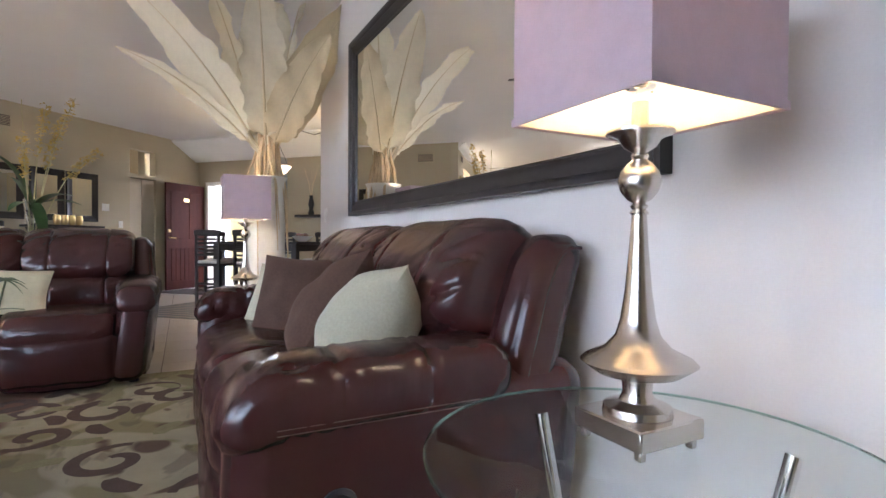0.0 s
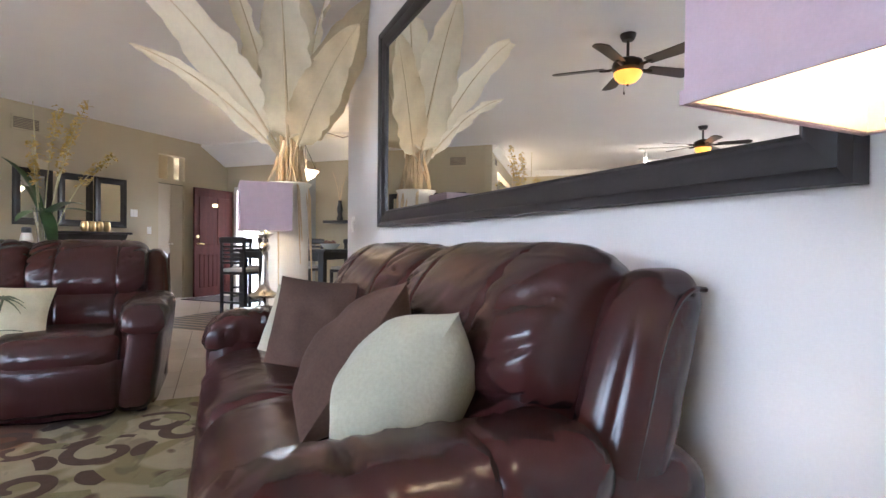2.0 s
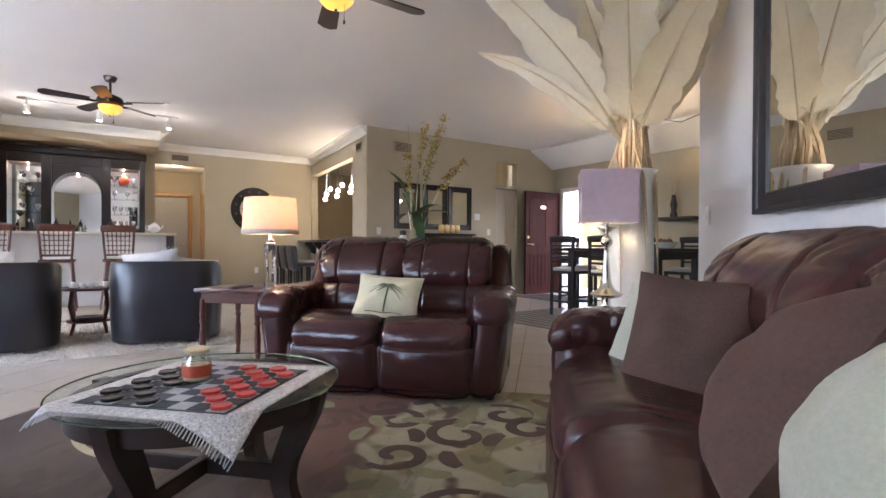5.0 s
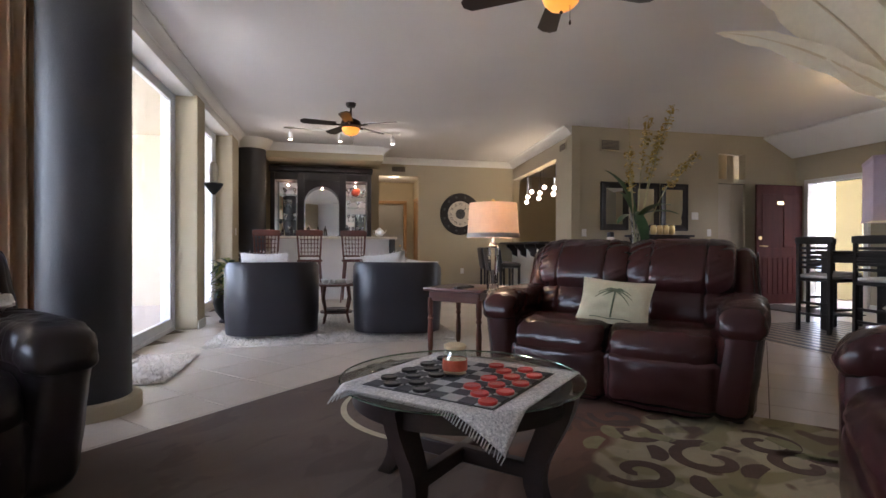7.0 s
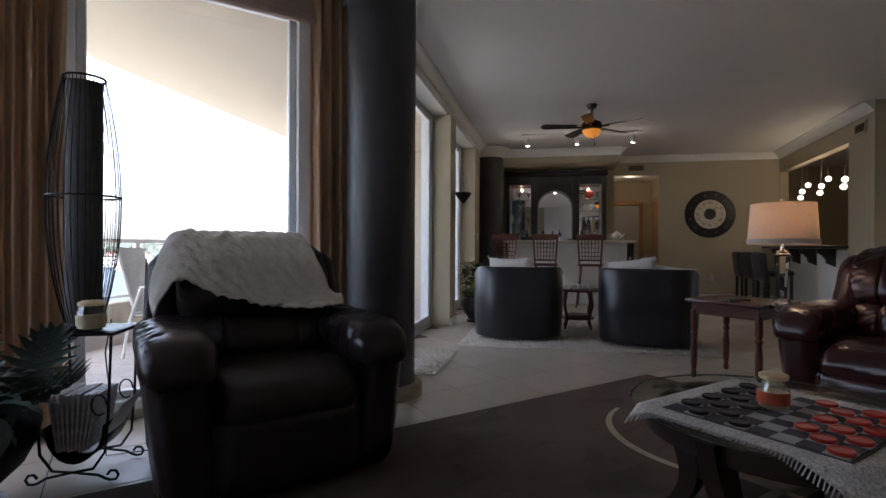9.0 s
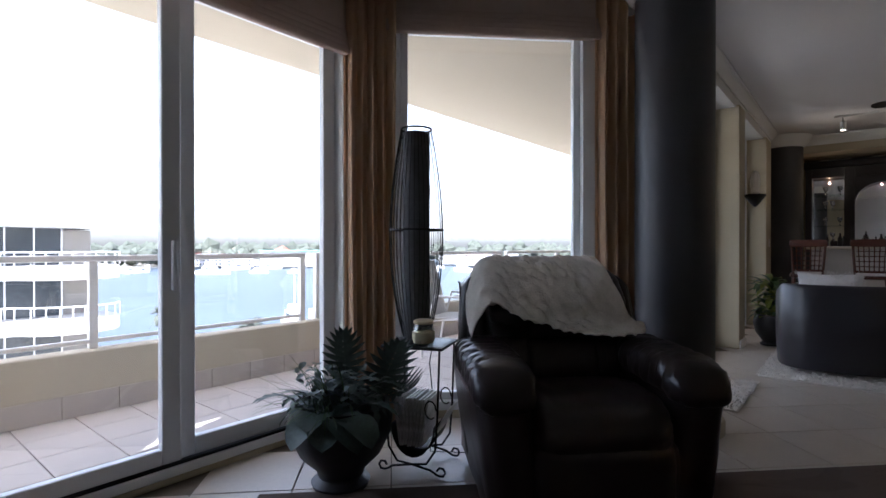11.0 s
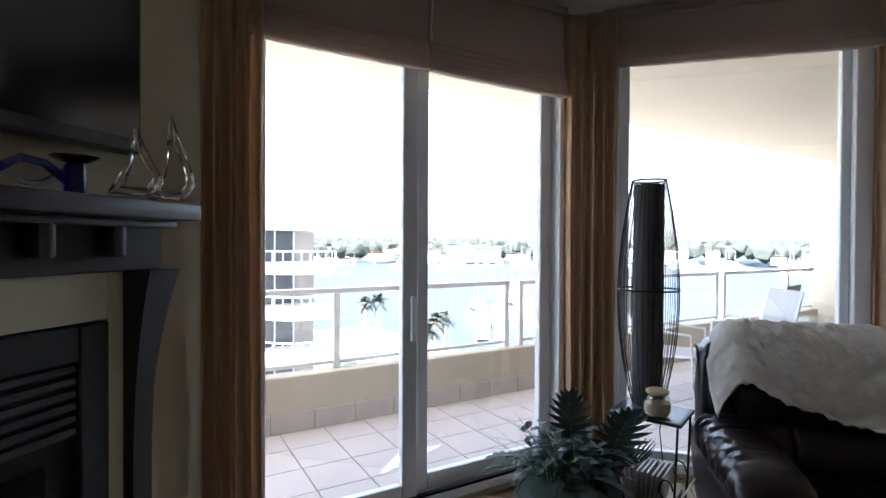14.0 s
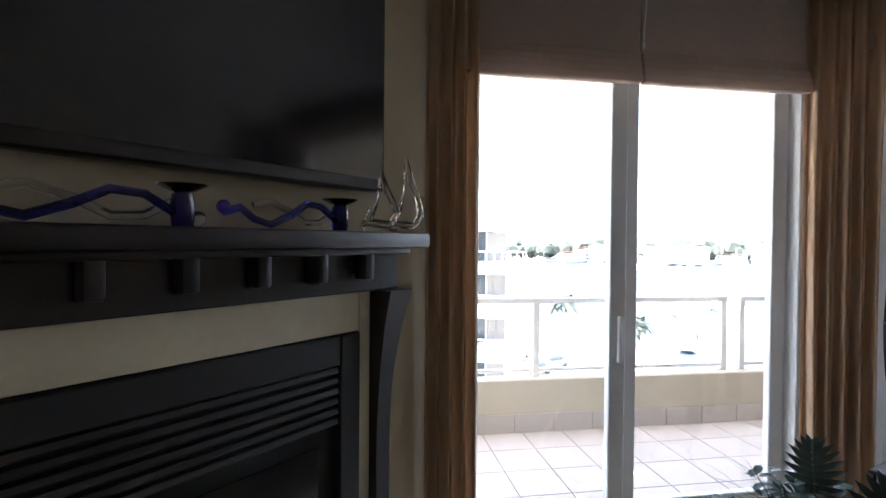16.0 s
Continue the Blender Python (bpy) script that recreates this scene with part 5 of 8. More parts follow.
# ---- window dressing ----
def curtain(label, a, b, z0, z1, folds, deep=0.05, gather=0.0):
    """A pleated drape that hangs from a to b."""
    a, b = Vector((*a, 0)), Vector((*b, 0))
    d = b - a
    side = Vector((-d.y, d.x, 0)).normalized()
    ob = thing("curtain", label, "curtain", Matrix.Translation(a), "bronze curtains")
    bm = bmesh.new()
    nu, nv = folds * 10, 14
    grid = []
    for i in range(nu + 1):
        f = i / nu
        row = []
        for j in range(nv + 1):
            g = j / nv
            ff = f + gather * (1 - abs(2 * g - 0.9)) * (0.5 - f) + 0.01 * math.sin(g * 5 + f * 9)
            w = deep * math.sin(2 * math.pi * folds * f + 0.6 * math.sin(3 * g)) * (0.7 + 0.4 * (1 - g)) + 0.012 * noise.noise(Vector((f * 7, g * 3, folds)))
            row.append(bm.verts.new(d * ff + side * w + Vector((0, 0, z0 + (z1 - z0) * g))))
        grid.append(row)
    for i in range(nu):
        for j in range(nv):
            bm.faces.new((grid[i][j], grid[i + 1][j], grid[i + 1][j + 1], grid[i][j + 1]))
    c = part("drape", bm, CURTAIN, ob)
    sol = c.modifiers.new("thick", "SOLIDIFY")
    sol.thickness = 0.004
    return ob


curtain("bronze satin curtain beside the fireplace", (-0.34, -2.26), (-0.58, -2.28), 0.01, 2.82, 4, 0.035)
curtain("bronze satin curtain in the bay corner", (-2.33, -2.31), dg(0.33, -3.35)[:2], 0.01, 2.82, 5, 0.035)
curtain("bronze satin curtain beside the dark column", dg(1.66, -3.35)[:2], dg(1.96, -3.36)[:2], 0.01, 2.82, 4, 0.04)


def blind(label, m, w, z0, z1):
    ob = thing("roman_blind", label, "blind", m, "roman blinds")
    bm = box((w, 0.02, z1 - z0 - 0.12), (0, 0, z0 + 0.12 + (z1 - z0 - 0.12) / 2), 0.002)
    part("panel", bm, BLIND, ob)
    for k in range(4):
        part("fold", puff((w, 0.035 + 0.008 * k, 0.05), (0, -0.012 - 0.004 * k, z0 + 0.135 - 0.036 * k), 0.014, 0, 0.0, 3), BLIND, ob)
    part("headrail", box((w, 0.05, 0.05), (0, -0.005, z1 - 0.03), 0.004), BLIND, ob)
    return ob


blind("taupe woven roman blind drawn halfway up", pose(-0.955, -2.33, 0, 0, 0, 180), 0.885, 2.325, 2.88)
blind("taupe woven roman blind drawn halfway up", pose(-1.875, -2.33, 0, 0, 0, 180), 0.945, 2.325, 2.88)
blind("taupe woven roman blind in the slanted bay", dgp(0.98, -3.40, 0, 135), 1.46, 2.52, 2.88)
cord = thing("blind_cord", "white pull cord hanging by the blind", "cord", pose(-1.395, -2.27, 0))
part("cord", tube([(0, 0, 2.88), (0.0, 0.005, 2.7), (0.01, 0, 2.52)], 0.004, 6), PLASTIC, cord)
part("toggle", lathe([(0.002, 0), (0.009, 0.004), (0.007, 0.035), (0.002, 0.04)], (0.01, 0, 2.48), 12), PLASTIC, cord)


# ---- the wide mirror ----
def framed(name, label, m, w, h, frame_w, frame_t, material, glass=MIRROR, group="", category="mirror"):
    """A mitred frame round a mirror in the local x-z plane; its back lies at y = 0 and it faces -y."""
    ob = thing(name, label, category, m, group)
    prof = [(0, 0), (0, -frame_t), (0.18, -frame_t * 0.95), (0.3, -frame_t * 0.7), (0.55, -frame_t * 0.75), (0.8, -frame_t * 0.5), (0.9, -frame_t * 0.55), (1, -frame_t * 0.35), (1, 0)]
    for k in range(4):
        bm = bmesh.new()
        cs = [(-w / 2, -h / 2), (w / 2, -h / 2), (w / 2, h / 2), (-w / 2, h / 2)]
        p, q = Vector(cs[k]), Vector(cs[(k + 1) % 4])
        rows = []
        for c in (p, q):
            inn = Vector((-math.copysign(1, c.x), -math.copysign(1, c.y)))
            rows.append([bm.verts.new((c.x + inn.x * frame_w * o, y, c.y + inn.y * frame_w * o)) for o, y in prof])
        n = len(prof)
        for i in range(n - 1):
            bm.faces.new((rows[0][i], rows[0][i + 1], rows[1][i + 1], rows[1][i]))
        bm.faces.new((rows[0][n - 1], rows[0][0], rows[1][0], rows[1][n - 1]))
        bm.faces.new(rows[0][::-1])
        bm.faces.new(rows[1])
        bmesh.ops.recalc_face_normals(bm, faces=bm.faces[:])
        part("frame_side", bm, material, ob)
    part("glass", box((w - 2 * frame_w + 0.01, 0.006, h - 2 * frame_w + 0.01), (0, -frame_t * 0.3, 0), 0), glass, ob, "clear mirror glass", smooth=False)
    return ob


framed("wall_mirror_wide", "very wide mirror in a black moulded frame", dgp(2.25, 1.5, 1.745, -44.2), 2.65, 1.23, 0.105, 0.05, WOOD_BLACK)


# ---- lamps and end tables at the sofa ----
def square_lamp(m, label):
    ob = thing("table_lamp", label, "lamp", m, "nickel lamps with square shades")
    bm = box((0.15, 0.15, 0.035), (0, 0, 0.032), 0.003)
    for sx in (-1, 1):
        for sy in (-1, 1):
            box((0.014, 0.014, 0.018), (sx * 0.06, sy * 0.06, 0.007), 0.002, bm)
    part("base_plate", bm, NICKEL, ob)
    part("stem", lathe([(0.058, 0.05), (0.056, 0.062), (0.03, 0.07), (0.024, 0.085), (0.027, 0.112), (0.07, 0.118), (0.096, 0.137), (0.088, 0.145), (0.056, 0.16), (0.037, 0.182), (0.029, 0.21), (0.022, 0.26), (0.016, 0.33), (0.0125, 0.388), (0.016, 0.391), (0.011, 0.397), (0.015, 0.403), (0.010, 0.408),
                         (0.02, 0.414), (0.031, 0.428), (0.036, 0.445), (0.031, 0.462), (0.02, 0.476), (0.012, 0.482), (0.015, 0.488), (0.011, 0.494), (0.026, 0.503), (0.036, 0.518), (0.056, 0.526), (0.056, 0.53), (0.02, 0.533)], seg=40), NICKEL, ob)
    part("socket", cyl(0.014, 0.05, (0, 0, 0.53), seg=16), NICKEL, ob)
    part("harp_base", lathe([(0.02, 0.60), (0.03, 0.605), (0.03, 0.615), (0.012, 0.62)], seg=20), CHROME, ob)
    part("bulb", ball(0.028, (0, 0, 0.70), seg=14, squash=(1, 1, 1.3)), GLOBE, ob)
    bm = bmesh.new()
    tube([(0.03 * math.cos(a), 0.03 * math.sin(a), 0.625) for a in [k * 0.5236 for k in range(13)]], 0.003, 5, bm)
    for sx in (-1, 1):
        tube([(sx * 0.028, 0, 0.60), (sx * 0.045, 0, 0.65), (sx * 0.05, 0, 0.76), (sx * 0.02, 0, 0.83), (0, 0, 0.84)], 0.003, 6, bm)
    part("harp", bm, CHROME, ob)
    z0, z1, a, t = 0.552, 0.85, 0.152, 0.003

    def square_tube(outer, thick, low, top):
        """A four-sided open tube with thickness."""
        bm = bmesh.new()
        loops = []
        for r, z in ((outer, low), (outer, top), (outer - thick, top), (outer - thick, low)):
            loops.append([bm.verts.new((sx * r, sy * r, z)) for sx, sy in ((-1, -1), (1, -1), (1, 1), (-1, 1))])
        for p, q in zip(loops, loops[1:] + loops[:1]):
            for i in range(4):
                bm.faces.new((p[i], p[(i + 1) % 4], q[(i + 1) % 4], q[i]))
        bmesh.ops.recalc_face_normals(bm, faces=bm.faces[:])
        return bm

    sh = part("shade", square_tube(a + t / 2, t, z0, z1), LILAC, ob, "lilac square fabric shade", smooth=False)
    part("lining", square_tube(a - t / 2 - 0.0005, 0.002, z0 + 0.002, z1 - 0.002), SHADE_IN, sh, "cream shade lining", smooth=False)
    part("bottom_trim", square_tube(a + t / 2 + 0.003, 0.0028, z0 - 0.001, z0 + 0.013), LILAC, sh, smooth=False)
    part("top_trim", square_tube(a + t / 2 + 0.003, 0.0028, z1 - 0.013, z1 + 0.001), LILAC, sh, smooth=False)
    return ob


L1, L2 = (0.306, 1.20), (-2.20, 3.29)
square_lamp(pose(*L1, 0.607, 0, 0, 45), "brushed nickel lamp with lilac square shade, lit")
square_lamp(pose(*L2, 0.549, 0, 0, 45), "brushed nickel lamp with lilac square shade, lit")
lamp_point("lamp_bulb_light", (*L1, 1.33), 7, (1.0, 0.75, 0.45), 0.03)
lamp_point("lamp_bulb_light", (*L2, 1.27), 7, (1.0, 0.75, 0.45), 0.03)


def glass_end_table(m, r=0.37, H=0.604):
    ob = thing("end_table", "round glass end table with a chrome pedestal", "table", m, "glass end tables")
    part("glass_top", lathe([(0.01, H - 0.011), (r - 0.01, H - 0.011), (r, H - 0.007), (r, H - 0.003), (r - 0.01, H), (0.01, H)], seg=64), TABLEGLASS, ob)
    part("glass_rim", lathe([(r - 0.001, H - 0.008), (r + 0.0015, H - 0.007), (r + 0.0015, H - 0.003), (r - 0.001, H - 0.002), (r - 0.004, H - 0.005)], seg=64, ring=True), GLASSEDGE, ob, "green-tinted glass rim")
    part("lower_glass", lathe([(0.01, 0.22), (0.64 * r, 0.22), (0.65 * r, 0.225), (0.64 * r, 0.23), (0.01, 0.23)], seg=48), TABLEGLASS, ob)
    for k in range(3):
        a = radians(120 * k + 20)
        part("leg", tube([(0.7 * r * math.cos(a), 0.7 * r * math.sin(a), 0.0), (0.6 * r * math.cos(a), 0.6 * r * math.sin(a), 0.22), (0.54 * r * math.cos(a), 0.54 * r * math.sin(a), 0.4), (0.68 * r * math.cos(a), 0.68 * r * math.sin(a), H - 0.012)], 0.014, 10), CHROME, ob)
    return ob


glass_end_table(pose(0.32, 1.17, 0))
glass_end_table(pose(-2.20, 3.29, 0), 0.22, 0.546)


# ---- dried banana leaves in a tall pot ----
def banana():
    ob = thing("dried_banana_plant", "tall dried banana leaves in a cream column pot", "plant", pose(-2.30, 3.66, 0))
    part("pot", lathe([(0.14, 0), (0.15, 0.04), (0.135, 0.07), (0.14, 1.42), (0.16, 1.45), (0.13, 1.45), (0.12, 1.3)], seg=40), POTWHITE, ob, "tall cream column pot")
    rnd = random.Random(4)
    bm = bmesh.new()
    for k in range(26):
        a = rnd.uniform(0, 6.28)
        r0, r1 = rnd.uniform(0.0, 0.09), rnd.uniform(0.02, 0.1)
        tube([(r0 * math.cos(a), r0 * math.sin(a), 1.2), (r1 * math.cos(a + 0.3), r1 * math.sin(a + 0.3), 1.55), (r1 * 0.7 * math.cos(a + 0.5), r1 * 0.7 * math.sin(a + 0.5), 1.9)], rnd.uniform(0.012, 0.028), 6, bm, 0.008)
    for k in range(14):
        a = rnd.uniform(0, 6.28)
        tube([(0.05 * math.cos(a), 0.05 * math.sin(a), 1.75), (0.10 * math.cos(a), 0.10 * math.sin(a), 1.58), (0.15 * math.cos(a + 0.2), 0.15 * math.sin(a + 0.2), rnd.uniform(1.25, 1.45)), (0.165 * math.cos(a + 0.3), 0.165 * math.sin(a + 0.3), rnd.uniform(0.6, 1.15))], 0.014, 5, bm, 0.004)
    part("stalk", bm, STALK, ob, "bundle of dry tan stalks")

    def leaf(azim, rise, length, width, curl, material, twist=0.0, seed=0):
        rn = random.Random(seed)
        d0 = Vector((math.cos(radians(azim)), math.sin(radians(azim)), 0))
        side0 = Vector((-d0.y, d0.x, 0))
        n, half = 26, 5
        pts, p, ang = [], Vector((0.03 * d0.x, 0.03 * d0.y, 1.62)), radians(rise)
        for i in range(n + 1):
            pts.append((p.copy(), ang))
            p = p + (d0 * math.cos(ang) + Vector((0, 0, 1)) * math.sin(ang)) * length / n
            ang -= radians(curl) / n * (0.3 + 1.4 * i / n)
        bm = bmesh.new()
        rows = []
        for i, (p, a) in enumerate(pts):
            f = i / n
            up = d0 * -math.sin(a) + Vector((0, 0, math.cos(a)))
            side = (side0 * math.cos(radians(twist)) + up * math.sin(radians(twist)))
            nor = (up * math.cos(radians(twist)) - side0 * math.sin(radians(twist)))
            w = width * (0.05 if f < 0.12 else math.sin(math.pi * min(1.0, (f - 0.1) / 0.9) ** 0.75) ** 0.55 * (1 - 0.25 * f) + 0.02)
            row = []
            for k in range(-half, half + 1):
                g = k / half
                rag = 1.0
                if abs(k) == half:
                    rag = rn.choice((1.0, 1.0, 1.0, 0.86, 0.97, 1.02))
                ripple = 0.016 * math.sin(i * 0.9 + k * 0.5) * abs(g) + 0.008 * math.sin(i * 2.7) * g * g - 0.12 * width * g * g
                row.append(bm.verts.new(p + side * w * g * rag + nor * ripple))
            rows.append(row)
        for a, b in zip(rows, rows[1:]):
            for k in range(2 * half):
                bm.faces.new((a[k], a[k + 1], b[k + 1], b[k]))
        lf = part("leaf", bm, material, ob)
        rib = part("midrib", tube([p + Vector((0, 0, 0.004)) for p, a in pts], 0.013, 6, None, 0.003), LEAF_OCHRE, lf)

    leaf(128, 88, 1.62, 0.25, 8, LEAF_DRY, 0, 1)
    leaf(214, 60, 1.75, 0.21, 26, LEAF_DRY, 58, 2)
    leaf(206, 47, 1.35, 0.085, 30, LEAF_DRY, 60, 3)
    leaf(34, 70, 1.45, 0.23, 18, LEAF_OCHRE, -52, 4)
    leaf(196, 76, 1.45, 0.19, 10, LEAF_DRY, 48, 5)
    leaf(70, 80, 1.5, 0.24, 8, LEAF_DRY, -30, 6)
    leaf(350, 62, 1.05, 0.17, 24, LEAF_OCHRE, -50, 7)
    leaf(300, 74, 1.3, 0.20, 14, LEAF_DRY, 20, 8)


banana()


# ---- ceiling fans ----
def fan(m, label, turn):
    ob = thing("ceiling_fan", label, "fan", m, "ceiling fans")
    part("canopy", lathe([(0.02, -0.06), (0.05, -0.055), (0.068, -0.02), (0.07, 0)], seg=28), BRONZE, ob)
    part("rod", cyl(0.013, 0.2, (0, 0, -0.22), seg=12), BRONZE, ob)
    part("motor", lathe([(0.03, -0.20), (0.07, -0.215), (0.12, -0.24), (0.135, -0.27), (0.132, -0.31), (0.10, -0.335), (0.05, -0.34)], seg=36), BRONZE, ob)
    part("light_bowl", lathe([(0.118, -0.338), (0.12, -0.35), (0.108, -0.385), (0.075, -0.42), (0.03, -0.437), (0.002, -0.44)], seg=36), AMBER, ob, "lit amber glass bowl")
    part("finial", ball(0.012, (0, 0, -0.448), seg=10), BRONZE, ob)
    part("pull_chain", tube([(0.06, 0.03, -0.40), (0.06, 0.03, -0.52)], 0.002, 5), BRONZE, ob)
    part("pull_knob", lathe([(0.002, 0), (0.008, 0.008), (0.006, 0.025), (0.002, 0.03)], (0.06, 0.03, -0.55), 10), BRONZE, ob)
    for k in range(5):
        rot = Matrix.Rotation(radians(72 * k + turn), 4, "Z") @ Matrix.Translation((0, 0, -0.29)) @ Matrix.Rotation(radians(11), 4, "X")
        bm = bmesh.new()
        n = 10
        rows = []
        for i in range(n + 1):
            f = i / n
            x = 0.2 + 0.46 * f
            w = 0.055 + 0.02 * f if f < 0.9 else 0.073 * math.sqrt(max(0.15, 1 - ((f - 0.9) / 0.1) ** 2 * 0.85))
            rows.append([bm.verts.new(rot @ Vector((x, y, z))) for y, z in ((-w, -0.004), (w, -0.004), (w, 0.004), (-w, 0.004))])
        for p, q in zip(rows, rows[1:]):
            for i in range(4):
                j = (i + 1) % 4
                bm.faces.new((p[i], p[j], q[j], q[i]))
        bm.faces.new(rows[0][::-1])
        bm.faces.new(rows[-1])
        b = part("blade", bm, WOOD_DARK, ob)
        part("bracket", tube([rot @ Vector((0.10, 0, 0.0)), rot @ Vector((0.16, 0, -0.014)), rot @ Vector((0.24, 0, -0.008))], 0.014, 6), BRONZE, b)


fan(pose(-3.32, 2.06, CEIL_Z), "bronze ceiling fan with a lit amber bowl", 20)
fan(pose(-7.3, 0.91, CEIL_Z), "bronze ceiling fan with a lit amber bowl", -10)


# ---- fireplace and television ----
FIRE = dgp(-1.410, -0.716, 0, 225)  # local x towards the window, local -y into the room


def fireplace():
    ob = thing("fireplace", "black wooden mantelpiece round a gas fireplace", "fireplace", FIRE)
    for sx in (-1, 1):
        part("surround_stone", box((0.06, 0.05, 1.26), (sx * 0.73, -0.027, 0.63), 0.003), MARBLE, ob, "cream stone slab")
    part("surround_stone", box((1.40, 0.05, 0.165), (0, -0.027, 1.1775), 0.003), MARBLE, ob, "cream stone slab")
    fb = bmesh.new()
    for sx in (-1, 1):
        box((0.1, 0.06, 1.09), (sx * 0.65, -0.032, 0.545), 0.006, fb)
    box((1.2, 0.06, 0.1), (0, -0.032, 1.04), 0.006, fb)
    box((1.2, 0.06, 0.14), (0, -0.032, 0.07), 0.006, fb)
    part("fire_frame", fb, FIREBLACK, ob, "black metal fireplace frame")
    for k in range(6):
        part("louvre", box((1.18, 0.03, 0.02), (0, -0.045, 0.97 - 0.034 * k), 0.003, turn=Matrix.Rotation(radians(-25), 4, "X")), FIREBLACK, ob)
    part("firebox", box((1.2, 0.012, 0.9), (0, -0.012, 0.55), 0), FIREBLACK, ob, smooth=False)
    part("fire_glass", box((1.0, 0.006, 0.56), (0, -0.05, 0.46), 0), SCREEN, ob, "dark firebox glass", smooth=False)
    part("frieze", box((1.76, 0.09, 0.175), (0, -0.046, 1.3485), 0.006), WOOD_BLACK, ob)
    for k in range(7):
        x = -0.66 + 0.22 * k
        part("corbel", box((0.05, 0.06, 0.12), (x, -0.12, 1.375), 0.012, seg=2), WOOD_BLACK, ob)
    for sx in (-1, 1):
        bm = bmesh.new()
        n = 16
        rows = []
        for i in range(n + 1):
            f = i / n
            z = 1.262 * f
            w = 0.075 + 0.05 * max(0, f - 0.72) / 0.28 + 0.02 * max(0, 0.2 - f) / 0.2
            yy = -0.09 - 0.07 * (max(0, f - 0.5) / 0.5) ** 2
            xc = sx * (0.77 + w / 2 - 0.01)
            rows.append([bm.verts.new(p) for p in ((xc - w / 2, 0, z), (xc + w / 2, 0, z), (xc + w / 2, yy, z), (xc - w / 2, yy, z))])
        for p, q in zip(rows, rows[1:]):
            for i in range(4):
                j = (i + 1) % 4
                bm.faces.new((p[i], p[j], q[j], q[i]))
        bm.faces.new(rows[0])
        bm.faces.new(rows[-1])
        bmesh.ops.recalc_face_normals(bm, faces=bm.faces[:])
        part("side_leg", bm, WOOD_BLACK, ob)
    bm = box((1.80, 0.24, 0.06), (0, -0.122, 1.475), 0.012, seg=2)
    part("mantel_shelf", bm, WOOD_BLACK, ob, "thick black mantel shelf")
    part("cornice", box((1.77, 0.15, 0.03), (0, -0.078, 1.432), 0.008, seg=2), WOOD_BLACK, ob)
    for child in ob.children:
        for v in child.data.vertices:
            z = v.co.z
            v.co.z += 0.107 * z / 1.09 if z < 1.09 else 0.107 - 0.034 * min(1, (z - 1.09) / 0.385)
    return ob


fireplace()
tv = thing("television", "large black flat television above the mantel", "television", dgp(-1.410, -0.73, 0.063, 225))
part("cabinet", box((1.57, 0.06, 0.9), (0, -0.06, 2.125), 0.008), WOOD_BLACK, tv)
part("screen", box((1.53, 0.006, 0.84), (0, -0.093, 2.14), 0), SCREEN, tv, "dark glossy screen", smooth=False)
part("wall_bracket", box((0.4, 0.03, 0.3), (0, -0.015, 2.1), 0.003), IRON, tv)
SH = 1.579


def sail(x, h, lab):
    h *= 1.18
    ob = thing("glass_sailboat", lab, "ornament", FIRE @ pose(x + 0.03, -0.13, SH, 0, 0, -38), "glass sailboats")
    outer = [(-0.075, 0.02), (-0.06, 0.055), (-0.02, 0.12), (0.0, h), (0.035, h * 0.66), (0.072, h * 0.36), (0.08, 0.07), (0.045, 0.012)]
    inner = [(-0.028, 0.05), (-0.012, 0.09), (0.0, h * 0.68), (0.02, h * 0.55), (0.045, h * 0.36), (0.05, 0.075), (0.03, 0.045)]
    bm = bmesh.new()
    k = 28

    def smooth_loop(loop, t):
        n = len(loop)
        a = t * n
        i = int(a) % n
        f = a - int(a)
        p, q = loop[i], loop[(i + 1) % n]
        return (p[0] + (q[0] - p[0]) * f, p[1] + (q[1] - p[1]) * f)

    rings = []
    for i in range(k):
        o, n2 = smooth_loop(outer, i / k), smooth_loop(inner, i / k)
        rings.append([bm.verts.new(p) for p in ((o[0], 0, o[1]), ((o[0] + n2[0]) / 2, -0.012, (o[1] + n2[1]) / 2), (n2[0], 0, n2[1]), ((o[0] + n2[0]) / 2, 0.012, (o[1] + n2[1]) / 2))])
    for i in range(k):
        a, b = rings[i], rings[(i + 1) % k]
        for j in range(4):
            jj = (j + 1) % 4
            bm.faces.new((a[j], a[jj], b[jj], b[j]))
    bmesh.ops.recalc_face_normals(bm, faces=bm.faces[:])
    part("sail", bm, CRYSTAL, ob)
    part("hull", puff((0.14, 0.045, 0.03), (0.005, 0, 0.015), 0.014, 0, 0, 4), CRYSTAL, ob)


sail(0.70, 0.215, "small clear glass sailboat ornament on the mantel")
sail(0.845, 0.28, "tall clear glass sailboat ornament on the mantel")


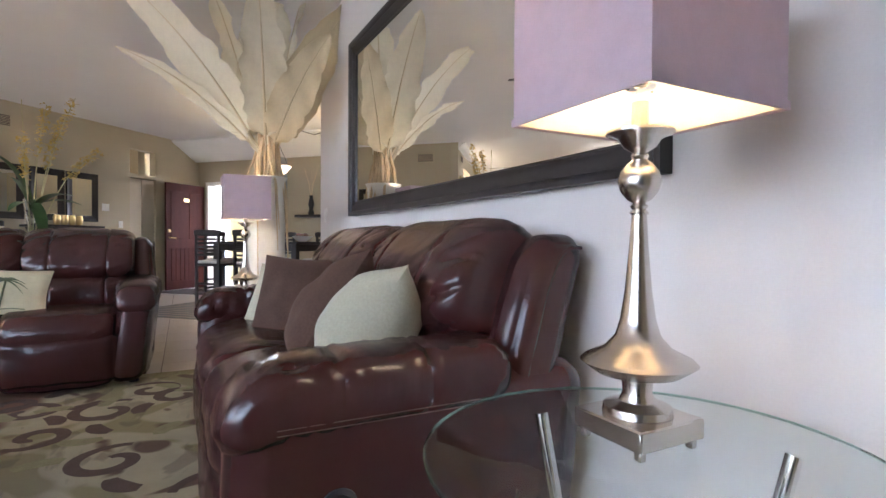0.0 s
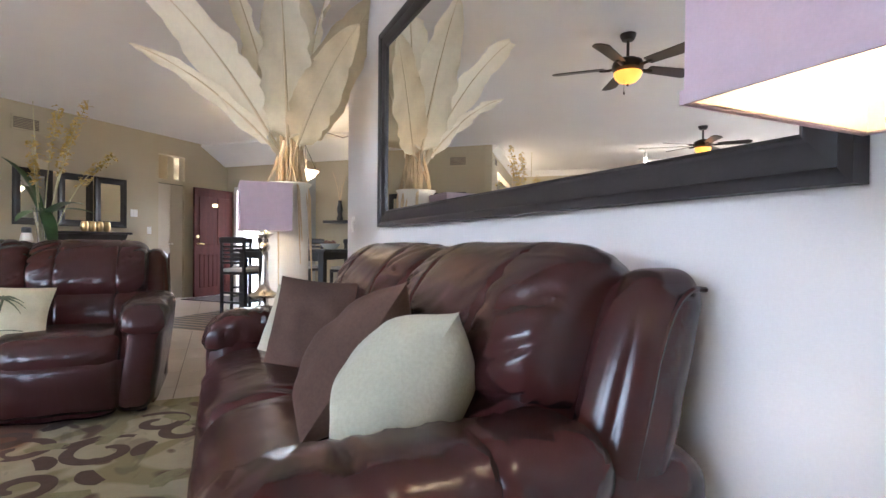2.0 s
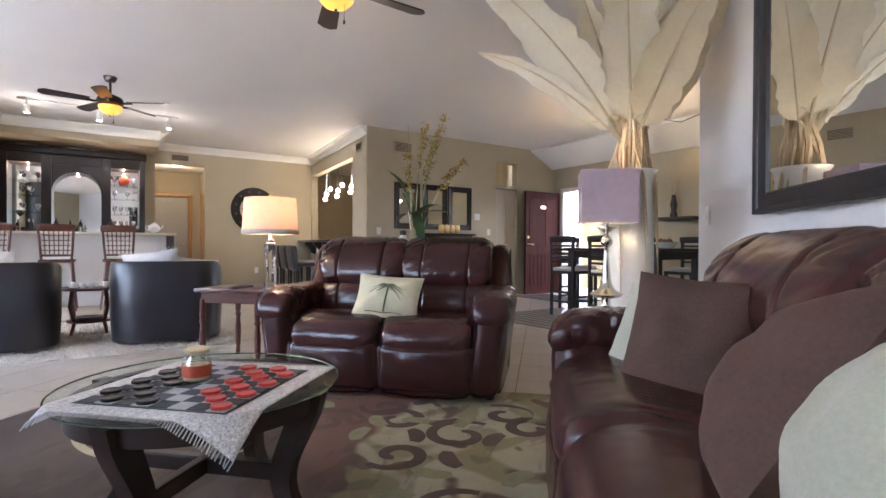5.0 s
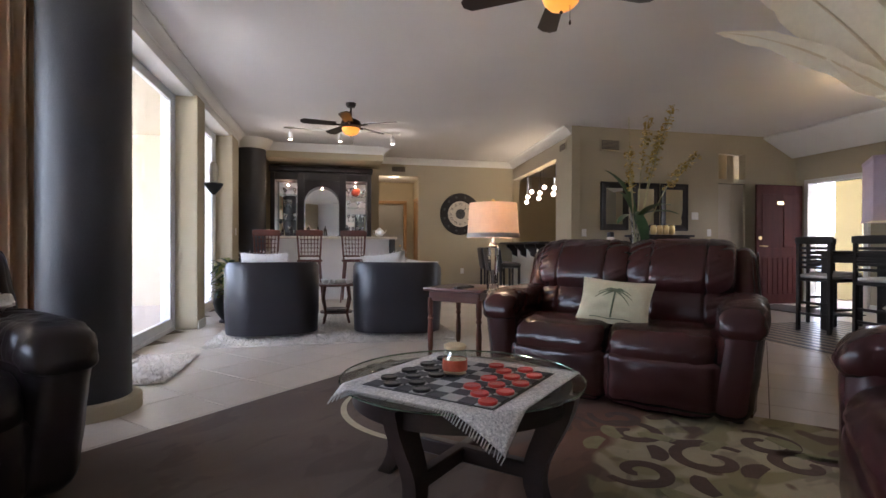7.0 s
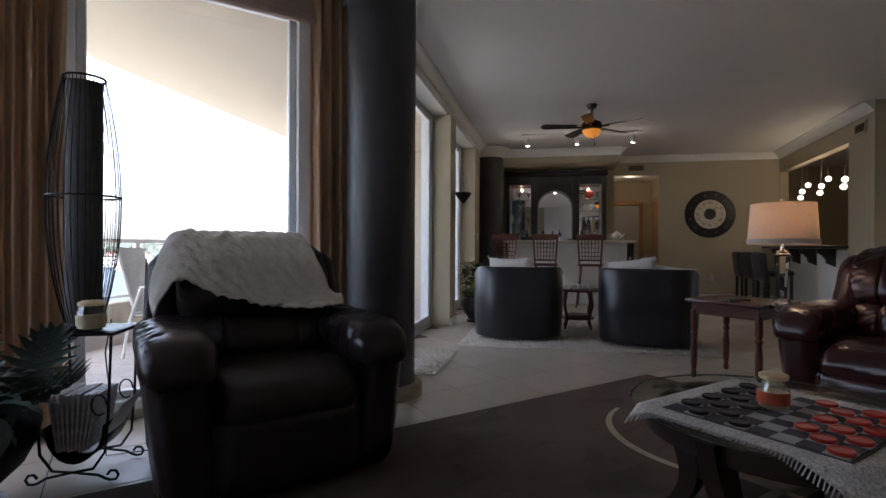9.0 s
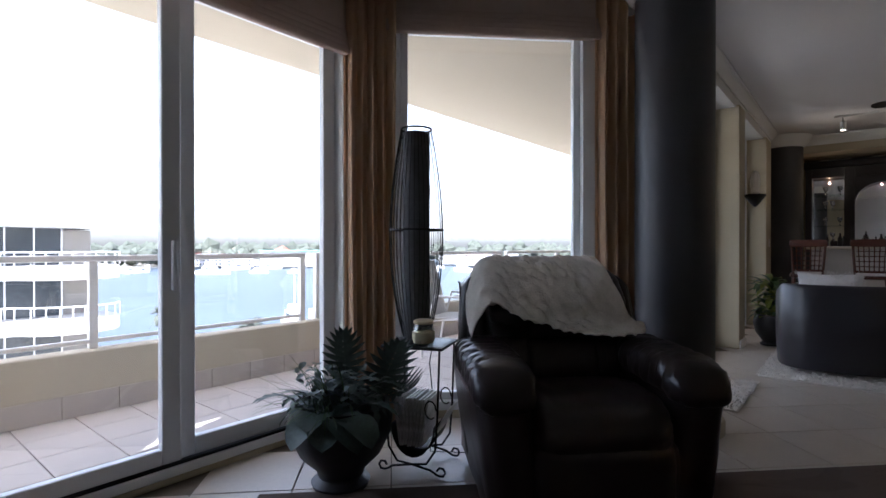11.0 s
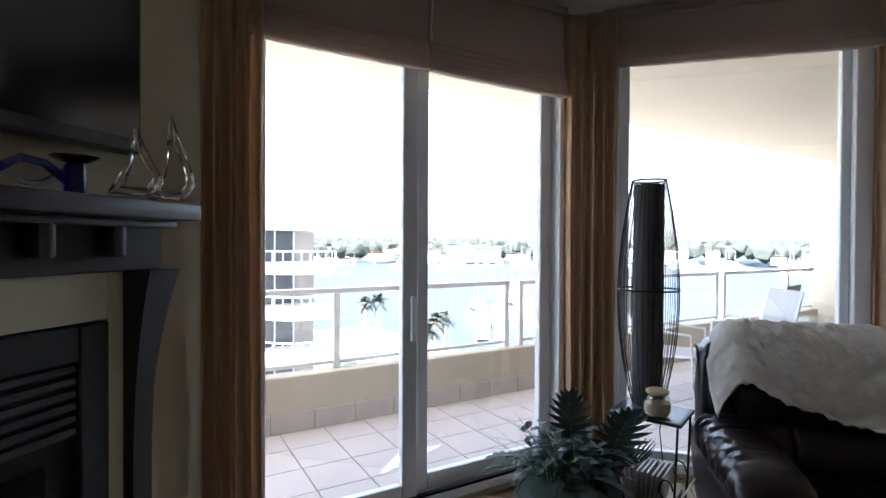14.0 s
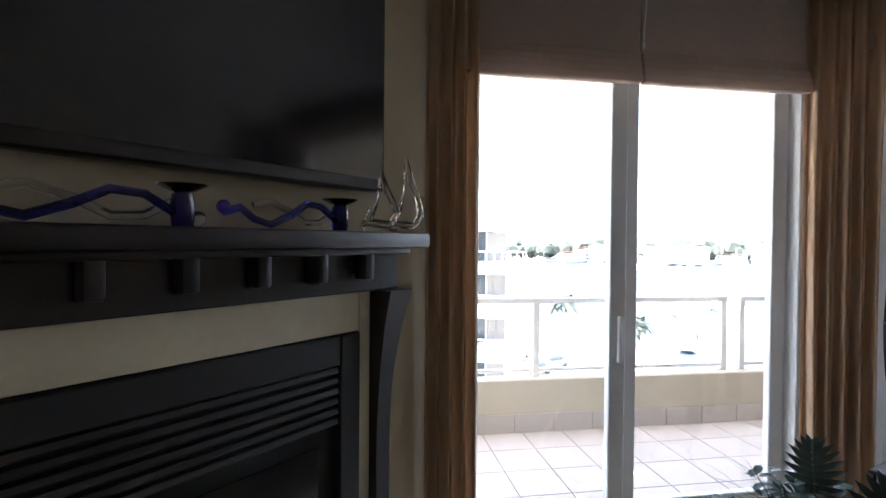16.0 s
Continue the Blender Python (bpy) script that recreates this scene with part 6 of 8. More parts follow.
def wave_candle(x, s):
    ob = thing("glass_candle_holder", "cobalt blue glass wave candle holder on the mantel", "candle holder", FIRE @ pose(x, -0.12, SH), "blue glass candle holders")
    pts = [(-0.36 * s, 0, 0.045), (-0.30 * s, 0.0, 0.06), (-0.24 * s, 0.01, 0.03), (-0.18 * s, 0, 0.015), (-0.1 * s, -0.01, 0.045), (-0.02 * s, 0, 0.085), (0.06 * s, 0.01, 0.08), (0.13 * s, 0, 0.035)]
    part("blue_wave", tube(pts, 0.012, 8), BLUEGLASS, ob)
    part("clear_wave", tube([(p[0] + 0.01, p[1] + 0.02, 0.1 - p[2] * 0.9) for p in pts[2:]], 0.011, 8), CRYSTAL, ob)
    part("cup", lathe([(0.024, 0), (0.028, 0.01), (0.03, 0.06), (0.026, 0.085), (0.02, 0.09)], (0.15 * s, 0, 0), 24), BLUEDARK, ob)
    part("dish", lathe([(0.015, 0.09), (0.03, 0.092), (0.062, 0.108), (0.06, 0.111), (0.02, 0.097)], (0.15 * s, 0, 0), 28), CRYSTAL, ob)
    part("bead", ball(0.02, (-0.36 * s, 0, 0.06), seg=14), BLUEDARK, ob)
    part("clear_bead", ball(0.022, (-0.44 * s, 0.01, 0.022), seg=14), CRYSTAL, ob)


wave_candle(0.41, 0.85)
wave_candle(-0.16, 1.0)


# ---- bay corner: planter, wire stand, wicker lamp ----
def frond(bm, base, azim, rise, length, width, curl, n=8, notch=0):
    d0 = Vector((math.cos(azim), math.sin(azim), 0))
    side = Vector((-d0.y, d0.x, 0))
    p, a = Vector(base), rise
    rows = []
    for i in range(n + 1):
        f = i / n
        w = width * math.sin(math.pi * min(1, 0.06 + 0.94 * f)) ** 0.7 * (0.45 if notch and i % 2 else 1.0)
        up = d0 * -math.sin(a) + Vector((0, 0, math.cos(a)))
        rows.append([bm.verts.new(p - side * w + up * w * 0.25), bm.verts.new(p), bm.verts.new(p + side * w + up * w * 0.25)])
        p = p + (d0 * math.cos(a) + Vector((0, 0, 1)) * math.sin(a)) * length / n
        a -= curl / n
    for q, r in zip(rows, rows[1:]):
        bm.faces.new((q[0], q[1], r[1], r[0]))
        bm.faces.new((q[1], q[2], r[2], r[1]))


def planter():
    ob = thing("planter", "charcoal urn planter with mixed green foliage", "plant", pose(-1.86, -1.775, 0))
    rib = lathe([(0.13, 0), (0.14, 0.025), (0.105, 0.05), (0.12, 0.09), (0.19, 0.16), (0.235, 0.25), (0.245, 0.33), (0.225, 0.385), (0.235, 0.4), (0.215, 0.4), (0.2, 0.33), (0.01, 0.33)], seg=72)
    for v in rib.verts:
        if 0.1 < v.co.z < 0.38:
            a = math.atan2(v.co.y, v.co.x)
            k = 1 + 0.012 * math.cos(36 * a)
            v.co.x *= k
            v.co.y *= k
    part("urn", rib, POT_BLACK, ob, "ribbed charcoal ceramic urn")
    rnd = random.Random(21)
    grass, fern, broad, split, ivy = (bmesh.new() for _ in range(5))
    for k in range(90):
        frond(grass, (rnd.uniform(0.0, 0.16), rnd.uniform(-0.1, 0.1), 0.36), rnd.uniform(-0.7, 1.0), rnd.uniform(0.5, 1.3), rnd.uniform(0.25, 0.42), 0.0035, rnd.uniform(0.4, 1.6), 6)
    for k in range(85):
        frond(fern, (rnd.uniform(-0.15, 0.15), rnd.uniform(-0.15, 0.15), 0.37), rnd.uniform(0, 6.28), rnd.uniform(0.1, 1.2), rnd.uniform(0.18, 0.32), 0.03, rnd.uniform(0.8, 2.2), 14, 1)
    for k in range(7):
        frond(broad, (0.14, 0.1 + rnd.uniform(-0.08, 0.08), 0.37), rnd.uniform(0.1, 1.7), rnd.uniform(0.1, 0.6), rnd.uniform(0.2, 0.28), 0.085, rnd.uniform(0.9, 1.7), 8)
    def monstera(base, up, across, size):
        """A split leaf: a midrib with curved fingers on both sides."""
        base, up, across = Vector(base), Vector(up).normalized(), Vector(across).normalized()
        face = up.cross(across).normalized()
        tube([(0, 0, 0.34), base * 0.6 + Vector((0, 0, 0.15)), base], 0.006, 6, split)
        rib = [base + up * size * q / 10 + face * 0.10 * size * (q / 10) ** 2 for q in range(11)]
        tube(rib, 0.004, 5, split, 0.0015)
        for sgn in (-1, 1):
            for q in range(9):
                f = q / 8
                reach = size * 0.52 * math.sin(math.pi * (0.22 + 0.70 * f)) ** 0.8
                root = base + up * size * (0.02 + 0.86 * f) + face * 0.10 * size * f * f
                ang = 1.75 - 1.15 * f
                rows = []
                for m2 in range(7):
                    g = m2 / 6
                    d = across * sgn * math.sin(ang) + up * math.cos(ang)
                    p = root + d * reach * g + up * 0.10 * size * g * g - face * (0.16 * size * g * g - 0.01)
                    w = size * 0.062 * (1.0 if g < 0.35 else max(0.06, 1 - ((g - 0.35) / 0.65) ** 2.2))
                    t2 = up * math.sin(ang) - across * sgn * math.cos(ang)
                    rows.append((split.verts.new(p - t2 * w), split.verts.new(p + face * 0.004), split.verts.new(p + t2 * w)))
                for a2, b2 in zip(rows, rows[1:]):
                    split.faces.new((a2[0], a2[1], b2[1], b2[0]))
                    split.faces.new((a2[1], a2[2], b2[2], b2[1]))

    monstera((-0.14, 0.12, 0.44), (-0.30, 0.25, 0.92), (-0.62, 0.72, -0.1), 0.25)
    monstera((-0.06, -0.04, 0.50), (-0.05, -0.12, 1.0), (-0.8, 0.58, 0.0), 0.22)
    monstera((-0.17, 0.06, 0.38), (-0.75, 0.45, 0.30), (-0.3, 0.4, 0.8), 0.22)
    for k in range(170):
        a, r = rnd.uniform(0, 6.28), rnd.uniform(0.02, 0.22)
        frond(ivy, (r * math.cos(a), r * math.sin(a), rnd.uniform(0.38, 0.56)), rnd.uniform(0, 6.28), rnd.uniform(-0.4, 0.8), 0.05, 0.019, 0.5, 3)
    part("grass_tuft", grass, LEAF_GREEN, ob)
    part("fern", fern, LEAF_BLUE, ob)
    part("broad_leaf", broad, LEAF_BLUE, ob, "large grey-green veined leaves")
    part("split_leaf", split, LEAF_BLUE, ob, "dark split monstera leaves")
    part("ivy", ivy, LEAF_BLUE, ob)


planter()
STAND = pose(-2.27, -1.63, 0, 0, 0, 112)


def wire_stand():
    ob = thing("magazine_stand", "black wrought-iron side stand with magazine sling", "side table", STAND)
    H = 0.645
    w, d = 0.155, 0.13
    part("top_frame", box((2 * w + 0.02, 2 * d + 0.02, 0.014), (0, 0, H - 0.012), 0.003), IRON, ob)
    part("top_tile", box((2 * w, 2 * d, 0.01), (0, 0, H - 0.003), 0.002), TABLEGLASS, ob, "pale glossy top")
    for sx in (-1, 1):
        for sy in (-1, 1):
            part("leg", tube([(sx * w * 0.95, sy * d, H - 0.02), (sx * w * 0.88, sy * d, 0.3), (sx * w * 0.8, sy * d, 0.13), (sx * w * 0.5, sy * d, 0.06), (0, sy * d, 0.05)], 0.006, 6), IRON, ob)
    for sy in (-1, 1):
        for sx in (-1, 1):
            pts = [(0, sy * d, 0.05)] + [(sx * (0.07 + 0.03 * k), sy * d, 0.05 - 0.018 * k + 0.0 * k) for k in range(1, 3)]
            pts += [(sx * (0.155 + 0.022 * math.cos(a)), sy * d, 0.029 + 0.022 * math.sin(a)) for a in (-2.0, -1.0, 0.0, 1.0, 2.0, 3.0)]
            part("scroll_foot", tube(pts, 0.006, 6), IRON, ob)
        part("scroll", tube([(sx2 * 0.0 + 0.1 + 0.03 * math.cos(a), sy * d, 0.33 + 0.045 * math.sin(a)) for sx2, a in ((0, k * 0.6) for k in range(10))], 0.004, 5), IRON, ob)
    bm = bmesh.new()
    rows = []
    for k in range(13):
        a = math.pi * k / 12
        rows.append([bm.verts.new((-0.115 * math.cos(a), y, 0.24 - 0.16 * math.sin(a))) for y in (-d * 0.95, d * 0.95)])
    for p, q in zip(rows, rows[1:]):
        bm.faces.new((p[0], p[1], q[1], q[0]))
    sl = part("sling", bm, IRON, ob, "curved black magazine sling")
    sol = sl.modifiers.new("thick", "SOLIDIFY")
    sol.thickness = 0.004
    return ob


wire_stand()
PAPER = mat("magazine_paper", (0.55, 0.53, 0.52), 0.4, vary=0.5, scale=9, fine=40, bump=0.02)
for k in range(9):
    mg = thing("magazine", "glossy magazine standing in the iron sling", "magazine", STAND @ pose(-0.075 + 0.014 * k, 0.0, 0.12 + 0.003 * (k % 3), 0, -8 + 2.2 * k, 0), "magazines in the sling")
    part("paper_block", box((0.009, 0.2, 0.245), (0, 0, 0.125), 0.001), PAPER, mg)
lean_mag = thing("magazine", "open magazine leaning in the iron sling", "magazine", STAND @ pose(0.075, 0.0, 0.13, 0, 28, 0), "magazines in the sling")
part("paper_block", box((0.006, 0.19, 0.22), (0, 0, 0.11), 0.001), PLASTIC, lean_mag)
jar(STAND @ pose(0.045, -0.075, 0.647) @ Matrix.Diagonal((1.2, 1.2, 1.05, 1)), "cream jar candle on the iron stand", "candle_jar", PILLOW_CREAM)


def wicker_lamp():
    ob = thing("wicker_lamp", "tall dark wire lamp with an inner cloth tube", "lamp", STAND @ pose(-0.025, 0.01, 0.648))
    part("base", cyl(0.07, 0.012, (0, 0, 0), seg=28), IRON, ob)
    part("inner_tube", lathe([(0.071, 0.01), (0.071, 1.09), (0.069, 1.09), (0.069, 0.012)], seg=32, ring=True), CLOTH_GREY, ob, "dark cloth tube")
    H = 1.11

    def rad(z):
        f = z / H
        return 0.064 + 0.016 * f + 0.07 * math.sin(math.pi * f ** 0.92) ** 0.95

    for k in range(34):
        a = 2 * math.pi * k / 34
        part("rib", tube([(rad(z) * math.cos(a), rad(z) * math.sin(a), z) for z in [H * j / 14 for j in range(15)]], 0.0019, 4), IRON, ob)
    for z in (0.006, 0.58, H):
        part("hoop", tube([(rad(z) * math.cos(2 * math.pi * k / 28), rad(z) * math.sin(2 * math.pi * k / 28), z) for k in range(29)], 0.005, 6), IRON, ob)
    return ob


wicker_lamp()
cable = thing("lamp_cable", "thin black lamp cable hanging behind the stand", "cable", STAND)
part("cable", tube([(0.03, 0.14, 0.66), (0.0, 0.15, 0.5), (0.02, 0.15, 0.3), (0.0, 0.16, 0.004), (0.2, 0.2, 0.004)], 0.003, 5), IRON, cable)


# ---- end table with the crystal lamp, beside the loveseat ----
def turned_leg(parent, x, y, h, material, r=0.024):
    part("leg", lathe([(r * 0.7, 0), (r * 0.9, 0.03), (r * 0.6, 0.05), (r * 0.95, 0.10), (r * 1.05, h * 0.45), (r * 0.7, h * 0.62), (r * 1.15, h * 0.66), (r * 0.7, h * 0.70), (r * 1.0, h * 0.74), (r * 1.0, h)], (x, y, 0), 14), material, parent)


st = thing("side_table", "dark cherry side table with turned legs", "table", dgp(4.62, -2.02, 0, 45))
for sx in (-1, 1):
    for sy in (-1, 1):
        turned_leg(st, sx * 0.24, sy * 0.24, 0.53, WOOD_RED)
part("apron", box((0.5, 0.5, 0.09), (0, 0, 0.545), 0.006), WOOD_RED, st)
part("tabletop", box((0.58, 0.58, 0.03), (0, 0, 0.605), 0.01, seg=2), WOOD_RED, st)


def crystal_lamp():
    ob = thing("crystal_lamp", "crystal column lamp with an ivory drum shade", "lamp", pose(-4.0, 1.84, 0.62))
    part("foot", box((0.11, 0.11, 0.03), (0, 0, 0.016), 0.004), CRYSTAL, ob)
    part("step", box((0.075, 0.075, 0.045), (0, 0, 0.054), 0.004), CRYSTAL, ob)
    bm = bmesh.new()
    bmesh.ops.create_cone(bm, cap_ends=True, segments=8, radius1=0.026, radius2=0.047, depth=0.27, matrix=Matrix.Translation((0, 0, 0.212)))
    part("crystal_column", bm, CRYSTAL, ob, "faceted crystal column", smooth=False)
    part("collar", lathe([(0.04, 0.348), (0.045, 0.356), (0.03, 0.366), (0.034, 0.376), (0.012, 0.39), (0.01, 0.46)], seg=24), CHROME, ob)
    sh = part("shade", lathe([(0.196, 0.42), (0.178, 0.68), (0.176, 0.68), (0.194, 0.42)], seg=56, ring=True), LINEN, ob, "ivory drum shade")
    part("shade_trim", lathe([(0.1965, 0.425), (0.199, 0.428), (0.198, 0.45), (0.195, 0.455)], seg=56, ring=True), CLOTH_PALE, sh, "beaded trim")
    part("bulb", ball(0.03, (0, 0, 0.53), seg=12), GLOBE, ob)
    part("finial", ball(0.013, (0, 0, 0.70), seg=10), BRASS, ob)


crystal_lamp()
lamp_point("crystal_lamp_light", (-4.0, 1.84, 1.20), 6, (1.0, 0.72, 0.42), 0.03)
for k in range(2):
    rm = thing("remote_control", "black remote control on the side table", "remote", dgp(4.45 - 0.06 * k, -1.95, 0.62, 20 + 12 * k), "remotes")
    part("shell", box((0.045, 0.16, 0.018), (0, 0, 0.009), 0.006, seg=2), BLACK, rm)
    part("keypad", box((0.03, 0.1, 0.003), (0, 0.01, 0.019), 0.001), CLOTH_GREY, rm)

# ---- sofa table and vase behind the loveseat ----
sofa_table = thing("sofa_table", "narrow dark wooden table behind the loveseat", "table", dgp(5.02, -0.62, 0, 45))
part("tabletop", box((1.2, 0.3, 0.03), (0, 0, 0.745), 0.006), WOOD_DARK, sofa_table)
part("apron", box((1.12, 0.24, 0.08), (0, 0, 0.69), 0.004), WOOD_DARK, sofa_table)
for sx in (-1, 1):
    for sy in (-1, 1):
        turned_leg(sofa_table, sx * 0.54, sy * 0.11, 0.66, WOOD_DARK)


def vase():
    ob = thing("flower_vase", "tall clear glass vase with yellow orchid stems", "vase", dgp(4.98, -0.67, 0.761, 45))
    part("glass", lathe([(0.05, 0), (0.052, 0.01), (0.03, 0.06), (0.034, 0.3), (0.062, 0.5), (0.059, 0.5), (0.03, 0.3), (0.026, 0.07), (0.01, 0.03)], seg=32), CRYSTAL, ob, "flared clear glass")
    rnd = random.Random(8)
    stems = [((-0.10, 0.05), 1.25, 0.1), ((0.02, 0.02), 1.22, 0.28), ((0.2, -0.05), 1.28, 0.34), ((0.34, -0.1), 0.98, 0.5), ((-0.04, -0.1), 0.95, -0.02), ((0.12, 0.08), 1.12, 0.2)]
    for k, ((dx, dy), h, bend) in enumerate(stems):
        pts = []
        for i in range(12):
            f = i / 11
            droop = -0.42 * max(0, f - 0.65) ** 1.3 if k == 3 else 0
            pts.append((dx * f ** 1.3 + bend * 0.25 * f ** 3, dy * f, 0.03 + h * f + droop))
        s = part("stem", tube(pts, 0.006, 5, r2=0.003), STEM, ob)
        if k == 0:
            continue
        bm = bmesh.new()
        for j in range(64):
            f = rnd.uniform(0.66, 1.0)
            g = f * 11
            i = min(int(g), 10)
            p = Vector(pts[i]).lerp(Vector(pts[i + 1]), g - i) + Vector((rnd.uniform(-1, 1), rnd.uniform(-1, 1), rnd.uniform(-1, 1))) * 0.03
            for q in range(3):
                frond(bm, p, rnd.uniform(0, 6.28), rnd.uniform(-0.5, 1.0), 0.026, 0.009, 0.8, 3)
        part("blossom", bm, BLOOM, s, "small yellow orchid blossoms")
    for az, rise, ln, wd, z in ((2.6, 1.35, 0.62, 0.055, 0.42), (2.3, 1.25, 0.42, 0.05, 0.4), (5.6, 0.7, 0.42, 0.07, 0.42), (5.2, -0.5, 0.42, 0.07, 0.5), (0.3, 0.5, 0.34, 0.07, 0.45), (4.4, 0.2, 0.3, 0.06, 0.46)):
        bm = bmesh.new()
        frond(bm, (0, 0, z), az, rise, ln, wd * 0.6, 1.0, 10)
        part("leaf", bm, LEAF_GREEN, ob)


vase()


# ---- wall of framed mirrors ----
for y in (5.13, 5.70, 6.235):
    framed("framed_mirror", "small upright mirror in a wide black frame", pose(-7.748, y, 1.635, 0, 0, 90), 0.49 if y < 6 else 0.51, 0.78, 0.10, 0.03, WOOD_BLACK, group="row of framed mirrors")
cs = thing("console_table", "black flared console with ornaments at the mirrors", "table", pose(-7.45, 5.75, 0, 0, 0, 90))
bm = bmesh.new()
rows = []
for k in range(9):
    f = k / 8
    w = 0.22 + 0.22 * f ** 2.2 + 0.1 * (1 - f) ** 4
    rows.append([bm.verts.new(p) for p in ((-w, -0.16, 1.13 * f), (w, -0.16, 1.13 * f), (w, 0.16, 1.13 * f), (-w, 0.16, 1.13 * f))])
for p, q in zip(rows, rows[1:]):
    for i in range(4):
        bm.faces.new((p[i], p[(i + 1) % 4], q[(i + 1) % 4], q[i]))
bm.faces.new(rows[0][::-1])
bm.faces.new(rows[-1])
part("pedestal", bm, WOOD_BLACK, cs)
part("tabletop", box((1.0, 0.38, 0.035), (0, 0, 1.15), 0.006), WOOD_BLACK, cs)
for k in range(4):
    g = thing("amber_glass", "small amber glass on the console", "glass", pose(-7.42, 5.62 + 0.11 * k, 1.168), "amber glasses")
    part("bowl", lathe([(0.03, 0), (0.045, 0.03), (0.05, 0.1), (0.038, 0.15), (0.035, 0.15), (0.045, 0.1), (0.02, 0.01)], seg=20), BRASS, g)
bust = thing("ornament_jar", "small stone jar with dark lid by the pillar", "ornament", pose(-7.5, 4.92, 0))
part("stand", lathe([(0.12, 0), (0.1, 0.04), (0.04, 0.1), (0.04, 0.9), (0.1, 0.98), (0.1, 1.0)], seg=20), WOOD_BLACK, bust)
part("jar", lathe([(0.05, 1.0), (0.075, 1.03), (0.06, 1.1), (0.05, 1.13)], seg=20), POTWHITE, bust)
part("lid", lathe([(0.055, 1.13), (0.055, 1.2), (0.02, 1.21)], seg=20), BLACK, bust)


def wall_plate(name, label, m, w, h, knobs=1):
    ob = thing(name, label, "switch", m, "wall plates")
    part("plate", box((w, 0.008, h), (0, -0.004, 0), 0.003), PLASTIC, ob)
    for k in range(knobs):
        part("rocker", box((0.025, 0.008, h * 0.5), ((k - (knobs - 1) / 2) * 0.045, -0.009, 0), 0.002), WHITE, ob)


wall_plate("light_switch", "white double light switch on the pale wall", dgp(4.54, 1.519, 1.18, -45), 0.085, 0.125, 2)
wall_plate("light_switch", "white light switch by the framed mirrors", pose(-7.749, 4.60, 1.2, 0, 0, 90), 0.08, 0.12, 2)
wall_plate("light_switch", "white light switch near the entrance", pose(-7.749, 6.92, 1.22, 0, 0, 90), 0.08, 0.12, 1)
wall_plate("thermostat", "small white thermostat on the tan wall", pose(-7.749, 6.64, 1.5, 0, 0, 90), 0.13, 0.12, 1)
wall_plate("light_switch", "white light switch beside the balcony door", pose(-9.1, -0.859, 1.2, 0, 0, 180), 0.08, 0.12, 1)
wall_plate("outlet", "white electric outlet low on the tan wall", pose(-11.399, 3.55, 0.42, 0, 0, 90), 0.075, 0.12, 1)


def vent(label, m, w=0.36, h=0.2):
    ob = thing("air_vent", label, "vent", m, "air vents")
    part("frame", box((w, 0.012, h), (0, -0.006, 0), 0.003), WALL_TAN, ob)
    for k in range(7):
        part("slat", box((w - 0.05, 0.01, 0.012), (0, -0.015, -h / 2 + 0.035 + k * (h - 0.07) / 6), 0.001, turn=Matrix.Rotation(radians(30), 4, "X")), GROUT, ob)


vent("tan air vent high on the mirror wall", pose(-7.749, 5.05, 2.62, 0, 0, 90))
vent("tan air vent above the hall opening", pose(-11.399, 2.1, 2.66, 0, 0, 90), 0.34, 0.16)
vent("tan air vent above the kitchen pass-through", pose(-8.1, 4.407, 2.62, 0, 0, -6), 0.3, 0.16)


# ---- entrance ----
door = thing("door_1", "dark mahogany entrance door standing open", "door", pose(-7.56, 8.64, 0.012, 0, 0, -90), kind="structure")
part("leaf", box((0.94, 0.045, 2.03), (0.49, 0, 1.015), 0.004), DOOR_RED, door)
for x0, w, z0, h in ((0.27, 0.3, 1.42, 0.9), (0.71, 0.3, 1.42, 0.9)):
    part("panel_moulding", box((w, 0.012, h), (x0, 0.025, z0), 0.006), DOOR_RED, door)
for k in range(7):
    part("lower_board", box((0.09, 0.012, 0.62), (0.18 + 0.104 * k, 0.024, 0.48), 0.006), DOOR_RED, door)
part("number_plate", box((0.13, 0.006, 0.06), (0.49, 0.033, 1.72), 0.002), BRASS, door, "small brass number plate")
part("deadbolt", cyl(0.03, 0.02, (0.9, 0.022, 1.12), turn=Matrix.Rotation(radians(-90), 4, "X")), BRASS, door)
hd = part("door_handle", tube([(0.9, 0.022, 0.99), (0.9, 0.07, 0.99), (0.86, 0.075, 0.985), (0.79, 0.075, 0.98)], 0.011, 8), BRASS, door, "brass lever handle")
frame1 = thing("door_frame", "white painted frame of the entrance doorway", "door frame", pose(-7.005, 8.7, 0), kind="structure")
for sx in (-1, 1):
    part("jamb", box((0.07, 0.2, 2.09), (sx * 0.50, 0.05, 1.045), 0.004), WHITE, frame1)
part("head", box((1.07, 0.2, 0.07), (0, 0.05, 2.105), 0.004), WHITE, frame1)
cd = thing("closet_door", "cream folding closet door", "door", pose(-7.80, 7.37, 0.01, 0, 0, 90), kind="structure")
for k in range(2):
    part("leaf", box((0.262, 0.03, 2.05), (-0.133 + 0.266 * k, 0, 1.025), 0.004), STUCCO, cd)
    part("knob", ball(0.016, (-0.03 + 0.06 * k, -0.03, 0.98), seg=10), WHITE, cd)
part("head_track", box((0.54, 0.03, 0.012), (0, 0.0, 2.057), 0), IRON, cd)
tagged(part("corridor_floor", box((6, 3.0, 0.2), (-6.5, 10.25, -0.11), 0), BTILE, smooth=False), "pale outdoor corridor floor", "floor", kind="structure")
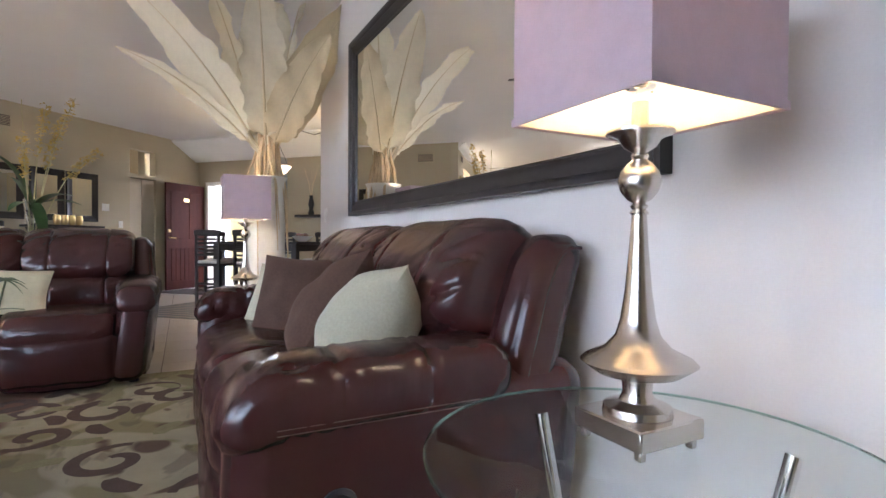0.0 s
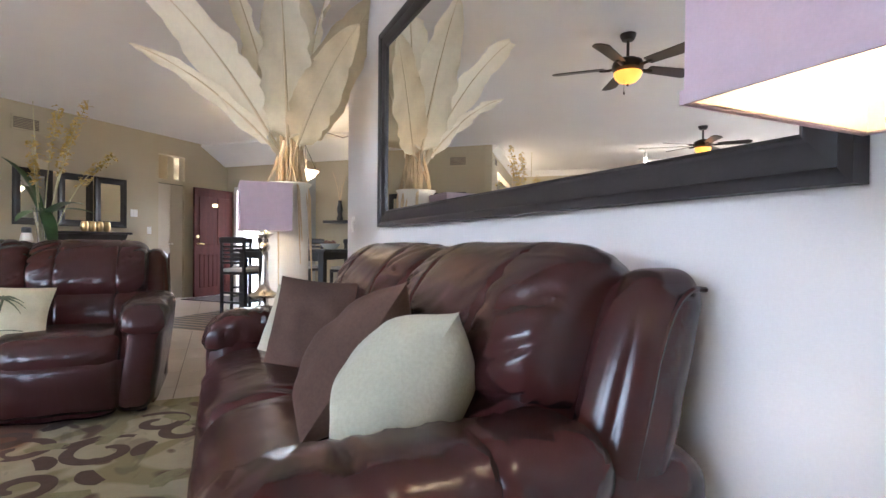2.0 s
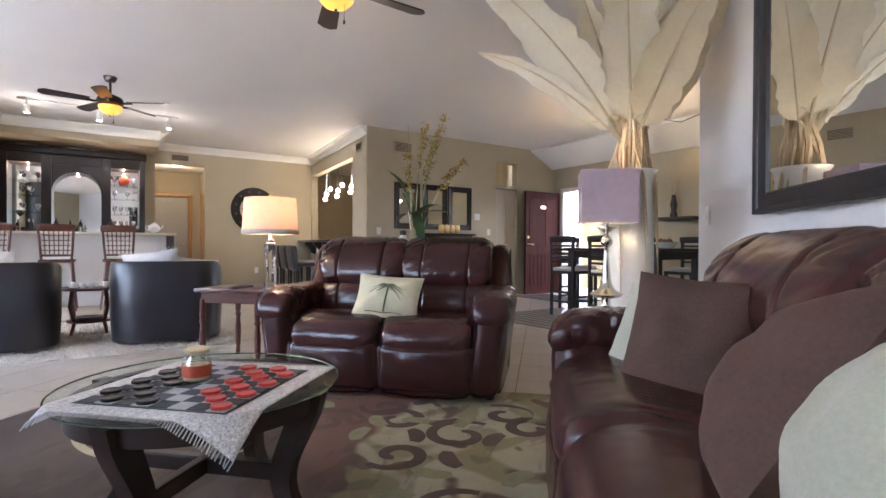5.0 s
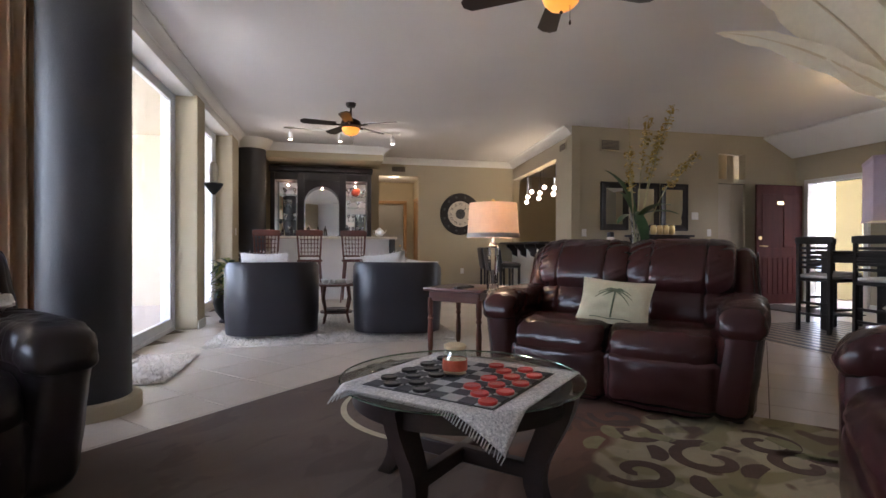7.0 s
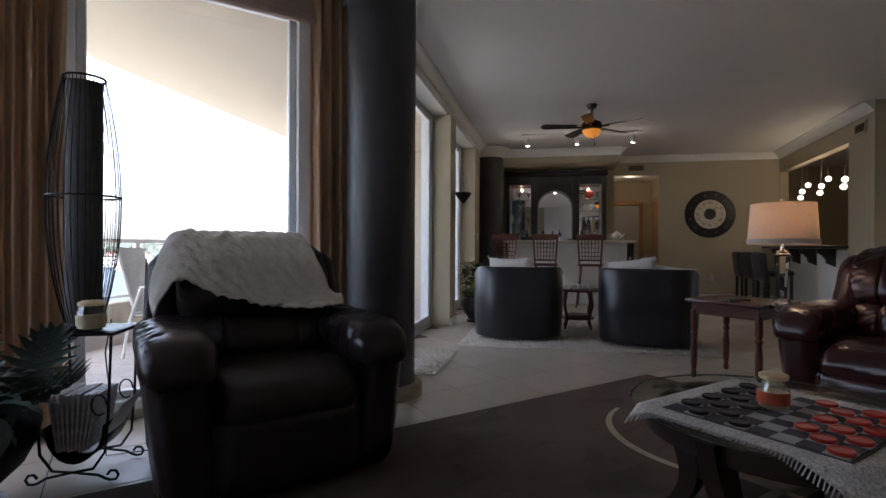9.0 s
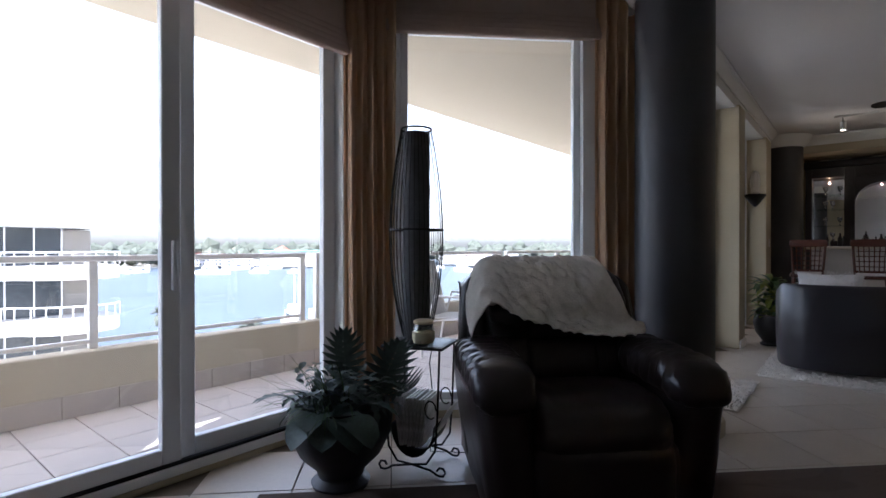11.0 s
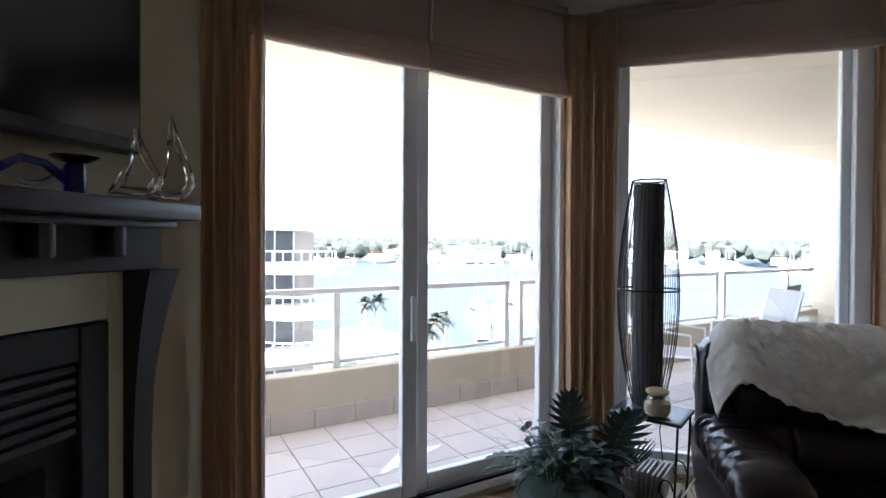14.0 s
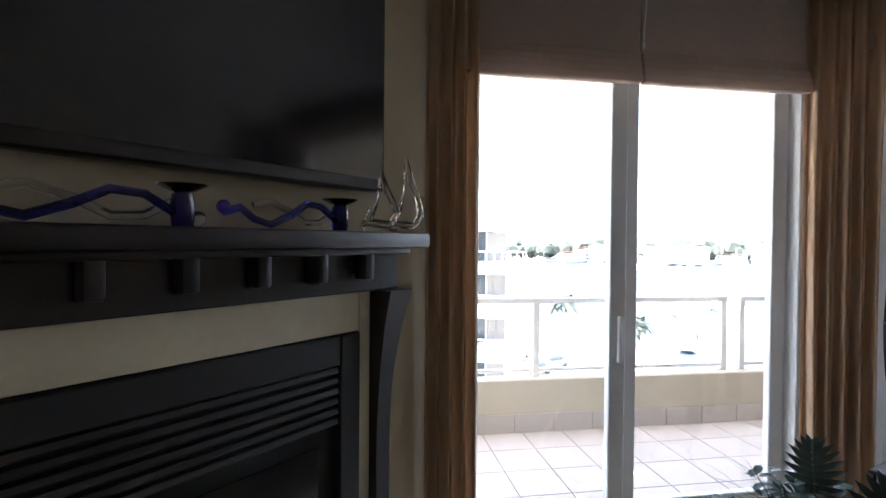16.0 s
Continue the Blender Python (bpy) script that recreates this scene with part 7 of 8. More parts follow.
tagged(part("corridor_wall", box((6, 0.15, 1.3), (-6.5, 11.6, 0.65), 0), STUCCO, smooth=False), "cream corridor parapet", "wall", kind="structure")
# Two slabs out of view, added to block sun and dim the doorway.
tagged(part("corridor_ceiling", box((7, 3.1, 0.2), (-6.5, 10.4, 2.95), 0), STUCCO, smooth=False), "unseen cream slab added to keep sun off the corridor", "ceiling", kind="structure")
tagged(part("corridor_side", box((0.15, 3.1, 3.1), (-3.4, 10.4, 1.45), 0), STUCCO, smooth=False), "unseen cream wall added to shade the corridor from the side", "wall", kind="structure")
CORRIDOR_YELLOW = mat("yellow_corridor_paint", (0.52, 0.46, 0.26), 0.8, vary=0.06, scale=2, bump=0.2)
tagged(part("corridor_pier", box((0.5, 0.3, 2.9), (-7.9, 10.2, 1.45), 0.01), CORRIDOR_YELLOW), "yellow painted corridor pier", "wall", kind="structure")
dm = thing("door_mat", "dark brown door mat inside the entrance", "rug", pose(-6.8, 7.75, 0))
part("pile", box((1.4, 0.8, 0.012), (0, 0, 0.006), 0.003), MAT_BROWN, dm)

# ---- dining corner ----
zr = thing("striped_rug", "black and cream striped rug under the dining table", "rug", pose(-4.55, 6.15, 0))
part("backing", box((2.4, 2.2, 0.008), (0, 0, 0.004), 0.002), STONE_TOP, zr)
for k in range(15):
    part("stripe", box((2.38, 0.06, 0.004), (0, -1.02 + 0.145 * k, 0.0095), 0.001), BLACK, zr)
dt = thing("dining_table", "black counter-height dining table", "table", pose(-4.5, 6.75, 0.008))
part("tabletop", box((1.5, 1.0, 0.035), (0, 0, 0.915), 0.006), WOOD_BLACK, dt)
part("apron", box((1.36, 0.86, 0.1), (0, 0, 0.845), 0.004), WOOD_BLACK, dt)
for sx in (-1, 1):
    for sy in (-1, 1):
        part("leg", box((0.085, 0.085, 0.9), (sx * 0.66, sy * 0.42, 0.45), 0.005), WOOD_BLACK, dt)


def tall_chair(m):
    ob = thing("dining_chair", "black counter-height chair with slatted back", "chair", m, "chairs at the dining table")
    part("seat", box((0.42, 0.40, 0.04), (0, 0, 0.60), 0.01), WOOD_BLACK, ob)
    part("seat_pad", puff((0.4, 0.38, 0.05), (0, 0, 0.64), 0.02, 0.005, 0.002, 4), CLOTH_PALE, ob, "pale seat pad")
    for sx in (-1, 1):
        part("leg", box((0.04, 0.04, 0.60), (sx * 0.19, -0.17, 0.30), 0.003), WOOD_BLACK, ob)
        part("back_post", box((0.04, 0.035, 1.06), (sx * 0.19, 0.19, 0.53), 0.004), WOOD_BLACK, ob)
    part("top_rail", puff((0.46, 0.035, 0.08), (0, 0.19, 1.05), 0.015, 0.004, 0, 4), WOOD_BLACK, ob)
    for k in range(5):
        part("back_slat", box((0.35, 0.02, 0.03), (0, 0.19, 0.74 + 0.055 * k), 0.003), WOOD_BLACK, ob)
    for z, yy in ((0.2, -0.17), (0.2, 0.18), (0.33, 0.18)):
        part("stretcher", box((0.35, 0.022, 0.03), (0, yy, z), 0.003), WOOD_BLACK, ob)
    return ob


ch = tall_chair(pose(-5.05, 6.2, 0.008, 0, 0, 180))
for x, y, rz in ((-4.35, 6.15, 175), (-5.5, 6.85, 88), (-4.9, 7.4, 3), (-4.1, 7.4, -4)):
    copy_thing(ch, pose(x, y, 0.008, 0, 0, rz))
bowl = thing("fruit_bowl", "white bowl on the dining table", "bowl", pose(-4.0, 6.75, 0.941))
part("bowl", lathe([(0.05, 0), (0.1, 0.03), (0.15, 0.08), (0.145, 0.08), (0.09, 0.035), (0.01, 0.012)], seg=28), PLASTIC, bowl)
for k in range(5):
    part("fruit", ball(0.045, (0.05 * math.cos(k * 1.25), 0.05 * math.sin(k * 1.25), 0.075 + 0.01 * (k % 2)), seg=12), WOOD_RED, bowl)
pl = thing("pendant_bowl", "lit alabaster pendant bowl on chains", "lamp", pose(-4.4, 6.7, 1.92))
part("glass_bowl", lathe([(0.005, 0), (0.06, 0.01), (0.14, 0.06), (0.2, 0.14), (0.195, 0.14), (0.13, 0.07), (0.005, 0.02)], seg=36), ALAB, pl, "lit alabaster bowl")
for k in range(3):
    a = 2.09 * k
    part("chain", tube([(0.19 * math.cos(a), 0.19 * math.sin(a), 0.14), (0, 0, 0.52)], 0.004, 5), BRONZE, pl)
part("ceiling_rod", tube([(0, 0, 0.52), (0, 0, 0.96)], 0.006, 6), BRONZE, pl)
part("swag_cord", tube([(0, 0, 0.95), (0.2, 0.1, 0.72), (0.5, 0.2, 0.62), (0.9, 0.3, 0.74), (1.1, 0.35, 0.95)], 0.006, 6), BRONZE, pl)
lamp_point("pendant_light", (-4.4, 6.7, 2.04), 14, (1.0, 0.78, 0.5), 0.03)
ws = thing("wall_shelf", "dark floating shelf on the dining wall", "shelf", pose(-4.95, 8.7, 1.42))
part("board", box((0.7, 0.24, 0.05), (0, -0.122, 0), 0.005), WOOD_BLACK, ws)
vz = thing("shelf_vase", "black curved vase with dry twigs on the shelf", "vase", pose(-5.0, 8.56, 1.446))
part("body", lathe([(0.05, 0), (0.06, 0.03), (0.035, 0.1), (0.055, 0.2), (0.03, 0.32), (0.035, 0.36)], seg=20), POT_BLACK, vz)
rnd = random.Random(77)
for k in range(9):
    a = rnd.uniform(0, 6.28)
    part("twig", tube([(0, 0, 0.3), (0.05 * math.cos(a), 0.04 * math.sin(a), 0.6), (0.16 * math.cos(a), 0.07 * math.sin(a), rnd.uniform(0.75, 0.95))], 0.004, 4, r2=0.001), STALK, vz)
pb = thing("pilaster_block", "grey-green wall pier behind the dining table", "wall", pose(-5.75, 8.45, 0), kind="structure")
part("pier", box((0.28, 0.48, 2.55), (0, 0, 1.275), 0.004), GREYWALL, pb)

# ---- home bar ----
BARW = mat("ebony_bar_wood", (0.020, 0.014, 0.016), 0.35, vary=0.3, scale=3, fine=40, bump=0.05, stretch=(1, 1, 6), coat=0.2)


def hutch():
    ob = thing("bar_cabinet", "tall ebony back-bar cabinet with arched mirror", "cabinet", pose(-11.39, 0.47, 0, 0, 0, 90))
    part("lower_body", box((2.0, 0.36, 1.12), (0, -0.182, 0.56), 0.006), BARW, ob)
    part("back_panel", box((2.0, 0.03, 1.46), (0, -0.017, 1.86), 0), BARW, ob, smooth=False)
    part("crown", box((2.08, 0.36, 0.12), (0, -0.182, 2.54), 0.02, seg=2), BARW, ob)
    for x in (-0.97, -0.42, 0.42, 0.97):
        part("upright", box((0.09 if abs(x) > 0.5 else 0.14, 0.32, 1.36), (x, -0.17, 1.80), 0.006), BARW, ob)
    part("header", box((2.0, 0.3, 0.16), (0, -0.165, 2.40), 0.006), BARW, ob)
    # arched mirror with a wooden spandrel
    arch = [(-0.35, 1.14), (0.35, 1.14), (0.35, 1.85)] + [(0.35 * math.cos(radians(10 * k)), 1.85 + 0.35 * math.sin(radians(10 * k))) for k in range(1, 18)] + [(-0.35, 1.85)]
    bm = bmesh.new()
    bm.faces.new([bm.verts.new((x, -0.05, z)) for x, z in arch])
    g = bmesh.ops.extrude_face_region(bm, geom=bm.faces[:])
    for v in [v for v in g["geom"] if isinstance(v, bmesh.types.BMVert)]:
        v.co.y -= 0.006
    bmesh.ops.recalc_face_normals(bm, faces=bm.faces[:])
    part("arched_mirror", bm, MIRROR, ob, "arched mirror", smooth=False)
    bm = bmesh.new()
    for k in range(18):
        a0, a1 = radians(10 * k), radians(10 * k + 10)
        pts = [(0.35 * math.cos(a0), 1.85 + 0.35 * math.sin(a0)), (0.35 * math.cos(a1), 1.85 + 0.35 * math.sin(a1)), (0.36 * math.cos(a1), 2.33), (0.36 * math.cos(a0), 2.33)]
        v = [bm.verts.new((x, y, z)) for y in (-0.3, -0.06) for x, z in pts]
        for f in ((0, 1, 2, 3), (7, 6, 5, 4), (0, 4, 5, 1), (2, 6, 7, 3)):
            bm.faces.new([v[i] for i in f])
    bmesh.ops.remove_doubles(bm, verts=bm.verts[:], dist=0.0005)
    bmesh.ops.recalc_face_normals(bm, faces=bm.faces[:])
    part("arch_spandrel", bm, BARW, ob)
    for sx in (-1, 1):
        part("shelf_mirror", box((0.46, 0.006, 1.1), (sx * 0.70, -0.04, 1.76), 0), MIRROR, ob, "mirror behind glass shelves", smooth=False)
        for z in (1.5, 1.78, 2.03):
            part("glass_shelf", box((0.46, 0.24, 0.008), (sx * 0.70, -0.17, z), 0), TABLEGLASS, ob, smooth=False)
        part("cabinet_sill", box((0.46, 0.3, 0.08), (sx * 0.70, -0.17, 1.2), 0.005), BARW, ob)
    part("puck_light", cyl(0.03, 0.012, (0, -0.25, 2.308), seg=16), SPOT, ob, "small lit puck lamp")


hutch()
lamp_point("bar_light", (-11.1, 0.47, 2.2), 4, (1.0, 0.8, 0.55), 0.01)
lamp_point("bar_shelf_light", (-11.15, 1.17, 2.26), 3, (1.0, 0.7, 0.4), 0.01)
lamp_point("bar_shelf_light", (-11.15, -0.23, 2.26), 3, (1.0, 0.7, 0.4), 0.01)
rnd = random.Random(31)
for sx in (-1, 1):
    for z in (1.244, 1.506, 1.786, 2.036):
        for k in range(4):
            if rnd.random() < 0.2:
                continue
            g = thing("bar_glass", "clear stemmed glass on the bar shelf", "glass", pose(-11.22 + rnd.uniform(-0.04, 0.04), 0.47 + sx * 0.70 - 0.15 + 0.1 * k, z), "bar glasses")
            part("bowl", lathe([(0.025, 0), (0.004, 0.01), (0.004, 0.06), (0.03, 0.09), (0.034, 0.14), (0.032, 0.14), (0.026, 0.09), (0.002, 0.065)], seg=14), CRYSTAL, g)
rp = thing("red_plate", "rust-red round ornament on the bar shelf", "ornament", pose(-11.2, 1.17, 2.04))
part("body", ball(0.09, (0, 0, 0.08), seg=18, squash=(0.35, 1, 0.85)), RUST, rp)
drift = thing("driftwood", "bleached driftwood lying on top of the bar cabinet", "ornament", pose(-11.2, 0.45, 2.6))
for k in range(5):
    part("branch", tube([(0, -0.8 + 0.35 * k, 0.02), (0.03, -0.62 + 0.35 * k, 0.02 + 0.06 * (k % 2)), (0, -0.42 + 0.38 * k, 0.015)], 0.022, 6, r2=0.006), POTWHITE, drift)
bar = thing("bar_counter", "cream bar counter with pale stone top", "counter", pose(-9.95, 0.66, 0, 0, 0, 90))
part("front_panel", box((2.1, 0.3, 1.1), (0, 0, 0.55), 0.004), WALL_PALE, bar)
part("counter_top", box((2.3, 0.5, 0.045), (0.04, -0.05, 1.125), 0.01, seg=2), STONE_TOP, bar, "pale stone counter top")
part("end_post", box((0.1, 0.28, 1.1), (1.12, 0, 0.55), 0.004), BARW, bar, "dark wooden end post")
tp = thing("teapot", "white ceramic teapot on the bar counter", "teapot", pose(-9.93, 1.55, 1.148))
part("body", ball(0.085, (0, 0, 0.08), seg=20, squash=(1, 1, 0.85)), PLASTIC, tp)
part("spout", tube([(0, 0.07, 0.06), (0, 0.11, 0.09), (0, 0.13, 0.13)], 0.016, 8, r2=0.009), PLASTIC, tp)
part("handle", tube([(0, -0.07, 0.12), (0, -0.125, 0.11), (0, -0.12, 0.06), (0, -0.075, 0.04)], 0.009, 8), PLASTIC, tp)
part("lid", lathe([(0.045, 0.145), (0.03, 0.16), (0.012, 0.165), (0.014, 0.18), (0.004, 0.185)], seg=18), PLASTIC, tp)
for k, y in enumerate((-0.2, -0.05, 0.25, 0.42, 0.55, 0.95, 1.1)):
    bt = thing("bar_bottle", "dark bottle on the bar counter", "bottle", pose(-10.02, y, 1.148), "bar bottles")
    part("glass", lathe([(0.03, 0), (0.032, 0.01), (0.032, 0.1 + 0.02 * (k % 3)), (0.012, 0.14 + 0.02 * (k % 3)), (0.012, 0.18 + 0.02 * (k % 3))], seg=16), POT_BLACK if k % 2 else CRYSTAL, bt)


def bar_stool(m):
    ob = thing("bar_stool", "dark cherry bar stool with spindle back", "stool", m, "stools at the home bar")
    part("seat", puff((0.42, 0.42, 0.05), (0, 0, 0.72), 0.02, 0.004, 0, 5), WOOD_RED, ob)
    part("seat_cushion", puff((0.36, 0.36, 0.045), (0, 0, 0.76), 0.02, 0.006, 0.002, 5), FUR, ob, "white seat cushion")
    for sx in (-1, 1):
        part("leg", tube([(sx * 0.16, -0.16, 0.71), (sx * 0.19, -0.19, 0.35), (sx * 0.22, -0.22, 0)], 0.022, 8, r2=0.014), WOOD_RED, ob)
        part("back_leg", tube([(sx * 0.16, 0.16, 0.71), (sx * 0.19, 0.19, 0.35), (sx * 0.22, 0.24, 0)], 0.022, 8, r2=0.014), WOOD_RED, ob)
        part("back_post", tube([(sx * 0.17, 0.19, 0.72), (sx * 0.185, 0.22, 0.95), (sx * 0.2, 0.27, 1.22)], 0.016, 8), WOOD_RED, ob)
    part("top_rail", puff((0.44, 0.03, 0.1), (0, 0.265, 1.19), 0.014, 0.004, 0, 4), WOOD_RED, ob)
    part("low_rail", box((0.34, 0.022, 0.03), (0, 0.205, 0.80), 0.004), WOOD_RED, ob)
    for k in range(6):
        x = -0.125 + 0.05 * k
        part("spindle", tube([(x, 0.205, 0.8), (x * 1.05, 0.225, 0.97), (x * 1.12, 0.255, 1.15)], 0.007, 6), WOOD_RED, ob)
    for k in range(4):
        part("weave_bar", box((0.32, 0.008, 0.012), (0, 0.212 + 0.012 * k, 0.87 + 0.07 * k), 0.002), WOOD_RED, ob)
    part("foot_ring", tube([(0.2 * math.cos(a), 0.2 * math.sin(a), 0.3) for a in [2 * math.pi * k / 20 for k in range(21)]], 0.012, 6), WOOD_RED, ob)
    return ob


bs = bar_stool(pose(-9.4, 0.30, 0, 0, 0, -90))
copy_thing(bs, pose(-9.42, 1.06, 0, 0, 0, -96))
copy_thing(bs, pose(-9.44, -0.42, 0, 0, 0, -84))
tr = thing("track_light", "white ceiling track with three lit spot heads", "lamp", pose(-8.95, 0.85, CEIL_Z))
part("track", box((0.035, 1.9, 0.02), (0, 0, -0.011), 0.003), WHITE, tr)
for y in (-0.85, -0.05, 0.82):
    hd = part("spot_head", cyl(0.035, 0.11, (0.0, y, -0.19), seg=18), WHITE, tr)
    part("spot_stem", cyl(0.008, 0.07, (0, y, -0.085), seg=8), WHITE, hd)
    part("spot_lens", cyl(0.03, 0.006, (0.0, y, -0.196), seg=18), SPOT, hd, "lit lens")
    lamp_point("track_spot_light", (-8.95, 0.85 + y, 2.64), 2, (1.0, 0.86, 0.66), 0.012)

# ---- tea table, plants, wall bracket by the balcony doors ----
tt = thing("tea_table", "oval dark cherry tea table with lower shelf", "table", pose(-6.85, 0.72, 0.022))
part("tabletop", lathe([(0.01, 0.46), (0.28, 0.46), (0.29, 0.472), (0.28, 0.485), (0.01, 0.485)], seg=36), WOOD_RED, tt)
part("lower_shelf", lathe([(0.01, 0.12), (0.2, 0.12), (0.2, 0.14), (0.01, 0.14)], seg=30), WOOD_RED, tt)
for k in range(4):
    a = radians(45 + 90 * k)
    part("leg", tube([(0.2 * math.cos(a), 0.2 * math.sin(a), 0.46), (0.23 * math.cos(a), 0.23 * math.sin(a), 0.3), (0.18 * math.cos(a), 0.18 * math.sin(a), 0.12), (0.22 * math.cos(a), 0.22 * math.sin(a), 0)], 0.022, 8, r2=0.014), WOOD_RED, tt)
ts = thing("tea_set", "white shells and cups on the tea table", "tea set", pose(-6.85, 0.72, 0.508))
rnd = random.Random(13)
for k in range(14):
    a, r = rnd.uniform(0, 6.28), rnd.uniform(0.02, 0.2)
    part("cup", lathe([(0.015, 0), (0.03, 0.02), (0.035, 0.05), (0.032, 0.05), (0.025, 0.02), (0.005, 0.006)], (r * math.cos(a), r * math.sin(a), 0), 14), PLASTIC, ts)
bk = thing("black_dish", "black tray on the tea table's lower shelf", "tray", pose(-6.85, 0.72, 0.163))
part("dish", lathe([(0.08, 0), (0.15, 0.02), (0.145, 0.03), (0.05, 0.012)], seg=24), BLACK, bk)
fp = thing("floor_plant", "yellow-green croton in a charcoal pot", "plant", pose(-7.25, -0.62, 0))
part("pot", lathe([(0.11, 0), (0.12, 0.02), (0.09, 0.04), (0.16, 0.14), (0.19, 0.26), (0.17, 0.34), (0.18, 0.36), (0.15, 0.36), (0.01, 0.3)], seg=36), POT_BLACK, fp)
rnd = random.Random(55)
for mt, n in ((LEAF_YELLOW, 60), (LEAF_GREEN, 70)):
    bm = bmesh.new()
    for k in range(n):
        z = rnd.uniform(0.32, 0.75)
        a = rnd.uniform(0, 6.28)
        r = 0.10 * rnd.random()
        frond(bm, (r * math.cos(a), r * math.sin(a), z), a, rnd.uniform(-0.2, 1.1), rnd.uniform(0.12, 0.24), 0.035, rnd.uniform(0.6, 1.5), 6)
    part("foliage", bm, mt, fp)
wb = thing("wall_bracket", "black wall bracket with a pale shell figure", "ornament", pose(-7.05, -0.86, 1.72))
part("bracket", lathe([(0.01, -0.12), (0.05, -0.08), (0.10, -0.01), (0.11, 0.0), (0.11, 0.02), (0.01, 0.021)], (0, 0.1, 0), 20), BLACK, wb)
part("figure", puff((0.1, 0.08, 0.28), (0, 0.1, 0.16), 0.04, 0.01, 0.03, 8, grain=22), POTWHITE, wb)

# ---- clock, hall ----
ck = thing("wall_clock", "large black wall clock with cream dial", "clock", pose(-11.398, 3.5, 1.70, 0, 0, 90))
T = Matrix.Rotation(radians(90), 4, "X")
part("rim", lathe([(0.29, 0.0), (0.46, 0.0), (0.47, 0.02), (0.455, 0.04), (0.31, 0.05), (0.29, 0.035)], seg=56, turn=T, ring=True), WOOD_BLACK, ck)
part("dial", lathe([(0.01, 0.012), (0.295, 0.012), (0.295, 0.03), (0.01, 0.03)], seg=56, turn=T), STONE_TOP, ck, "cream clock dial")
part("centre", lathe([(0.01, 0.031), (0.11, 0.031), (0.11, 0.036), (0.01, 0.036)], seg=32, turn=T), CLOTH_GREY, ck)
ROMAN = ("XII", "I", "II", "III", "IIII", "V", "VI", "VII", "VIII", "IX", "X", "XI")
for k, word in enumerate(ROMAN):
    a = radians(30 * k)
    f = bpy.data.curves.new("numeral", "FONT")
    f.body, f.size, f.extrude, f.align_x, f.align_y = word, 0.075, 0.001, "CENTER", "CENTER"
    f.materials.append(BLACK)
    nb = new("numeral", f)
    nb.parent = ck
    nb.matrix_basis = Matrix.Translation((0.22 * math.sin(a), -0.032, 0.22 * math.cos(a))) @ T @ Matrix.Rotation(-a, 4, "Z")
for k in range(12):
    a = radians(30 * k + 15)
    part("boss", ball(0.03, (0.385 * math.sin(a), -0.05, 0.385 * math.cos(a)), seg=10, squash=(1, 0.35, 1)), CLOTH_GREY, ck)
part("hour_hand", box((0.016, 0.004, 0.13), (-0.03, -0.040, 0.05), 0.001, turn=Matrix.Rotation(radians(-30), 4, "Y")), BLACK, ck)
part("minute_hand", box((0.012, 0.004, 0.19), (0.06, -0.045, 0.07), 0.001, turn=Matrix.Rotation(radians(40), 4, "Y")), BLACK, ck)
for m, lab in ((pose(-12.4, 2.74, 0), "honey wood hall door"), (pose(-13.39, 2.1, 0, 0, 0, 90), "honey wood door at the end of the hall")):
    hdoor = thing("hall_door", lab, "door", m, "hall doors")
    part("leaf", box((0.76, 0.04, 2.03), (0, -0.025, 1.015), 0.004), WOOD_HONEY if "end" not in lab else GREYWALL, hdoor)
    for sx in (-1, 1):
        part("jamb", box((0.08, 0.06, 2.1), (sx * 0.43, -0.03, 1.05), 0.004), WOOD_HONEY, hdoor)
    part("head", box((0.94, 0.06, 0.08), (0, -0.03, 2.1), 0.004), WOOD_HONEY, hdoor)
    part("knob", ball(0.025, (0.3, -0.07, 0.98), seg=12), BRASS, hdoor)
rl = thing("recessed_light", "lit recessed downlight in the hall ceiling", "lamp", pose(-12.2, 2.1, 2.6))
part("trim_ring", lathe([(0.05, 0), (0.08, 0), (0.08, 0.012), (0.05, 0.012)], seg=28, ring=True), WHITE, rl)
part("lens", cyl(0.05, 0.006, (0, 0, 0.002), seg=24), SPOT, rl)
tagged(part("ceiling_hall", box((1.9, 1.2, 0.2), (-12.45, 2.15, 2.72), 0), CEIL, smooth=False), "dropped hall ceiling", "ceiling", kind="structure")
lamp_point("hall_light", (-12.2, 2.1, 2.5), 8, (1.0, 0.78, 0.5), 0.02)

# ---- kitchen seen through the pass-through ----
KD = math.degrees(math.atan2(4.38 - 4.75, 3.65))


def on_kitchen(u, off, z, rz=0.0):
    return pose(-11.4, 4.75, 0, 0, 0, KD) @ pose(u, off, z, 0, 0, rz)


kb = thing("breakfast_bar", "dark stone breakfast bar on the pass-through", "counter", on_kitchen(1.5, 0, 0))
part("counter_top", box((2.95, 0.62, 0.04), (0, 0.0, 1.045), 0.01, seg=2), WOOD_BLACK, kb)
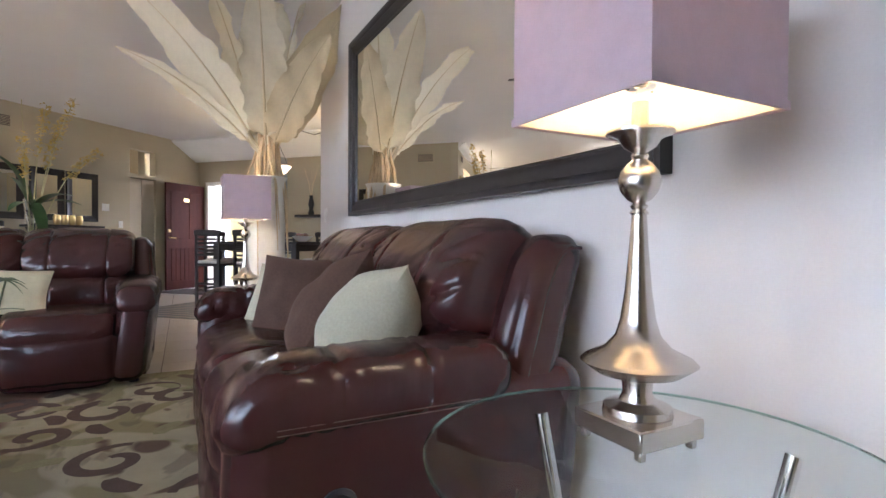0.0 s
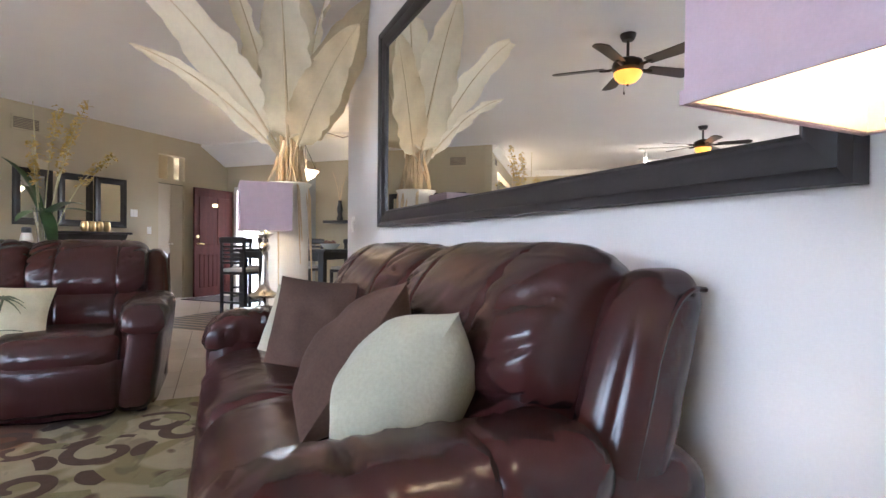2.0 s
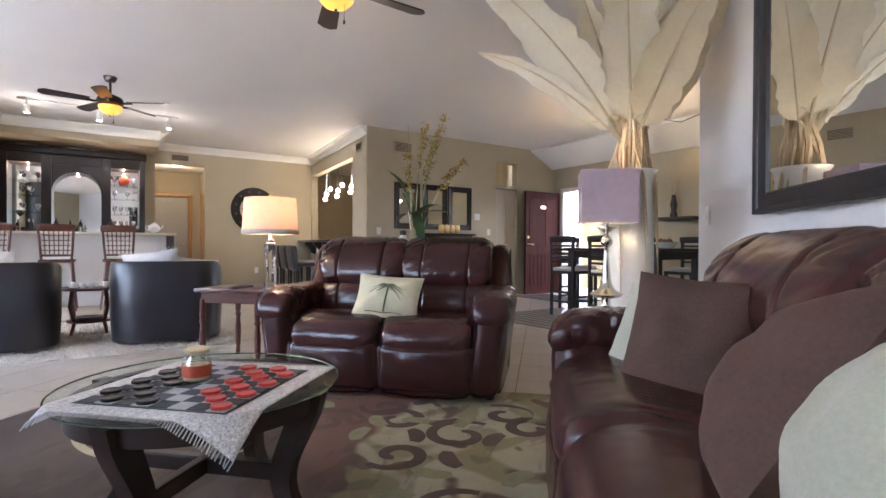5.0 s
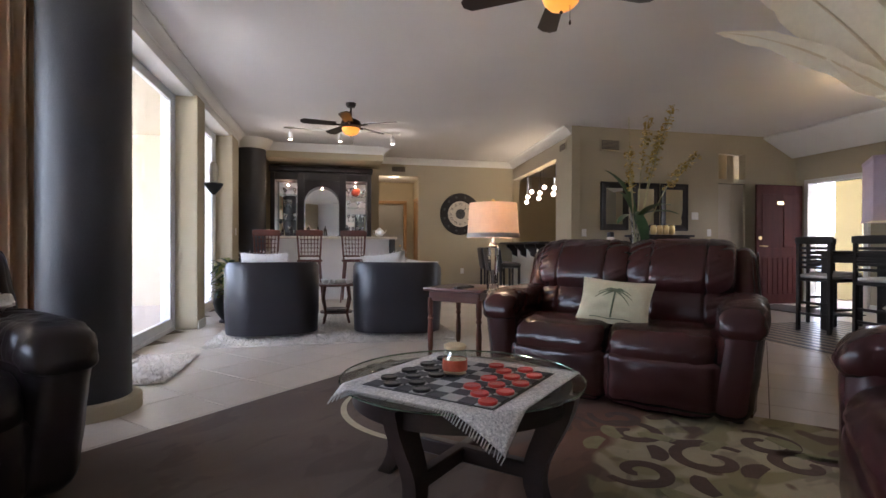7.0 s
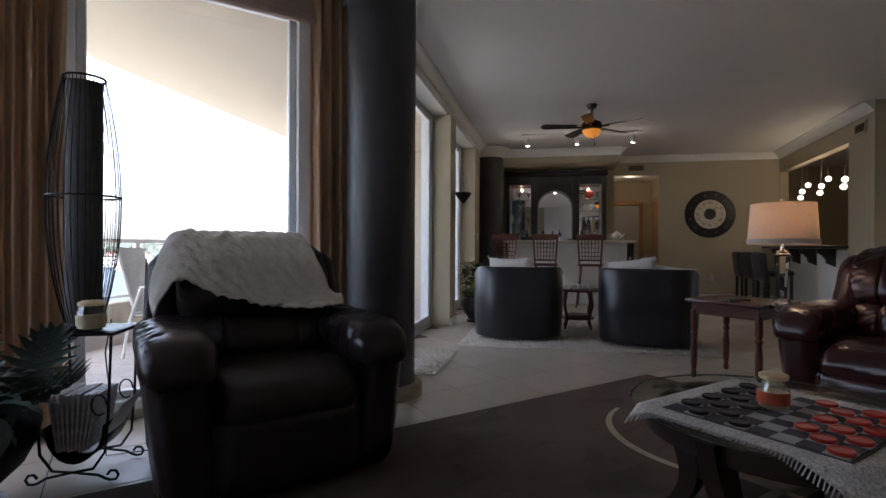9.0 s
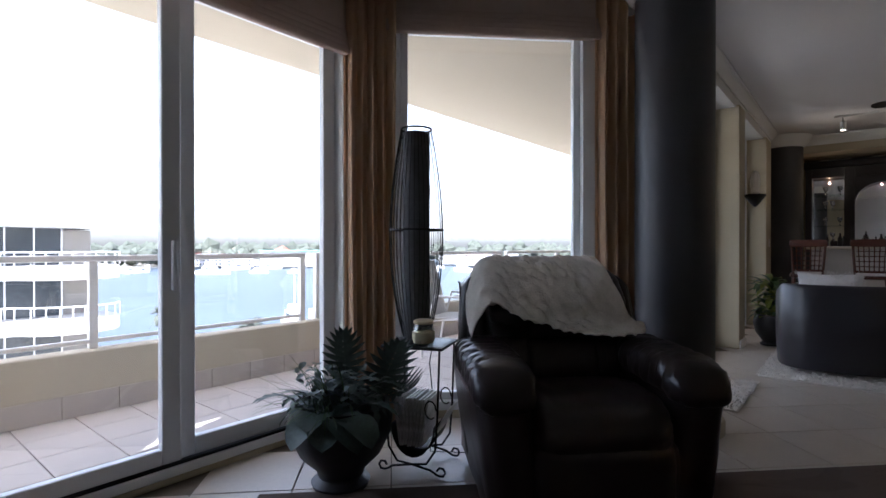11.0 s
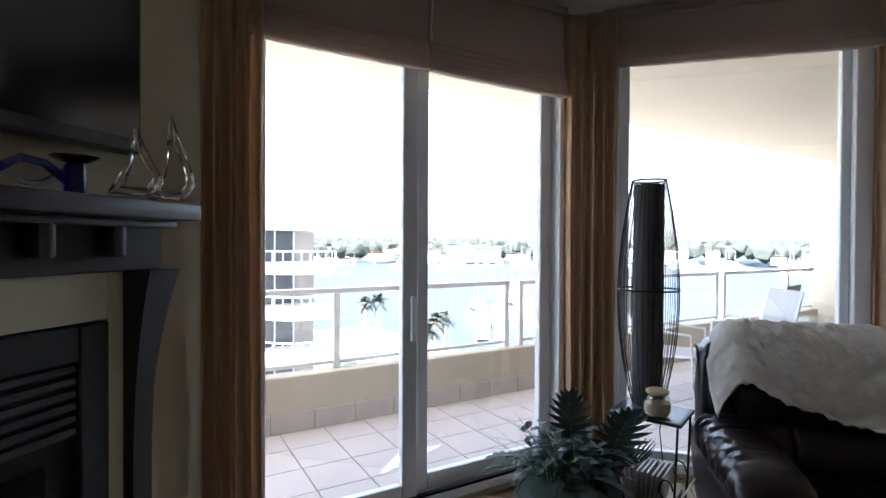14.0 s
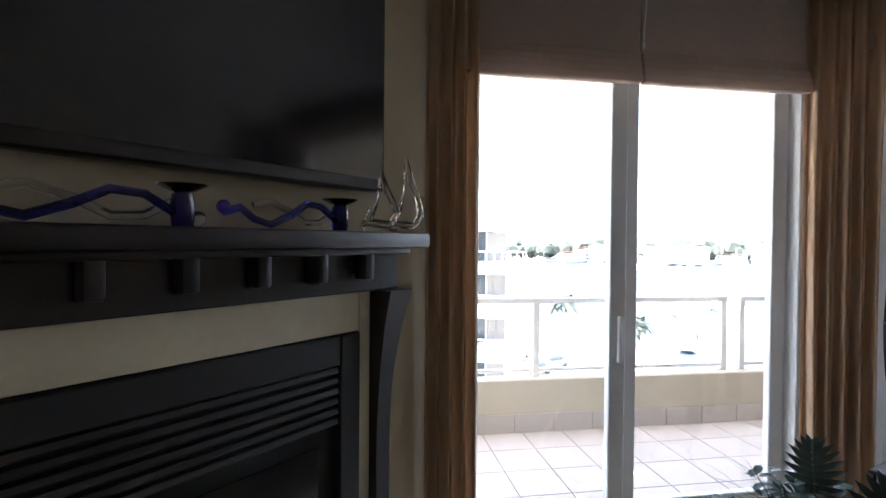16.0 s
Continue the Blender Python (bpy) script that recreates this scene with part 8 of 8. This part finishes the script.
for k in range(4):
    bm = bmesh.new()
    pts = [(0, 1.02), (-0.26, 1.02), (-0.25, 0.96), (-0.19, 0.92), (-0.14, 0.86), (-0.13, 0.80), (-0.06, 0.77), (0, 0.74)]
    v = [[bm.verts.new((x + dx, y, z)) for y, z in pts] for x, dx in ((-1.0 + 0.7 * k, -0.03), (-1.0 + 0.7 * k, 0.03))]
    bm.faces.new(v[0])
    bm.faces.new(v[1][::-1])
    for i in range(len(pts)):
        j = (i + 1) % len(pts)
        bm.faces.new((v[0][i], v[1][i], v[1][j], v[0][j]))
    bmesh.ops.recalc_face_normals(bm, faces=bm.faces[:])
    part("scroll_bracket", bm, WOOD_BLACK, kb)
pw = thing("white_panel", "white panelled front below the breakfast bar", "panel", on_kitchen(1.5, -0.012, 0), kind="structure")
part("panel", box((2.9, 0.02, 0.9), (0, 0, 0.55), 0.003), WHITE, pw)


def pendant(u, label):
    ob = thing("pendant_cluster", label, "lamp", on_kitchen(u, 0.12, CEIL_Z), "kitchen pendants")
    part("canopy", lathe([(0.01, -0.10), (0.05, -0.095), (0.055, -0.02), (0.055, 0)], seg=24), CHROME, ob)
    for dx, dy, dz in ((-0.08, 0, -0.86), (0.05, 0.05, -0.76), (0.04, -0.06, -0.98)):
        part("cord", tube([(dx * 0.3, dy * 0.3, -0.09), (dx, dy, dz + 0.05)], 0.004, 5), CHROME, ob)
        part("globe", ball(0.043, (dx, dy, dz), seg=18), GLOBE, ob, "lit frosted globe")


for u in (0.9, 1.75, 2.6):
    pendant(u, "chrome pendant with three lit glass globes")
    lamp_point("kitchen_pendant_light", on_kitchen(u, 0.12, CEIL_Z - 0.86).translation, 9, (1.0, 0.78, 0.5), 0.06)
CAB = mat("maple_cabinet", (0.50, 0.35, 0.20), 0.45, vary=0.2, scale=3, fine=30, bump=0.04, stretch=(4, 4, 0.7))
for k in range(6):
    up = thing("kitchen_cabinet", "maple wall cabinet in the kitchen", "cabinet", pose(-12.9 + 0.8 * k, 7.39, 1.5), "kitchen wall cabinets")
    part("body", box((0.78, 0.34, 0.85), (0, -0.172, 0.43), 0.004), CAB, up)
    dr = part("cabinet_door", box((0.74, 0.02, 0.8), (0, -0.355, 0.43), 0.006), CAB, up)
    part("handle", tube([(0.3, -0.37, 0.08), (0.3, -0.39, 0.1), (0.3, -0.39, 0.2), (0.3, -0.37, 0.22)], 0.006, 6), CHROME, dr)
    lo = thing("base_cabinet", "maple base cabinet in the kitchen", "cabinet", pose(-12.9 + 0.8 * k, 7.39, 0), "kitchen base cabinets")
    part("body", box((0.78, 0.58, 0.88), (0, -0.292, 0.44), 0.004), CAB, lo)
    dr = part("cabinet_door", box((0.74, 0.02, 0.74), (0, -0.595, 0.48), 0.006), CAB, lo)
kt = thing("kitchen_worktop", "dark stone kitchen worktop", "worktop", pose(-10.9, 7.39, 0.882))
part("slab", box((4.9, 0.62, 0.04), (0, -0.312, 0.02), 0.006), POT_BLACK, kt)
mw = thing("microwave", "steel microwave oven below the wall cabinets", "microwave", pose(-10.1, 7.04, 1.22))
part("body", box((0.74, 0.4, 0.42), (0, 0, 0.21), 0.01), STEEL, mw)
part("glass_door", box((0.5, 0.012, 0.3), (-0.08, -0.206, 0.21), 0.006), SCREEN, mw)
part("handle", box((0.02, 0.02, 0.3), (0.2, -0.225, 0.21), 0.005), CHROME, mw)
fc = thing("kitchen_faucet", "chrome gooseneck faucet at the pass-through", "faucet", on_kitchen(2.3, 0.5, 0.92))
part("neck", tube([(0, 0, 0), (0, 0, 0.22), (0.03, 0, 0.30), (0.1, 0, 0.33), (0.17, 0, 0.29), (0.18, 0, 0.22)], 0.014, 10), CHROME, fc)
part("base", cyl(0.03, 0.03), CHROME, fc)
sk = thing("sink_counter", "pale counter behind the pass-through", "counter", on_kitchen(1.5, 0.5, 0))
part("body", box((2.9, 0.5, 0.9), (0, 0.02, 0.45), 0.004), CAB, sk)


def low_chair(m):
    ob = thing("leather_bar_chair", "black leather bar chair at the breakfast bar", "chair", m, "chairs at the breakfast bar")
    part("seat", puff((0.46, 0.44, 0.1), (0, 0, 0.62), 0.04, 0.01, 0.004, 6), BLACKHIDE, ob)
    part("backrest", puff((0.46, 0.09, 0.46), (0, -0.2, 0.72), 0.035, 0.01, 0.004, 7, Matrix.Rotation(radians(8), 4, "X")), BLACKHIDE, ob)
    for sx in (-1, 1):
        for sy in (-1, 1):
            part("leg", box((0.04, 0.04, 0.58), (sx * 0.19, sy * 0.18, 0.29), 0.004), WOOD_BLACK, ob)
    return ob


lc = low_chair(on_kitchen(0.55, -0.62, 0))
for u in (1.25, 1.95):
    copy_thing(lc, on_kitchen(u, -0.62, 0, 4))


# ---- balcony furniture ----
def patio_chair(m):
    ob = thing("patio_chair", "pale sling patio chair on the balcony", "chair", m, "patio chairs")
    for sx in (-1, 1):
        part("side_frame", tube([(sx * 0.27, -0.3, 0.0), (sx * 0.27, -0.27, 0.35), (sx * 0.27, -0.25, 0.62), (sx * 0.27, 0.15, 0.64), (sx * 0.27, 0.25, 0.3), (sx * 0.27, 0.3, 0)], 0.014, 8), RAIL, ob)
        part("back_frame", tube([(sx * 0.25, -0.26, 0.42), (sx * 0.25, 0.2, 0.38), (sx * 0.25, 0.36, 0.98)], 0.013, 8), RAIL, ob)
    part("sling_seat", box((0.5, 0.48, 0.012), (0, -0.03, 0.41), 0.003), CLOTH_PALE, ob)
    part("sling_back", box((0.5, 0.012, 0.6), (0, 0.29, 0.7), 0.003, turn=Matrix.Rotation(radians(-14), 4, "X")), CLOTH_PALE, ob)
    return ob


pc = patio_chair(pose(-5.5, -2.9, 0, 0, 0, 60))
for x, y, rz in ((-6.6, -2.2, 100), (-6.4, -3.3, 10), (-4.55, -3.15, 200)):
    copy_thing(pc, pose(x, y, 0, 0, 0, rz))
pt = thing("patio_table", "round glass patio table on the balcony", "table", pose(-5.9, -2.75, 0))
part("glass_top", lathe([(0.01, 0.70), (0.45, 0.70), (0.455, 0.706), (0.45, 0.712), (0.01, 0.712)], seg=40), TABLEGLASS, pt)
for k in range(4):
    a = radians(45 + 90 * k)
    part("leg", tube([(0.38 * math.cos(a), 0.38 * math.sin(a), 0.70), (0.3 * math.cos(a), 0.3 * math.sin(a), 0.35), (0.38 * math.cos(a), 0.38 * math.sin(a), 0)], 0.013, 8), RAIL, pt)


# ---- floor tiles ----
def inside(p, poly):
    x, y = p
    c = False
    for (x0, y0), (x1, y1) in zip(poly, poly[1:] + poly[:1]):
        if (y0 > y) != (y1 > y) and x < (x1 - x0) * (y - y0) / (y1 - y0) + x0:
            c = not c
    return c


def tile_mesh(size, material, name):
    me = bpy.data.meshes.new(name)
    bm = box((size, size, 0.012), (0, 0, -0.006), 0.0025)
    bm.to_mesh(me)
    bm.free()
    me.materials.append(material)
    return me


def lay(prefix, poly, material, parent, near, most, step=0.46, slant=45):
    me = tile_mesh(step - 0.006, material, "tile")
    turn = Matrix.Rotation(radians(slant), 4, "Z")
    spots = []
    for i in range(-40, 40):
        for j in range(-40, 40):
            s, n = 0.30 + step * (i + 0.5), -2.53 + step * (j + 0.5)
            p = dg(s, n)[:2] if slant else (step * (i + 0.5), -3.93 + step * (j + 0.5))
            if inside(p, poly):
                spots.append(((p[0] - near[0]) ** 2 + (p[1] - near[1]) ** 2, p))
    spots.sort()
    rest = bmesh.new()
    for k, (_, p) in enumerate(spots):
        m = Matrix.Translation((*p, 0)) @ turn
        if k < most:
            ob = new("tile", me)
            ob.parent = parent
            ob.matrix_basis = m
        else:
            box((step - 0.006, step - 0.006, 0.012), m @ Vector((0, 0, -0.006)), 0, rest, turn)
    if spots[most:]:
        r = part("tile_field", rest, material, parent, smooth=False)
        tagged(r, kind="stuff")
    else:
        rest.free()


lay("room", ROOM, TILE, bpy.data.objects["floor"], (-3.8, 0.4), 290)
lay("balcony", [(5.9, -0.7), (5.9, -3.93), (-9.3, -3.93), (-9.3, -1.2), (-4.0, -1.2), (-2.6, -2.48), (0.1, -2.48), (1.6, -1.2)], BTILE, bpy.data.objects["balcony_floor"], (-1.5, -3.0), 180, 0.335, 0)
for k in range(20):
    t = new("skirting_tile", bpy.data.meshes.get("skirting") or tile_mesh(0.01, BTILE, "skirting_tmp"))
    if k == 0:
        bm = box((0.328, 0.012, 0.15), (0, 0, 0.075), 0.002)
        me = bpy.data.meshes.new("skirting")
        bm.to_mesh(me)
        bm.free()
        me.materials.append(BTILE)
        t.data = me
    t.parent = bpy.data.objects["parapet"]
    t.matrix_basis = pose(0.9 - 0.334 * k, -3.913, 0)
